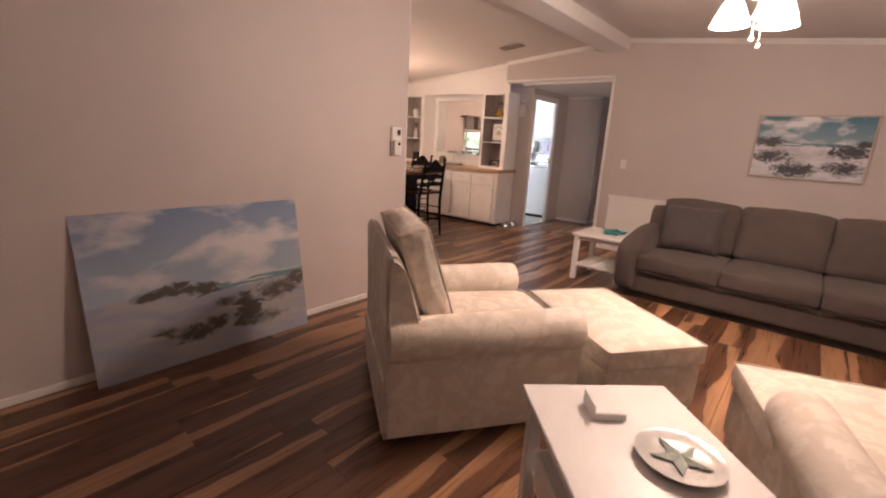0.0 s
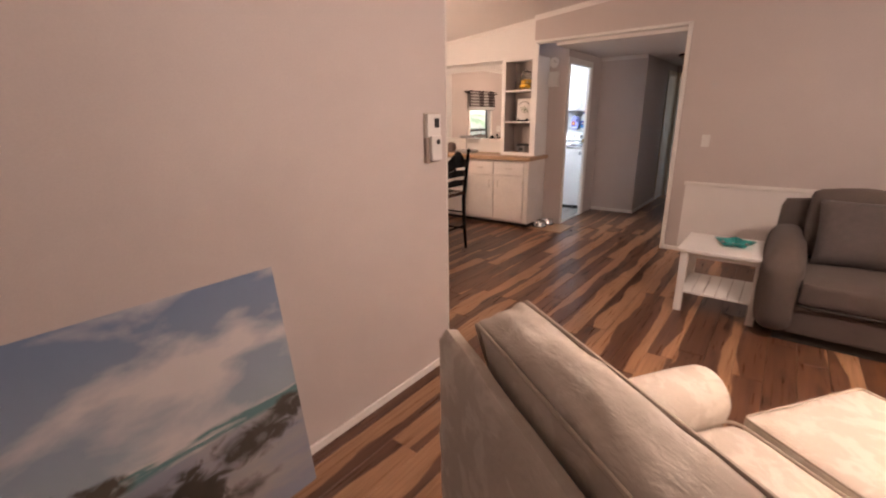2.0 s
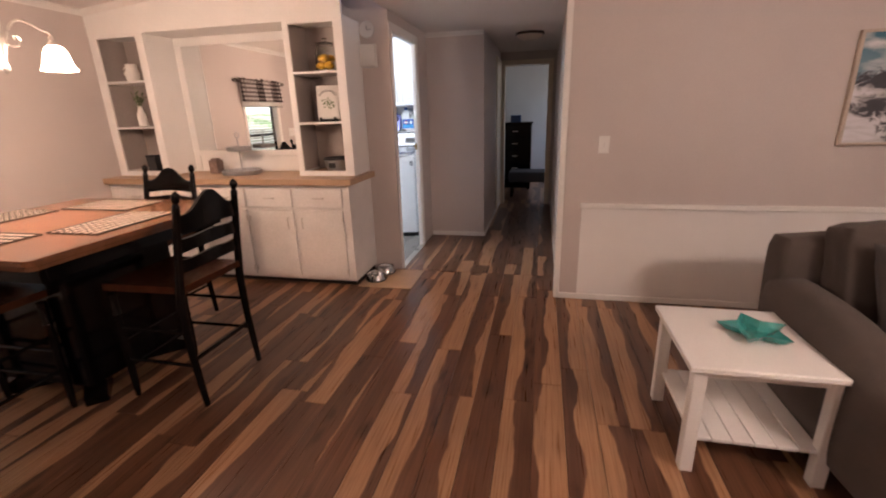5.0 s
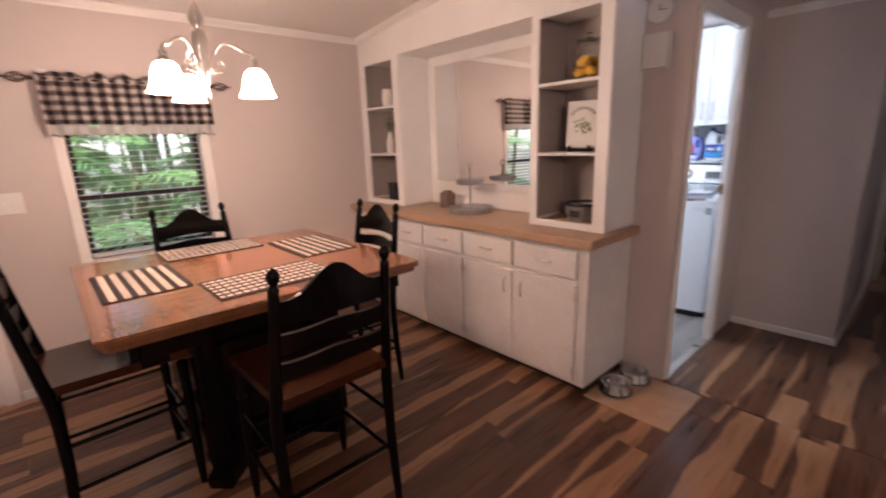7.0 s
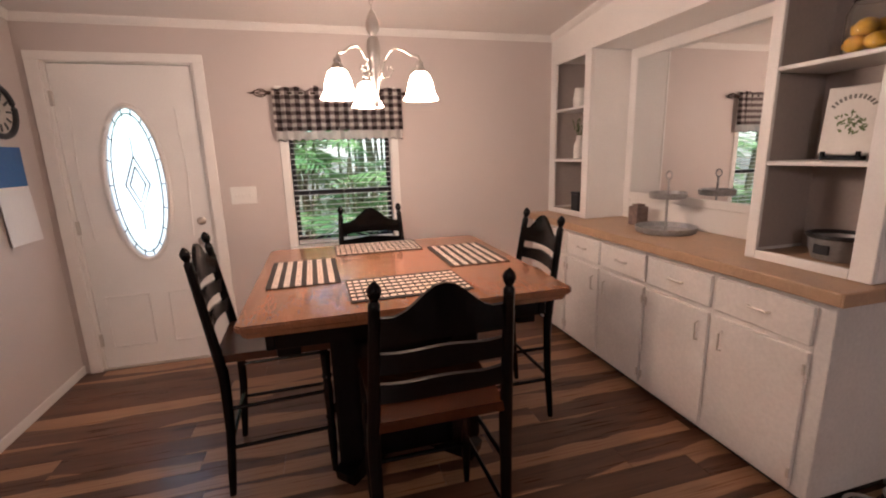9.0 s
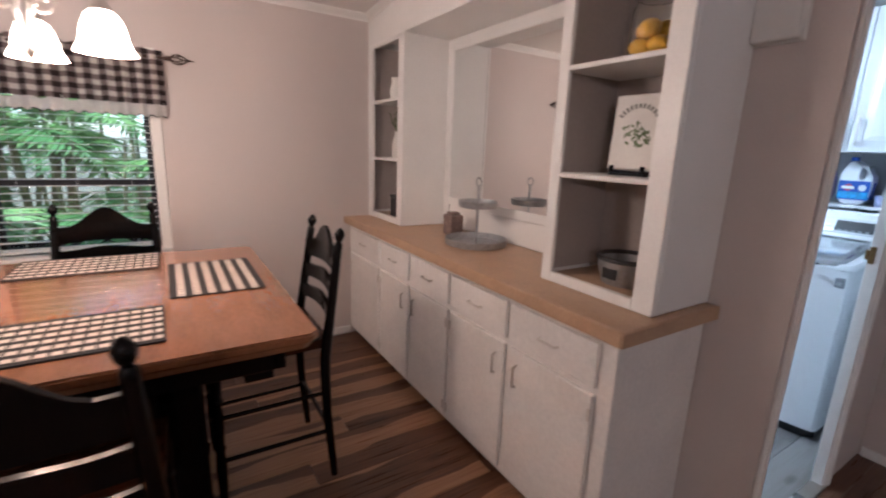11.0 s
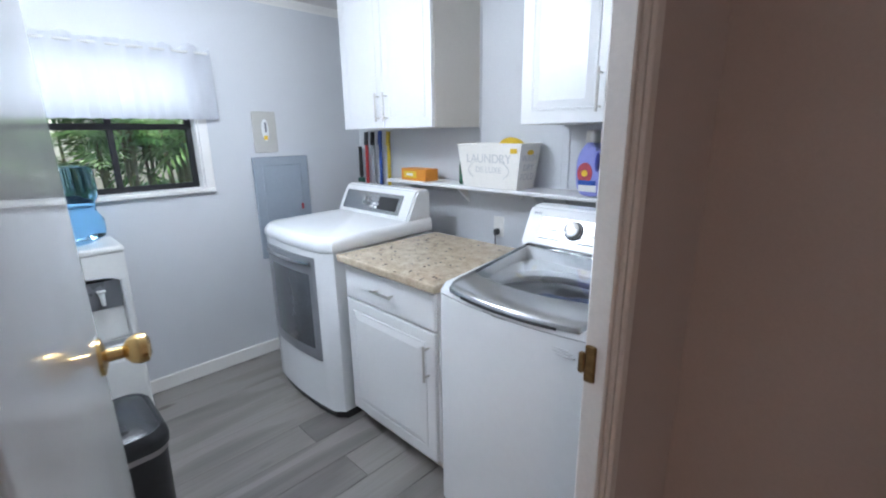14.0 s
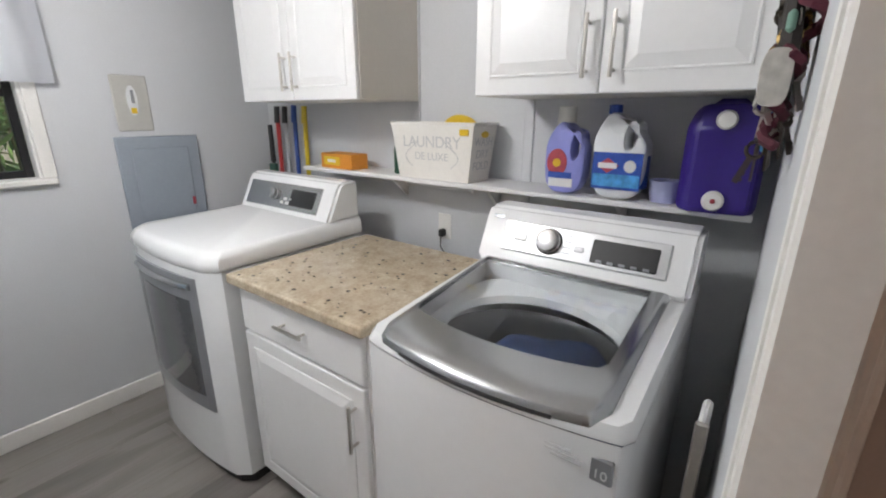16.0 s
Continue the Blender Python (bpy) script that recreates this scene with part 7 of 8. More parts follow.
bpart("sticker", (0.14, 0.18, -0.0895, -0.086, 0.175, 0.198), YELLOW, bk, "yellow sticker")
bm = bmesh.new()
extrude_outline(bm, [(0.026 * math.cos(2 * math.pi * k / 18), 0.178 + 0.012 * math.sin(2 * math.pi * k / 18)) for k in range(18)], 0.1965, 0.1985, "x")
part("grip_opening", bm, YELLOW, bk, "oval grip opening, yellow cloth behind")
yc = thing("yellow_cloth", pose(-4.62, 8.30, SH + 0.152), "bright yellow cloth in the tub", "cloth")
bm = bmesh.new()
puff(bm, -0.07, 0.07, -0.04, 0.04, 0, 0.08, 0.02, 6, 0.03, 8, 0.02)
part("bundle", bm, YELLOW, yc, smooth=True)
ORANGE = material("orange_carton", (0.72, 0.27, 0.03), 0.45, vary=0.1)
ob1 = thing("orange_carton", pose(-5.29, 8.29, SH, 0, 0, -3), "orange carton of dryer sheets", "box")
bpart("carton", (-0.115, 0.115, -0.05, 0.05, 0, 0.07), ORANGE, ob1, bevel=0.002)
bpart("carton_label", (-0.09, 0.03, -0.052, -0.0502, 0.015, 0.055), YELLOW, ob1, bevel=0)
bpart("carton_mark", (-0.06, 0.0, -0.0535, -0.052, 0.028, 0.042), PAPER, ob1, bevel=0)
gb = thing("green_bottle", pose(-4.93, 8.30, SH), "dark green bottle beside the tub", "bottle")
bm = bmesh.new()
lathe(bm, [(0.025, 0), (0.03, 0.005), (0.03, 0.10), (0.02, 0.14), (0.011, 0.16), (0.011, 0.19), (0.004, 0.192)], 20)
part("bottle_body", bm, material("green_plastic", (0.02, 0.09, 0.05), 0.3), gb, smooth=True)
LILAC = material("lilac_plastic", (0.27, 0.29, 0.66), 0.3, vary=0.06, bump=0)
REDLABEL = material("red_label", (0.42, 0.05, 0.07), 0.4, vary=0.3, scale=40)
CYAN = material("cyan_label", (0.05, 0.30, 0.62), 0.35, vary=0.3, scale=30)
NAVY = material("navy_label", (0.02, 0.08, 0.40), 0.35, vary=0.2, scale=30)


def jug_body(w, d, h, neck, hole, mat, parent, x_off):
    """A flat-sided detergent bottle with a through handle: an outline with a hole, thickened and rounded."""
    bm = bmesh.new()
    n = 40
    out = []
    for k in range(n):
        a = 2 * math.pi * k / n
        c, s = math.cos(a), math.sin(a)
        e = 3.2
        x = w * math.copysign(abs(c) ** (2 / e), c)
        z = h / 2 + h / 2 * math.copysign(abs(s) ** (2 / e), s)
        if z > 0.62 * h:
            f = (z - 0.62 * h) / (0.38 * h)
            x = x * (1 - 0.62 * f ** 1.6) + x_off * f ** 1.3
        out.append((x, z))
    hc, hw, hh = hole
    inn = [(hc[0] + hw * math.cos(2 * math.pi * k / n) + 0.25 * hw * math.sin(2 * math.pi * k / n), hc[1] + hh * math.sin(2 * math.pi * k / n)) for k in range(n)]
    layers = []
    for pts, ys in ((out, (-0.55, -0.9, -1.0)), (inn, (-1.0, -0.85, -0.5))):
        for j, yy in enumerate(ys):
            shrink = {0: (1.0 if pts is out else 1.18), 1: (0.975 if pts is out else 1.06), 2: (0.90 if pts is out else 1.0)}[j]
            ctr = (0, h / 2) if pts is out else hc
            layers.append([bm.verts.new((ctr[0] + (x - ctr[0]) * shrink, d * yy, ctr[1] + (z - ctr[1]) * shrink)) for x, z in pts])
    order = layers[0:3] + [layers[3], layers[4], layers[5]]
    back = [[bm.verts.new((v.co.x, -v.co.y, v.co.z)) for v in ring] for ring in order]
    for rs in (order, back):
        for a, b in zip(rs, rs[1:]):
            for k in range(n):
                bm.faces.new((a[k], a[(k + 1) % n], b[(k + 1) % n], b[k]))
    for a, b in ((order[0], back[0]), (order[-1], back[-1])):
        for k in range(n):
            bm.faces.new((a[k], a[(k + 1) % n], b[(k + 1) % n], b[k]))
    return part("bottle_body", bm, mat, parent, smooth=True)


so = thing("softener_bottle", pose(-4.165, 8.28, SH), "lilac fabric softener bottle with white cap and label", "bottle")
jug_body(0.066, 0.04, 0.23, 0, ((0.036, 0.155), 0.014, 0.040), LILAC, so, -0.012)
bm = bmesh.new()
lathe(bm, [(0.028, 0.226), (0.030, 0.23), (0.027, 0.275), (0.02, 0.278), (0.002, 0.278)], 20, -0.014)
part("cap", bm, PLASTIC, so, "white cap", smooth=True)
bm = bmesh.new()
extrude_outline(bm, [(-0.022 + 0.034 * math.cos(2 * math.pi * k / 20), 0.10 + 0.045 * math.sin(2 * math.pi * k / 20)) for k in range(20)], -0.0425, -0.040, "y")
part("red_label", bm, REDLABEL, so, "red rounded label")
bpart("label_band", (-0.05, 0.03, -0.0435, -0.041, 0.05, 0.07), NAVY, so, bevel=0.001)
bpart("label_foot", (-0.048, 0.035, -0.0425, -0.040, 0.022, 0.05), PAPER, so, bevel=0.001)
bm = bmesh.new()
extrude_outline(bm, [(-0.022 + 0.014 * math.cos(2 * math.pi * k / 12), 0.10 + 0.014 * math.sin(2 * math.pi * k / 12)) for k in range(12)], -0.044, -0.0425, "y")
part("label_spot", bm, YELLOW, so)
BLEACHW = material("white_bottle_plastic", (0.76, 0.78, 0.80), 0.3, vary=0.03, bump=0)
bl = thing("bleach_bottle", pose(-3.993, 8.28, SH) @ Matrix.Diagonal((0.87, 0.9, 1.03, 1)), "white handled bleach bottle with blue wrap label", "bottle")
jug_body(0.090, 0.055, 0.25, 0, ((0.036, 0.185), 0.019, 0.036), BLEACHW, bl, -0.028)
bm = bmesh.new()
lathe(bm, [(0.021, 0.246), (0.023, 0.25), (0.022, 0.272), (0.002, 0.274)], 18, -0.040)
part("cap", bm, NAVY, bl, "blue cap", smooth=True)
bm = bmesh.new()
n = 28
ring = lambda z, g: [bm.verts.new((0.0925 * g * math.copysign(abs(math.cos(2 * math.pi * k / n)) ** 0.62, math.cos(2 * math.pi * k / n)), 0.0575 * g * math.copysign(abs(math.sin(2 * math.pi * k / n)) ** 0.62, math.sin(2 * math.pi * k / n)), z)) for k in range(n)]
ra, rb = ring(0.035, 1.0), ring(0.13, 1.0)
for k in range(n):
    bm.faces.new((ra[k], ra[(k + 1) % n], rb[(k + 1) % n], rb[k]))
bmesh.ops.solidify(bm, geom=bm.faces[:], thickness=0.001)
part("wrap_label", bm, NAVY, bl, "blue wrap label", smooth=True)
bpart("label_front", (-0.084, 0.084, -0.0585, -0.054, 0.03, 0.138), NAVY, bl, bevel=0.001)
bpart("label_panel", (-0.080, 0.080, -0.0600, -0.0580, 0.038, 0.075), CYAN, bl, bevel=0.001)
bm = bmesh.new()
extrude_outline(bm, [(-0.068, 0.10), (-0.03, 0.122), (0.008, 0.10), (-0.03, 0.078)], -0.0615, -0.0590, "y")
part("label_lozenge", bm, REDLABEL, bl, "red and white lozenge mark")
bpart("lozenge_band", (-0.062, 0.002, -0.0630, -0.0612, 0.092, 0.108), PAPER, bl, bevel=0)
bm = bmesh.new()
extrude_outline(bm, [(0.045 + 0.02 * math.cos(2 * math.pi * k / 16), 0.10 + 0.018 * math.sin(2 * math.pi * k / 16)) for k in range(16)], -0.0610, -0.0585, "y")
part("label_disc", bm, PAPER, bl)
tb = thing("small_tub", pose(-3.862, 8.29, SH), "small clear lilac plastic tub", "tub")
bm = bmesh.new()
lathe(bm, [(0.038, 0), (0.046, 0.06), (0.049, 0.065), (0.046, 0.065), (0.040, 0.01), (0.002, 0.008)], 24)
part("tub_body", bm, material("lilac_translucent", (0.40, 0.42, 0.62), 0.3), tb, smooth=True)
PURPLE = material("purple_plastic", (0.024, 0.007, 0.17), 0.4, vary=0.08, bump=0.02)
pj = thing("water_jug", pose(-3.725, 8.27, SH, 0, 0, 6), "purple drinks jug with white spigot and cap", "jug")
bm = bmesh.new()
rows = []
for z, g in ((0.0, 0.93), (0.008, 0.98), (0.02, 1.0), (0.205, 1.0), (0.222, 0.985), (0.256, 0.86), (0.270, 0.76), (0.278, 0.62), (0.28, 0.50)):
    row = []
    for x, y in ((-0.096, -0.06), (-0.07, -0.088), (-0.022, -0.0905), (-0.012, -0.089), (0.012, -0.089), (0.022, -0.0905), (0.07, -0.088), (0.09, -0.06), (0.09, 0.06), (0.07, 0.085), (-0.07, 0.085), (-0.096, 0.06)):
        row.append(bm.verts.new((x * g, y * (0.5 + 0.5 * g), z)))
    rows.append(row)
for a, b in zip(rows, rows[1:]):
    for k in range(len(a)):
        bm.faces.new((a[k], a[(k + 1) % len(a)], b[(k + 1) % len(a)], b[k]))
bm.faces.new(rows[0]), bm.faces.new(rows[-1])
bmesh.ops.bevel(bm, geom=bm.edges[:], offset=0.004, segments=2, affect="EDGES")
part("jug_body", bm, PURPLE, pj, smooth=True)
bm = bmesh.new()
tube(bm, [(-0.04, 0, 0.272), (-0.025, 0, 0.285), (0.025, 0, 0.285), (0.04, 0, 0.272)], 0.009, 10)
part("carry_handle", bm, PURPLE, pj, smooth=True)
for z, r in ((0.035, 0.026), (0.24, 0.024)):
    bm = bmesh.new()
    lathe(bm, [(r, 0), (r, 0.018), (r * 0.8, 0.024), (0.002, 0.024)], 20)
    shift(bm.verts, pose(-0.01, -0.083, z, 90))
    part("spigot" if z < 0.1 else "cap", bm, PLASTIC, pj, smooth=True)
bpart("spigot_button", (-0.016, -0.004, -0.113, -0.105, 0.03, 0.042), REDLABEL, pj)

# brooms and mops standing behind the dryer
for x, colour, top, nm, lab in ((-5.94, (0.45, 0.03, 0.03), 1.46, "broom", "red-handled broom behind the dryer"), (-5.865, (0.42, 0.43, 0.45), 1.46, "mop", "grey-handled mop behind the dryer"),
                                (-5.78, (0.02, 0.07, 0.30), 1.465, "mop", "blue-handled mop behind the dryer"), (-5.69, (0.65, 0.48, 0.03), 1.46, "broom", "yellow-handled broom behind the dryer")):
    br = thing(nm, pose(x, 8.36, 0), lab, nm, "brooms and mops")
    bm = bmesh.new()
    tube(bm, [(0, 0, 0.12), (0, 0.02, top)], 0.0125, 10)
    part("stick", bm, material(lab.split("-")[0] + "_stick", colour, 0.35), br, smooth=True)
    bpart("head", (-0.03, 0.03, -0.04, 0.04, 0, 0.13), DARKPLASTIC, br, bevel=0.01)
    bm = bmesh.new()
    tube(bm, [(0, 0.012, top - 0.09), (0, 0.02, top)], 0.015, 10)
    part("grip", bm, DARKPLASTIC if x < -5.82 else material("grip_plastic", colour, 0.4), br, smooth=True)
bd = thing("dustpan_brush", pose(-6.01, 8.35, 0), "black long-handled dustpan against the wall", "dustpan")
bm = bmesh.new()
tube(bm, [(0, 0, 0.02), (0, 0.02, 1.15)], 0.010, 8)
tube(bm, [(0, 0.02, 1.15), (0, 0.02, 1.36)], [0.016, 0.013], 10)
part("stick", bm, DARKPLASTIC, bd, smooth=True)
bpart("pan", (-0.05, 0.09, -0.06, 0.02, 0, 0.12), DARKPLASTIC, bd, bevel=0.01)
bpart("green_clip", (-0.012, 0.045, -0.005, 0.02, 1.02, 1.14), material("green_clip_plastic", (0.03, 0.12, 0.09), 0.4), bd)

# electrical panel and plate
PANELGREY = material("grey_enamel_panel", (0.30, 0.34, 0.39), 0.4, vary=0.05, scale=3, bump=0)
ep = thing("electrical_panel", pose(WEST + 0.012, 0, 0), "blue-grey metal breaker panel on the wall", "electrical panel")
bpart("cover", (0, 0.02, 7.605, 7.975, 0.66, 1.315), PANELGREY, ep, bevel=0.004)
bpart("hatch", (0.02, 0.026, 7.66, 7.92, 0.74, 1.26), PANELGREY, ep, bevel=0.003)
bpart("latch", (0.026, 0.034, 7.90, 7.915, 0.96, 1.0), REDLABEL, ep)
wp = thing("wall_plate_holder", pose(WEST + 0.012, 7.71, 1.465), "beige switch plate with a white keyhole cover", "switch plate")
bpart("cover", (0, 0.01, -0.075, 0.075, -0.125, 0.125), material("beige_grey_plate", (0.48, 0.47, 0.44), 0.5, vary=0.05), wp, bevel=0.004)
bm = bmesh.new()
extrude_outline(bm, [(0.022 * math.cos(2 * math.pi * k / 20), 0.02 + (0.06 if math.sin(2 * math.pi * k / 20) > 0 else 0.075) * math.sin(2 * math.pi * k / 20)) for k in range(20)], 0.010, 0.016, "x")
part("hook_plate", bm, APPL, wp)
bpart("hook", (0.016, 0.03, -0.005, 0.005, 0.0, 0.06), GREYPLASTIC, wp, bevel=0.002)
bpart("printed_note", (0.016, 0.0175, -0.012, 0.012, -0.045, -0.02), YELLOW, wp, bevel=0)
ol = thing("wall_outlet", pose(-4.775, 8.42, 0.93), "white wall outlet with a black plug", "outlet")
bpart("cover", (-0.036, 0.036, -0.006, 0, -0.058, 0.058), PLASTIC, ol, bevel=0.003)
bpart("plug", (-0.013, 0.013, -0.04, -0.006, -0.045, -0.01), DARKPLASTIC, ol, bevel=0.005)
bm = bmesh.new()
tube(bm, [(0, -0.035, -0.04), (0.005, -0.04, -0.09), (0.02, -0.03, -0.12)], 0.004, 6)
part("cord", bm, DARKPLASTIC, ol)

# laundry window cloth, cooler, bin
CAFE = thin_cloth("white_sheer_cotton", (0.82, 0.83, 0.86), 0.5)
lv = thing("cafe_valance", pose(WEST + 0.03, 0, 0), "white gathered cotton valance over the laundry window", "valance")
bm = bmesh.new()
folded_cloth(bm, 6.50, 7.43, 1.535, 1.915, 0.03, 9, 0.004, 4)
part("cloth", bm, CAFE, lv, smooth=True)
bm = bmesh.new()
tube(bm, [(0.02, 6.49, 1.885), (0.02, 7.42, 1.885)], 0.007, 8)
tube(bm, [(-0.018, 7.415, 1.885), (0.02, 7.415, 1.885)], 0.006, 6)
part("rod", bm, PLASTIC, lv, smooth=True)
COOLERW = material("cooler_plastic", (0.72, 0.72, 0.70), 0.35, vary=0.03, bump=0)
wcool = thing("water_cooler", pose(-5.92, 6.665, 0), "white free-standing water cooler with dispensing niche", "water cooler")
bpart("lower_body", (-0.155, 0.135, -0.165, 0.165, 0.0, 0.40), COOLERW, wcool, bevel=0.02, segments=3)
bpart("tray_body", (-0.155, 0.14, -0.165, 0.165, 0.402, 0.47), COOLERW, wcool, bevel=0.015, segments=3)
bpart("back_body", (-0.155, 0.055, -0.165, 0.165, 0.47, 0.93), COOLERW, wcool, bevel=0.012, segments=2)
for y in (-0.148, 0.148):
    bpart("cheek", (0.05, 0.13, y - 0.017, y + 0.017, 0.468, 0.86), COOLERW, wcool, bevel=0.012, segments=2)
bm = bmesh.new()
arch = [(-0.165, 0.93), (-0.165, 0.80), (-0.131, 0.79)] + [(0.131 * math.sin(radians(a)), 0.78 + 0.035 * math.cos(radians(a))) for a in range(-80, 81, 16)] + [(0.131, 0.79), (0.165, 0.80), (0.165, 0.93)]
extrude_outline(bm, arch, 0.05, 0.132, "x")
part("head", bm, COOLERW, wcool)
bpart("top", (-0.16, 0.14, -0.17, 0.17, 0.92, 0.955), COOLERW, wcool, bevel=0.014, segments=3)
bm = bmesh.new()
extrude_outline(bm, [(0.056, 0.79), (0.056, 0.64), (0.062, 0.64), (0.11, 0.79)], -0.131, 0.131, "y")
part("niche_panel", bm, GREYPLASTIC, wcool, "grey slanted tap panel")
for y in (-0.05, 0.05):
    bm = bmesh.new()
    tube(bm, [(0.07, y, 0.735), (0.105, y, 0.735), (0.115, y, 0.72), (0.115, y, 0.675)], [0.013, 0.013, 0.012, 0.009], 10)
    box(bm, 0.098, 0.128, y - 0.018, y + 0.018, 0.738, 0.748, 0.003)
    part("tap", bm, COOLERW, wcool, smooth=True)
for k in range(5):
    bpart("drip_slot", (0.062 + 0.014 * k, 0.069 + 0.014 * k, -0.11, 0.11, 0.469, 0.4715), GREYPLASTIC, wcool, bevel=0)
BLUEJUG = glass("blue_bottle_plastic", (0.35, 0.62, 0.85), 0.05, 1.2)
bot = thing("water_bottle", pose(-5.92, 6.665, 0.955), "large blue water bottle upside down on the cooler", "bottle")
bm = bmesh.new()
lathe(bm, [(0.03, -0.03), (0.035, 0.0), (0.10, 0.02), (0.13, 0.04), (0.136, 0.07), (0.134, 0.12), (0.116, 0.15), (0.112, 0.17), (0.114, 0.20), (0.128, 0.225), (0.132, 0.26), (0.131, 0.34), (0.12, 0.365), (0.02, 0.37)], 32)
part("bottle_body", bm, BLUEJUG, bot, smooth=True).visible_shadow = False
bm = bmesh.new()
lathe(bm, [(0.03, -0.005), (0.045, 0.0), (0.046, 0.018), (0.036, 0.024)], 24)
part("collar", bm, COOLERW, bot, "white collar", smooth=True)
bin_ = thing("trash_bin", pose(-4.93, 6.59, 0), "black rounded plastic trash bin with domed lid", "trash bin")


def rounded_plan(hx, hy, r, n=6):
    out = []
    for cx_, cy_, a0 in ((hx - r, hy - r, 0), (-hx + r, hy - r, 90), (-hx + r, -hy + r, 180), (hx - r, -hy + r, 270)):
        out += [(cx_ + r * math.cos(radians(a0 + 90 * k / n)), cy_ + r * math.sin(radians(a0 + 90 * k / n))) for k in range(n + 1)]
    return out


def stacked(levels):
    """A closed body from (half x, half y, corner radius, height) levels."""
    bm = bmesh.new()
    rows = [[bm.verts.new((x, y, z)) for x, y in rounded_plan(hx, hy, r)] for hx, hy, r, z in levels]
    for a, b in zip(rows, rows[1:]):
        for k in range(len(a)):
            bm.faces.new((a[k], a[(k + 1) % len(a)], b[(k + 1) % len(a)], b[k]))
    bm.faces.new(rows[0]), bm.faces.new(rows[-1])
    return bm


part("bin_body", stacked([(0.135, 0.095, 0.05, 0.0), (0.14, 0.10, 0.05, 0.01), (0.165, 0.112, 0.06, 0.475)]), DARKPLASTIC, bin_, smooth=True)
part("liner_edge", stacked([(0.167, 0.114, 0.06, 0.468), (0.168, 0.115, 0.06, 0.492)]), material("grey_liner", (0.35, 0.31, 0.30), 0.5), bin_, "grey liner edge", smooth=True)
part("lid", stacked([(0.172, 0.12, 0.065, 0.490), (0.174, 0.122, 0.066, 0.515), (0.170, 0.118, 0.064, 0.535), (0.158, 0.106, 0.06, 0.548), (0.15, 0.098, 0.056, 0.545), (0.11, 0.06, 0.04, 0.565)]), DARKPLASTIC, bin_, "domed black lid", smooth=True)
bpart("lid_latch", (0.075, 0.12, -0.018, 0.018, 0.556, 0.566), DARKPLASTIC, bin_, bevel=0.004)

# key ring cluster on the wall by the doorway
KEYX, KEYY = -3.598, 7.60
kh = thing("key_cluster", pose(KEYX, KEYY, 1.56), "cluster of keys, tags and lanyards on a wall hook", "keys")
bpart("hook_board", (-0.018, 0.0, -0.06, 0.06, 0.03, 0.07), BLACKWOOD, kh, bevel=0.003)
MAROON = material("maroon_lanyard", (0.10, 0.015, 0.03), 0.8, vary=0.3)
rnd = random.Random(12)
for y0, z0, turns, rad in ((-0.055, -0.02, 9, 0.022), (-0.01, -0.01, 9, 0.024), (0.035, 0.01, 7, 0.020)):
    bm = bmesh.new()
    pts = [(-0.020 + 0.012 * math.sin(3 * k / 12) + rad * 0.6 * math.cos(k * 0.9), y0 + rad * math.sin(k * 0.9), z0 + 0.04 - 0.03 * k / 12 * turns / 3) for k in range(12 * turns // 4)]
    tube(bm, pts, 0.0065, 6)
    tube(bm, [(-0.015, y0, z0 + 0.06), pts[0]], 0.003, 5)
    part("lanyard", bm, MAROON, kh, "dark maroon coiled cord", smooth=True)
bm = bmesh.new()
extrude_outline(bm, [(0.0165 * math.copysign(abs(math.cos(2 * math.pi * k / 24)) ** 0.6, math.cos(2 * math.pi * k / 24)), -0.085 + 0.033 * math.copysign(abs(math.sin(2 * math.pi * k / 24)) ** 0.6, math.sin(2 * math.pi * k / 24))) for k in range(24)], -0.003, 0.0, "y")
part("key_tag", bm, material("grey_tag", (0.62, 0.59, 0.54), 0.6, vary=0.2, scale=30), kh, "rounded worn grey tag").matrix_local = pose(-0.034, -0.08, -0.01, 0, 0, 20)
KEYDARK = material("dark_key_metal", (0.10, 0.085, 0.07), 0.35, metal=0.9, vary=0.3)
for k in range(26):
    bm = bmesh.new()
    ringed = [(0.011 * math.cos(2 * math.pi * j / 12), 0, 0.011 * math.sin(2 * math.pi * j / 12)) for j in range(13)]
    tube(bm, ringed, 0.003, 5)
    box(bm, -0.004, 0.004, -0.0015, 0.0015, -0.05, -0.010)
    for j in range(3):
        box(bm, 0.003, 0.0065 - 0.001 * j, -0.0012, 0.0012, -0.046 + 0.009 * j, -0.041 + 0.009 * j)
    part("key", bm, (KEYDARK, BRASS, NICKEL, KEYDARK)[k % 4], kh).matrix_local = pose(-0.016 - 0.012 * (k % 3), -0.055 + 0.0047 * k, 0.03 - 0.058 * (k % 4) - 0.02 * (k % 3), 0, rnd.uniform(-30, 30), rnd.uniform(0, 90))
for k in range(4):
    bm = bmesh.new()
    tube(bm, [(0, 0.015 * math.cos(2 * math.pi * j / 16), 0.015 * math.sin(2 * math.pi * j / 16)) for j in range(17)], 0.0013, 5)
    part("split_ring", bm, NICKEL, kh).matrix_local = pose(-0.025, -0.045 + 0.03 * k, -0.03 - 0.04 * (k % 2), 0, 0, rnd.uniform(-40, 40))
bpart("blue_fob", (-0.036, -0.022, 0.02, 0.042, -0.19, -0.12), CYAN, kh, bevel=0.004)
bpart("green_fob", (-0.034, -0.024, -0.07, -0.055, -0.045, -0.02), material("pale_green_fob", (0.16, 0.30, 0.24), 0.5), kh, bevel=0.004)
bpart("red_fob", (-0.032, -0.02, 0.03, 0.045, -0.06, -0.02), REDLABEL, kh, bevel=0.004)
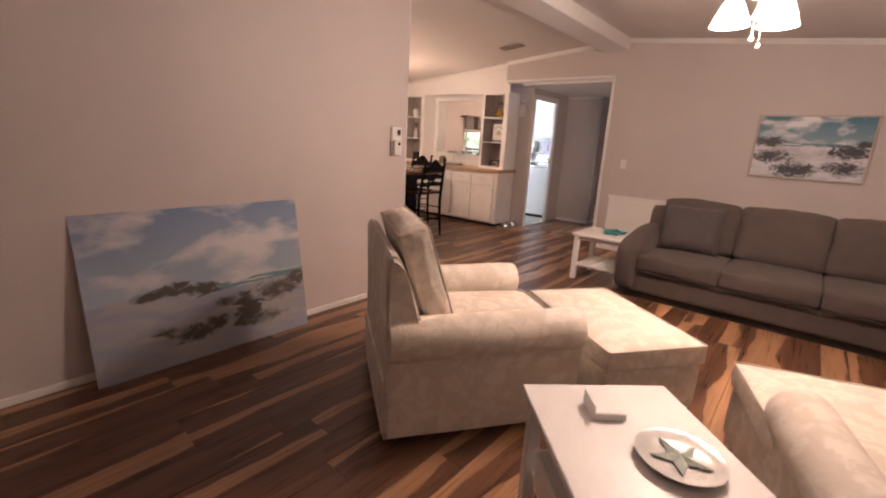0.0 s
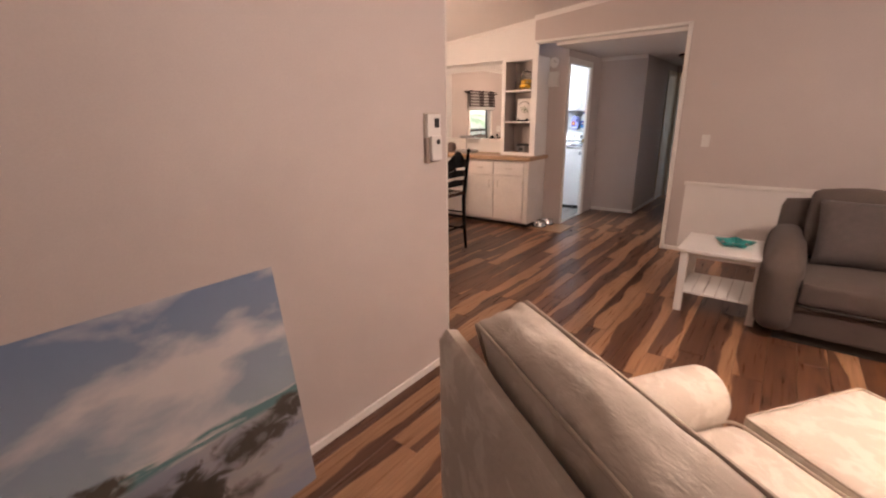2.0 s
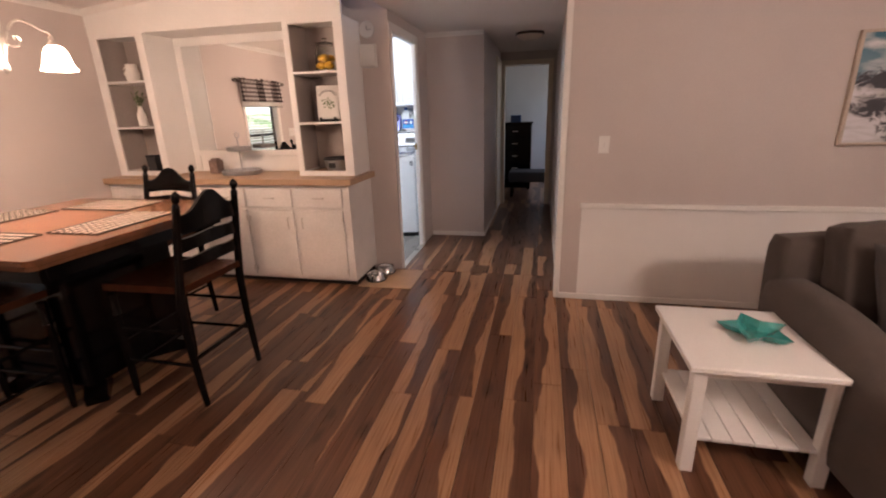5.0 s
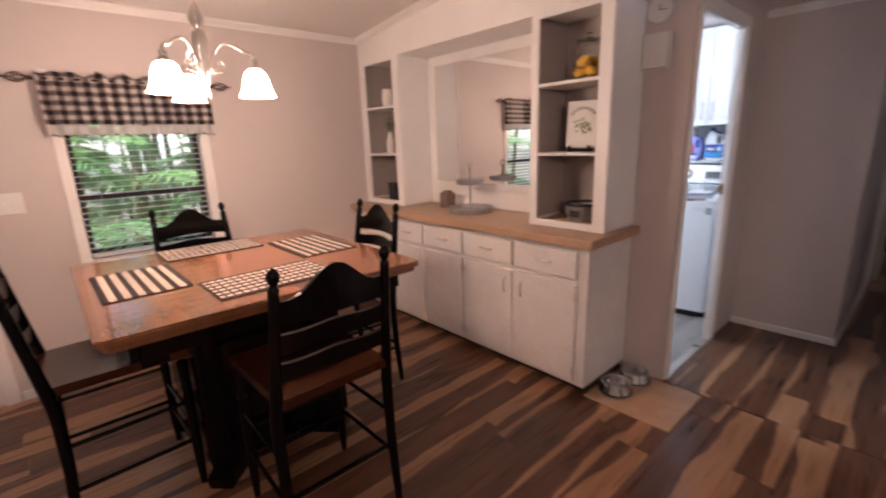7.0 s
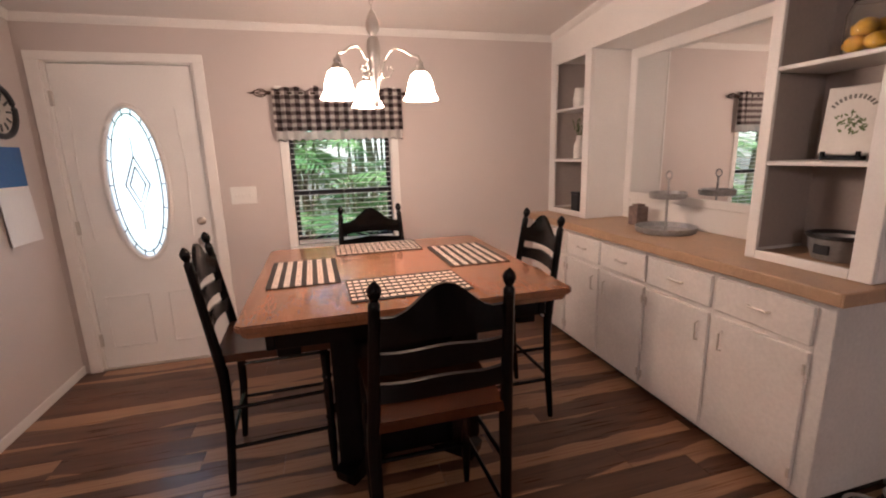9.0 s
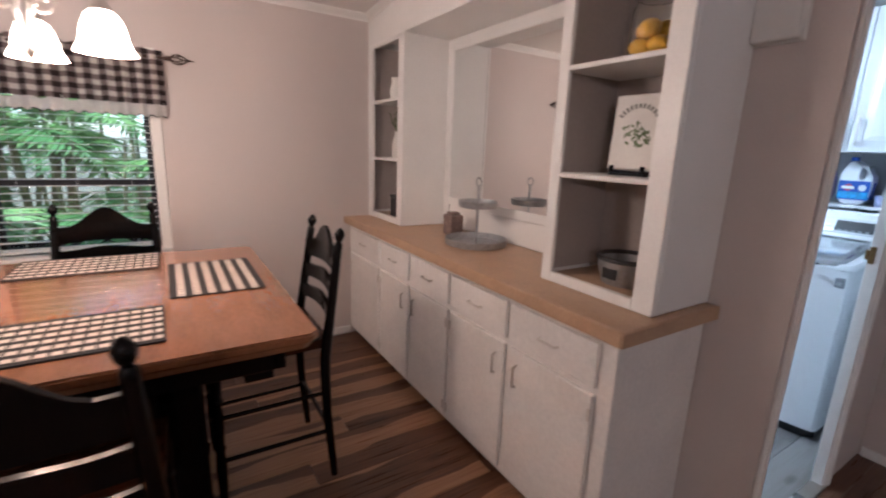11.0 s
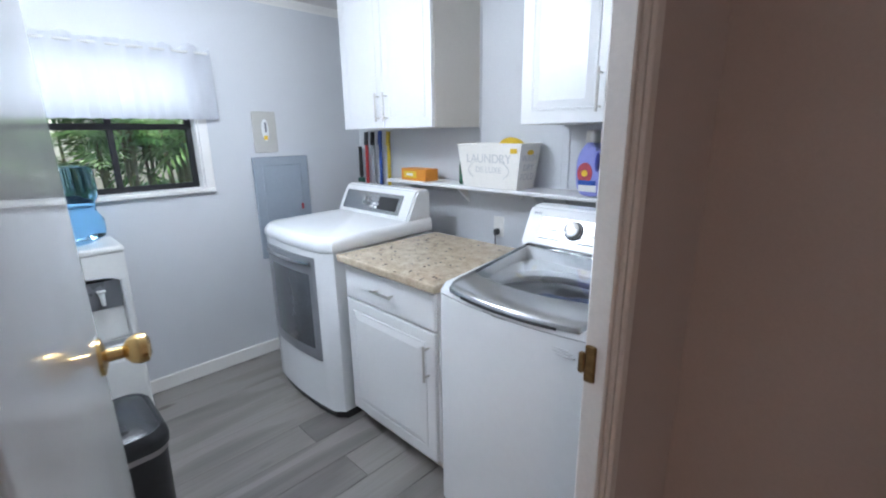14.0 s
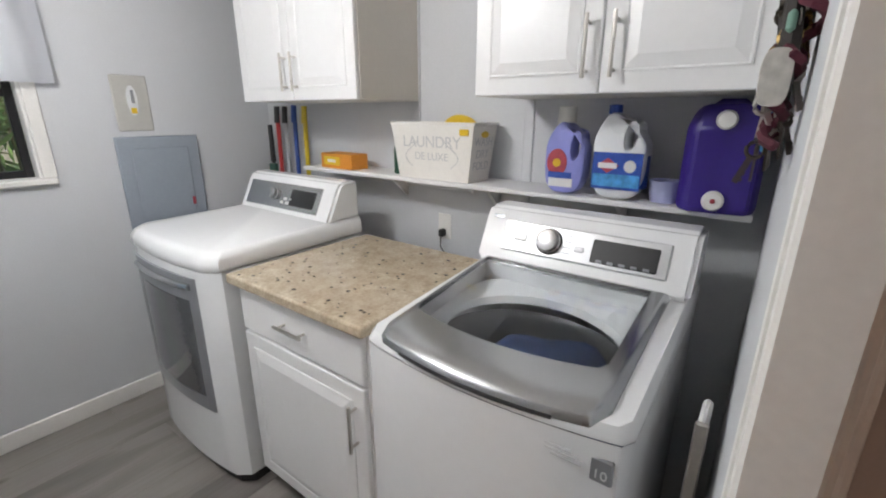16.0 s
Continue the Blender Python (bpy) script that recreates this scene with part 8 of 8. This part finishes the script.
STRAP = material("dark_leather_strap", (0.022, 0.016, 0.014), 0.6, vary=0.3)
for k in range(5):
    bm = bmesh.new()
    y = -0.05 + 0.026 * k
    tube(bm, [(-0.012, y, 0.06), (-0.03 - 0.006 * (k % 2), y + 0.008, 0.0), (-0.026, y - 0.006, -0.06 - 0.012 * (k % 3)), (-0.02, y + 0.004, -0.11 - 0.018 * (k % 2))], [0.008, 0.011, 0.012, 0.006], 7)
    part("strap", bm, STRAP, kh, "dark leather strap", smooth=True)
ls = thing("ironing_board", pose(-3.632, 7.70, 0), "folded white-edged board standing beside the washer", "ironing board")
bm = bmesh.new()
vs = box(bm, -0.010, 0.008, -0.06, 0.06, 0, 0.88, 0.006)
part("board", bm, COOLERW, ls)
bpart("hinge_bar", (-0.012, 0.01, -0.07, -0.058, 0.2, 0.90), NICKEL, ls)

# laundry ceiling fixture
lf = thing("laundry_ceiling_light", pose(*LAUNDRY_LAMP, 2.25), "square white ceiling light in the laundry", "ceiling light")
bpart("frame", (-0.19, 0.19, -0.19, 0.19, -0.05, 0.0), PLASTIC, lf)
bpart("diffuser", (-0.17, 0.17, -0.17, 0.17, -0.07, -0.05), glow("laundry_diffuser", (0.92, 0.96, 1.0), 2.0), lf)

# ---- hall and bedroom ----
hl = thing("hall_ceiling_light", pose(-2.50, 7.95, 2.17), "unlit bronze-rimmed dome ceiling light", "ceiling light")
bm = bmesh.new()
lathe(bm, [(0.04, -0.075), (0.10, -0.06), (0.135, -0.03), (0.14, -0.022)], 28)
part("dome", bm, material("amber_dome_glass", (0.50, 0.42, 0.34), 0.4), hl, smooth=True)
bm = bmesh.new()
lathe(bm, [(0.14, -0.025), (0.155, -0.02), (0.15, 0.0)], 28)
part("rim", bm, BRONZE, hl, smooth=True)
ds = thing("bedroom_dresser", pose(-2.80, 11.0, 0), "tall dark wooden chest of drawers", "dresser")
bpart("body", (-0.28, 0.28, -0.22, 0.22, 0.03, 1.15), BLACKWOOD, ds, bevel=0.006)
bpart("top", (-0.30, 0.30, -0.24, 0.24, 1.15, 1.18), BLACKWOOD, ds)
for k in range(5):
    dd = bpart("drawer", (-0.26, 0.26, -0.232, -0.22, 0.08 + 0.213 * k, 0.275 + 0.213 * k), BLACKWOOD, ds)
    bpart("pull", (-0.05, 0.05, -0.25, -0.232, 0.17 + 0.213 * k, 0.182 + 0.213 * k), NICKEL, dd)
for x in (-0.25, 0.25):
    for y in (-0.19, 0.19):
        bpart("foot", (x - 0.025, x + 0.025, y - 0.025, y + 0.025, 0, 0.03), BLACKWOOD, ds)
bb = thing("blue_box", pose(-2.80, 10.95, 1.18), "small blue box on the chest of drawers", "box")
bpart("carton", (-0.09, 0.09, -0.07, 0.07, 0, 0.12), material("blue_box_paint", (0.06, 0.12, 0.28), 0.5, vary=0.3), bb)
bed = thing("low_bench", pose(-2.50, 10.2, 0), "low dark upholstered bench", "bench")
bpart("seat", (-0.35, 0.35, -0.22, 0.22, 0.25, 0.42), material("dark_grey_cloth", (0.06, 0.065, 0.075), 0.85), bed, bevel=0.03, segments=2)
for x in (-0.3, 0.3):
    for y in (-0.17, 0.17):
        bpart("leg", (x - 0.02, x + 0.02, y - 0.02, y + 0.02, 0, 0.25), BLACKWOOD, bed)

# ---- outdoors, seen through the west windows ----
tagged(bpart("ground", (-60, 60, -60, 60, -0.62, -0.5), material("leaf_litter_soil", (0.085, 0.08, 0.045), 0.9, vary=0.5, scale=1.5, grain=12)), "brown soil with leaf litter around the house", "ground", kind="structure")
PALM = material("palm_leaf", (0.08, 0.18, 0.06), 0.45, vary=0.5, scale=3, grain=20)
PALE_PALM = material("pale_palm_leaf", (0.17, 0.30, 0.10), 0.45, vary=0.5, scale=3, grain=20)
STEM = material("palm_stem", (0.20, 0.19, 0.10), 0.6, vary=0.4, scale=6)


def lets_light_through(m, colour, share):
    """Adds the light that a thin leaf passes on from its far side."""
    nt = m.node_tree
    t, mix = nt.nodes.new("ShaderNodeBsdfTranslucent"), nt.nodes.new("ShaderNodeMixShader")
    t.inputs["Color"].default_value = (*colour, 1)
    mix.inputs["Fac"].default_value = share
    nt.links.new(nt.nodes["Principled BSDF"].outputs[0], mix.inputs[1]), nt.links.new(t.outputs[0], mix.inputs[2])
    nt.links.new(mix.outputs[0], nt.nodes["Material Output"].inputs["Surface"])


lets_light_through(PALM, (0.16, 0.33, 0.10), 0.4)
lets_light_through(PALE_PALM, (0.28, 0.46, 0.18), 0.45)
rnd = random.Random(21)


def frond(bm, root, yaw, length, rise, droop):
    """An arching midrib with narrow leaflets on both sides."""
    c, s = math.cos(yaw), math.sin(yaw)
    mid = []
    for k in range(13):
        t = k / 12
        mid.append(Vector((root[0] + c * length * t * 0.8, root[1] + s * length * t * 0.8, root[2] + rise * t - droop * t * t)))
    for k in range(1, 13):
        d = (mid[k] - mid[k - 1]).normalized()
        side = d.cross(Vector((0, 0, 1))).normalized()
        for j in (0.0, 0.5):
            p = mid[k - 1].lerp(mid[k], j)
            for sg in (-1, 1):
                L = length * 0.34 * math.sin(math.pi * min(1, (k + j) / 13 + 0.12)) * rnd.uniform(0.8, 1.1)
                tip = p + (side * sg * 0.8 + d * 0.55) * L - Vector((0, 0, 0.25 * L * rnd.uniform(0.3, 1.4)))
                w = d * 0.018
                vs = [bm.verts.new(q) for q in (p - w * 0.4, p.lerp(tip, 0.45) - w + Vector((0, 0, 0.01)), tip, p.lerp(tip, 0.45) + w)]
                bm.faces.new(vs)
    return mid


def palm_clump(m, label, height, seed):
    rnd.seed(seed)
    t = thing("palm_clump", m, label, "palm", "palms outside")
    bm, bs = bmesh.new(), bmesh.new()
    bm2 = bmesh.new()
    for k in range(7):
        x, y = rnd.uniform(-0.5, 0.5), rnd.uniform(-0.6, 0.6)
        h = height * rnd.uniform(0.25, 0.95)
        lean = (rnd.uniform(-0.2, 0.2), rnd.uniform(-0.2, 0.2))
        tube(bs, [(x, y, 0), (x + lean[0] * 0.4, y + lean[1] * 0.4, h * 0.5), (x + lean[0], y + lean[1], h)], [0.04, 0.032, 0.025], 8)
        for j in range(7):
            frond(bm if j % 2 else bm2, (x + lean[0], y + lean[1], h), rnd.uniform(0, 6.28), rnd.uniform(0.9, 1.5), rnd.uniform(0.2, 0.9), rnd.uniform(0.5, 1.1))
    for k in range(9):
        x, y, h = rnd.uniform(-0.6, 0.6), rnd.uniform(-0.8, 0.8), height * rnd.uniform(0.7, 1.15)
        dx, dy = rnd.uniform(-0.12, 0.12), rnd.uniform(-0.18, 0.18)
        tube(bs, [(x, y, 0), (x + dx * 0.4, y + dy * 0.4, h * 0.5), (x + dx, y + dy, h)], [0.026, 0.02, 0.012], 7)
        for j in range(3):
            frond(bm2, (x + dx, y + dy, h * rnd.uniform(0.85, 1.0)), rnd.uniform(0, 6.28), rnd.uniform(0.7, 1.2), rnd.uniform(0.4, 0.9), rnd.uniform(0.4, 0.9))
    part("trunk", bs, STEM, t, smooth=True)
    part("frond", bm, PALM, t)
    part("frond", bm2, PALE_PALM, t)
    return t


for k, (x, y, h) in enumerate(((-8.0, 4.0, 2.6), (-8.2, 5.4, 3.0), (-8.1, 6.9, 2.7), (-7.9, 8.0, 2.2), (-9.6, 3.0, 3.4), (-9.8, 4.8, 3.6), (-9.6, 6.4, 3.4), (-9.9, 8.4, 3.6), (-8.6, 2.4, 2.4), (-11.5, 5.6, 4.2))):
    palm_clump(pose(x, y, -0.5, 0, 0, 40 * k), "dense green palm clump outside the window", h, 100 + k)
fence = thing("porch_rail", pose(-7.0, 4.4, -0.5), "dark wooden porch rail outside the window", "railing")
bpart("top_rail", (-0.04, 0.04, -1.6, 1.6, 1.13, 1.19), BLACKWOOD, fence)
bpart("bottom_rail", (-0.03, 0.03, -1.6, 1.6, 0.25, 0.30), BLACKWOOD, fence)
for k in range(21):
    bpart("baluster", (-0.015, 0.015, -1.55 + 0.155 * k - 0.015, -1.55 + 0.155 * k + 0.015, 0.30, 1.13), BLACKWOOD, fence)
for y in (-1.6, 1.6):
    bpart("post", (-0.045, 0.045, y - 0.045, y + 0.045, 0, 1.25), BLACKWOOD, fence)

# ---- floor boards ----
def boards(floor_, areas, mat, width, length, near, seed):
    """Boards along y over areas (x0, x1, y0, y1); those of the stretch `near` are parts, the rest one mesh."""
    rr = random.Random(seed)
    meshes, rest, count = {}, bmesh.new(), 0
    gap = 0.0007
    for x0, x1, y0, y1 in areas:
        for c in range(int(math.floor((x0 - WEST) / width + 1e-6)), int(math.ceil((x1 - WEST) / width - 1e-6))):
            a, b = max(x0, WEST + c * width), min(x1, WEST + (c + 1) * width)
            y = y0 - rr.uniform(0, length)
            while y < y1:
                p, q = max(y0, y), min(y1, y + length)
                y += length
                if q - p < 0.02:
                    continue
                cx, cy = (a + b) / 2, (p + q) / 2
                if count < 300 and near[0] < cx < near[1] and near[2] < cy < near[3]:
                    key = (round(b - a, 3), round(q - p, 2))
                    if key not in meshes:
                        bm = bmesh.new()
                        w, l = (b - a) / 2 - gap, (q - p) / 2 - gap
                        vs = [bm.verts.new(v) for v in ((-w, -l, -0.008), (w, -l, -0.008), (w, l, -0.008), (-w, l, -0.008), (-w, -l, -0.0012), (w, -l, -0.0012), (w, l, -0.0012), (-w, l, -0.0012),
                              (-w + 0.0012, -l + 0.0012, 0), (w - 0.0012, -l + 0.0012, 0), (w - 0.0012, l - 0.0012, 0), (-w + 0.0012, l - 0.0012, 0))]
                        for s in (0, 4):
                            for k in range(4):
                                j = (k + 1) % 4
                                bm.faces.new((vs[s + k], vs[s + j], vs[s + 4 + j], vs[s + 4 + k]))
                        bm.faces.new(vs[8:12])
                        me = bpy.data.meshes.new("plank")
                        bm.to_mesh(me)
                        bm.free()
                        me.materials.append(mat)
                        meshes[key] = me
                    ob = new("plank", meshes[key])
                    ob.location = (cx, cy, 0)
                    ob.parent = floor_
                    count += 1
                else:
                    box(rest, a + gap, b - gap, p + gap, q - gap, -0.008, 0)
    if len(rest.verts):
        ob = part("planks", rest, mat, floor_)
        ob["kind"] = "stuff"
    else:
        rest.free()


FLOOR = bpy.data.objects["floor"]
boards(FLOOR, [(WEST, EAST, SOUTH, 6.36), (-3.575, -2.0, 6.36, 9.5), (-4.2, -0.9, 9.5, 12.4)], FLOORWOOD, BOARD_W, 1.29, (-5.2, 0.6, 0.0, 6.6), 5)
lfloor = tagged(bpart("floor_laundry", (WEST, -3.585, 6.40, 8.42, -0.0085, -0.0078), UNDERLAY, bevel=0), "grey laminate laundry floor", "floor", kind="structure")
boards(lfloor, [(WEST, -3.585, 6.40, 8.42)], GREYWOOD, 0.18, 1.22, (-7, 0, 6, 9), 8)
strip("threshold", (-3.60, -3.545, LDOOR_Y[0], LDOOR_Y[1], 0.0005, 0.006), "grey doorway threshold strip", NICKEL)
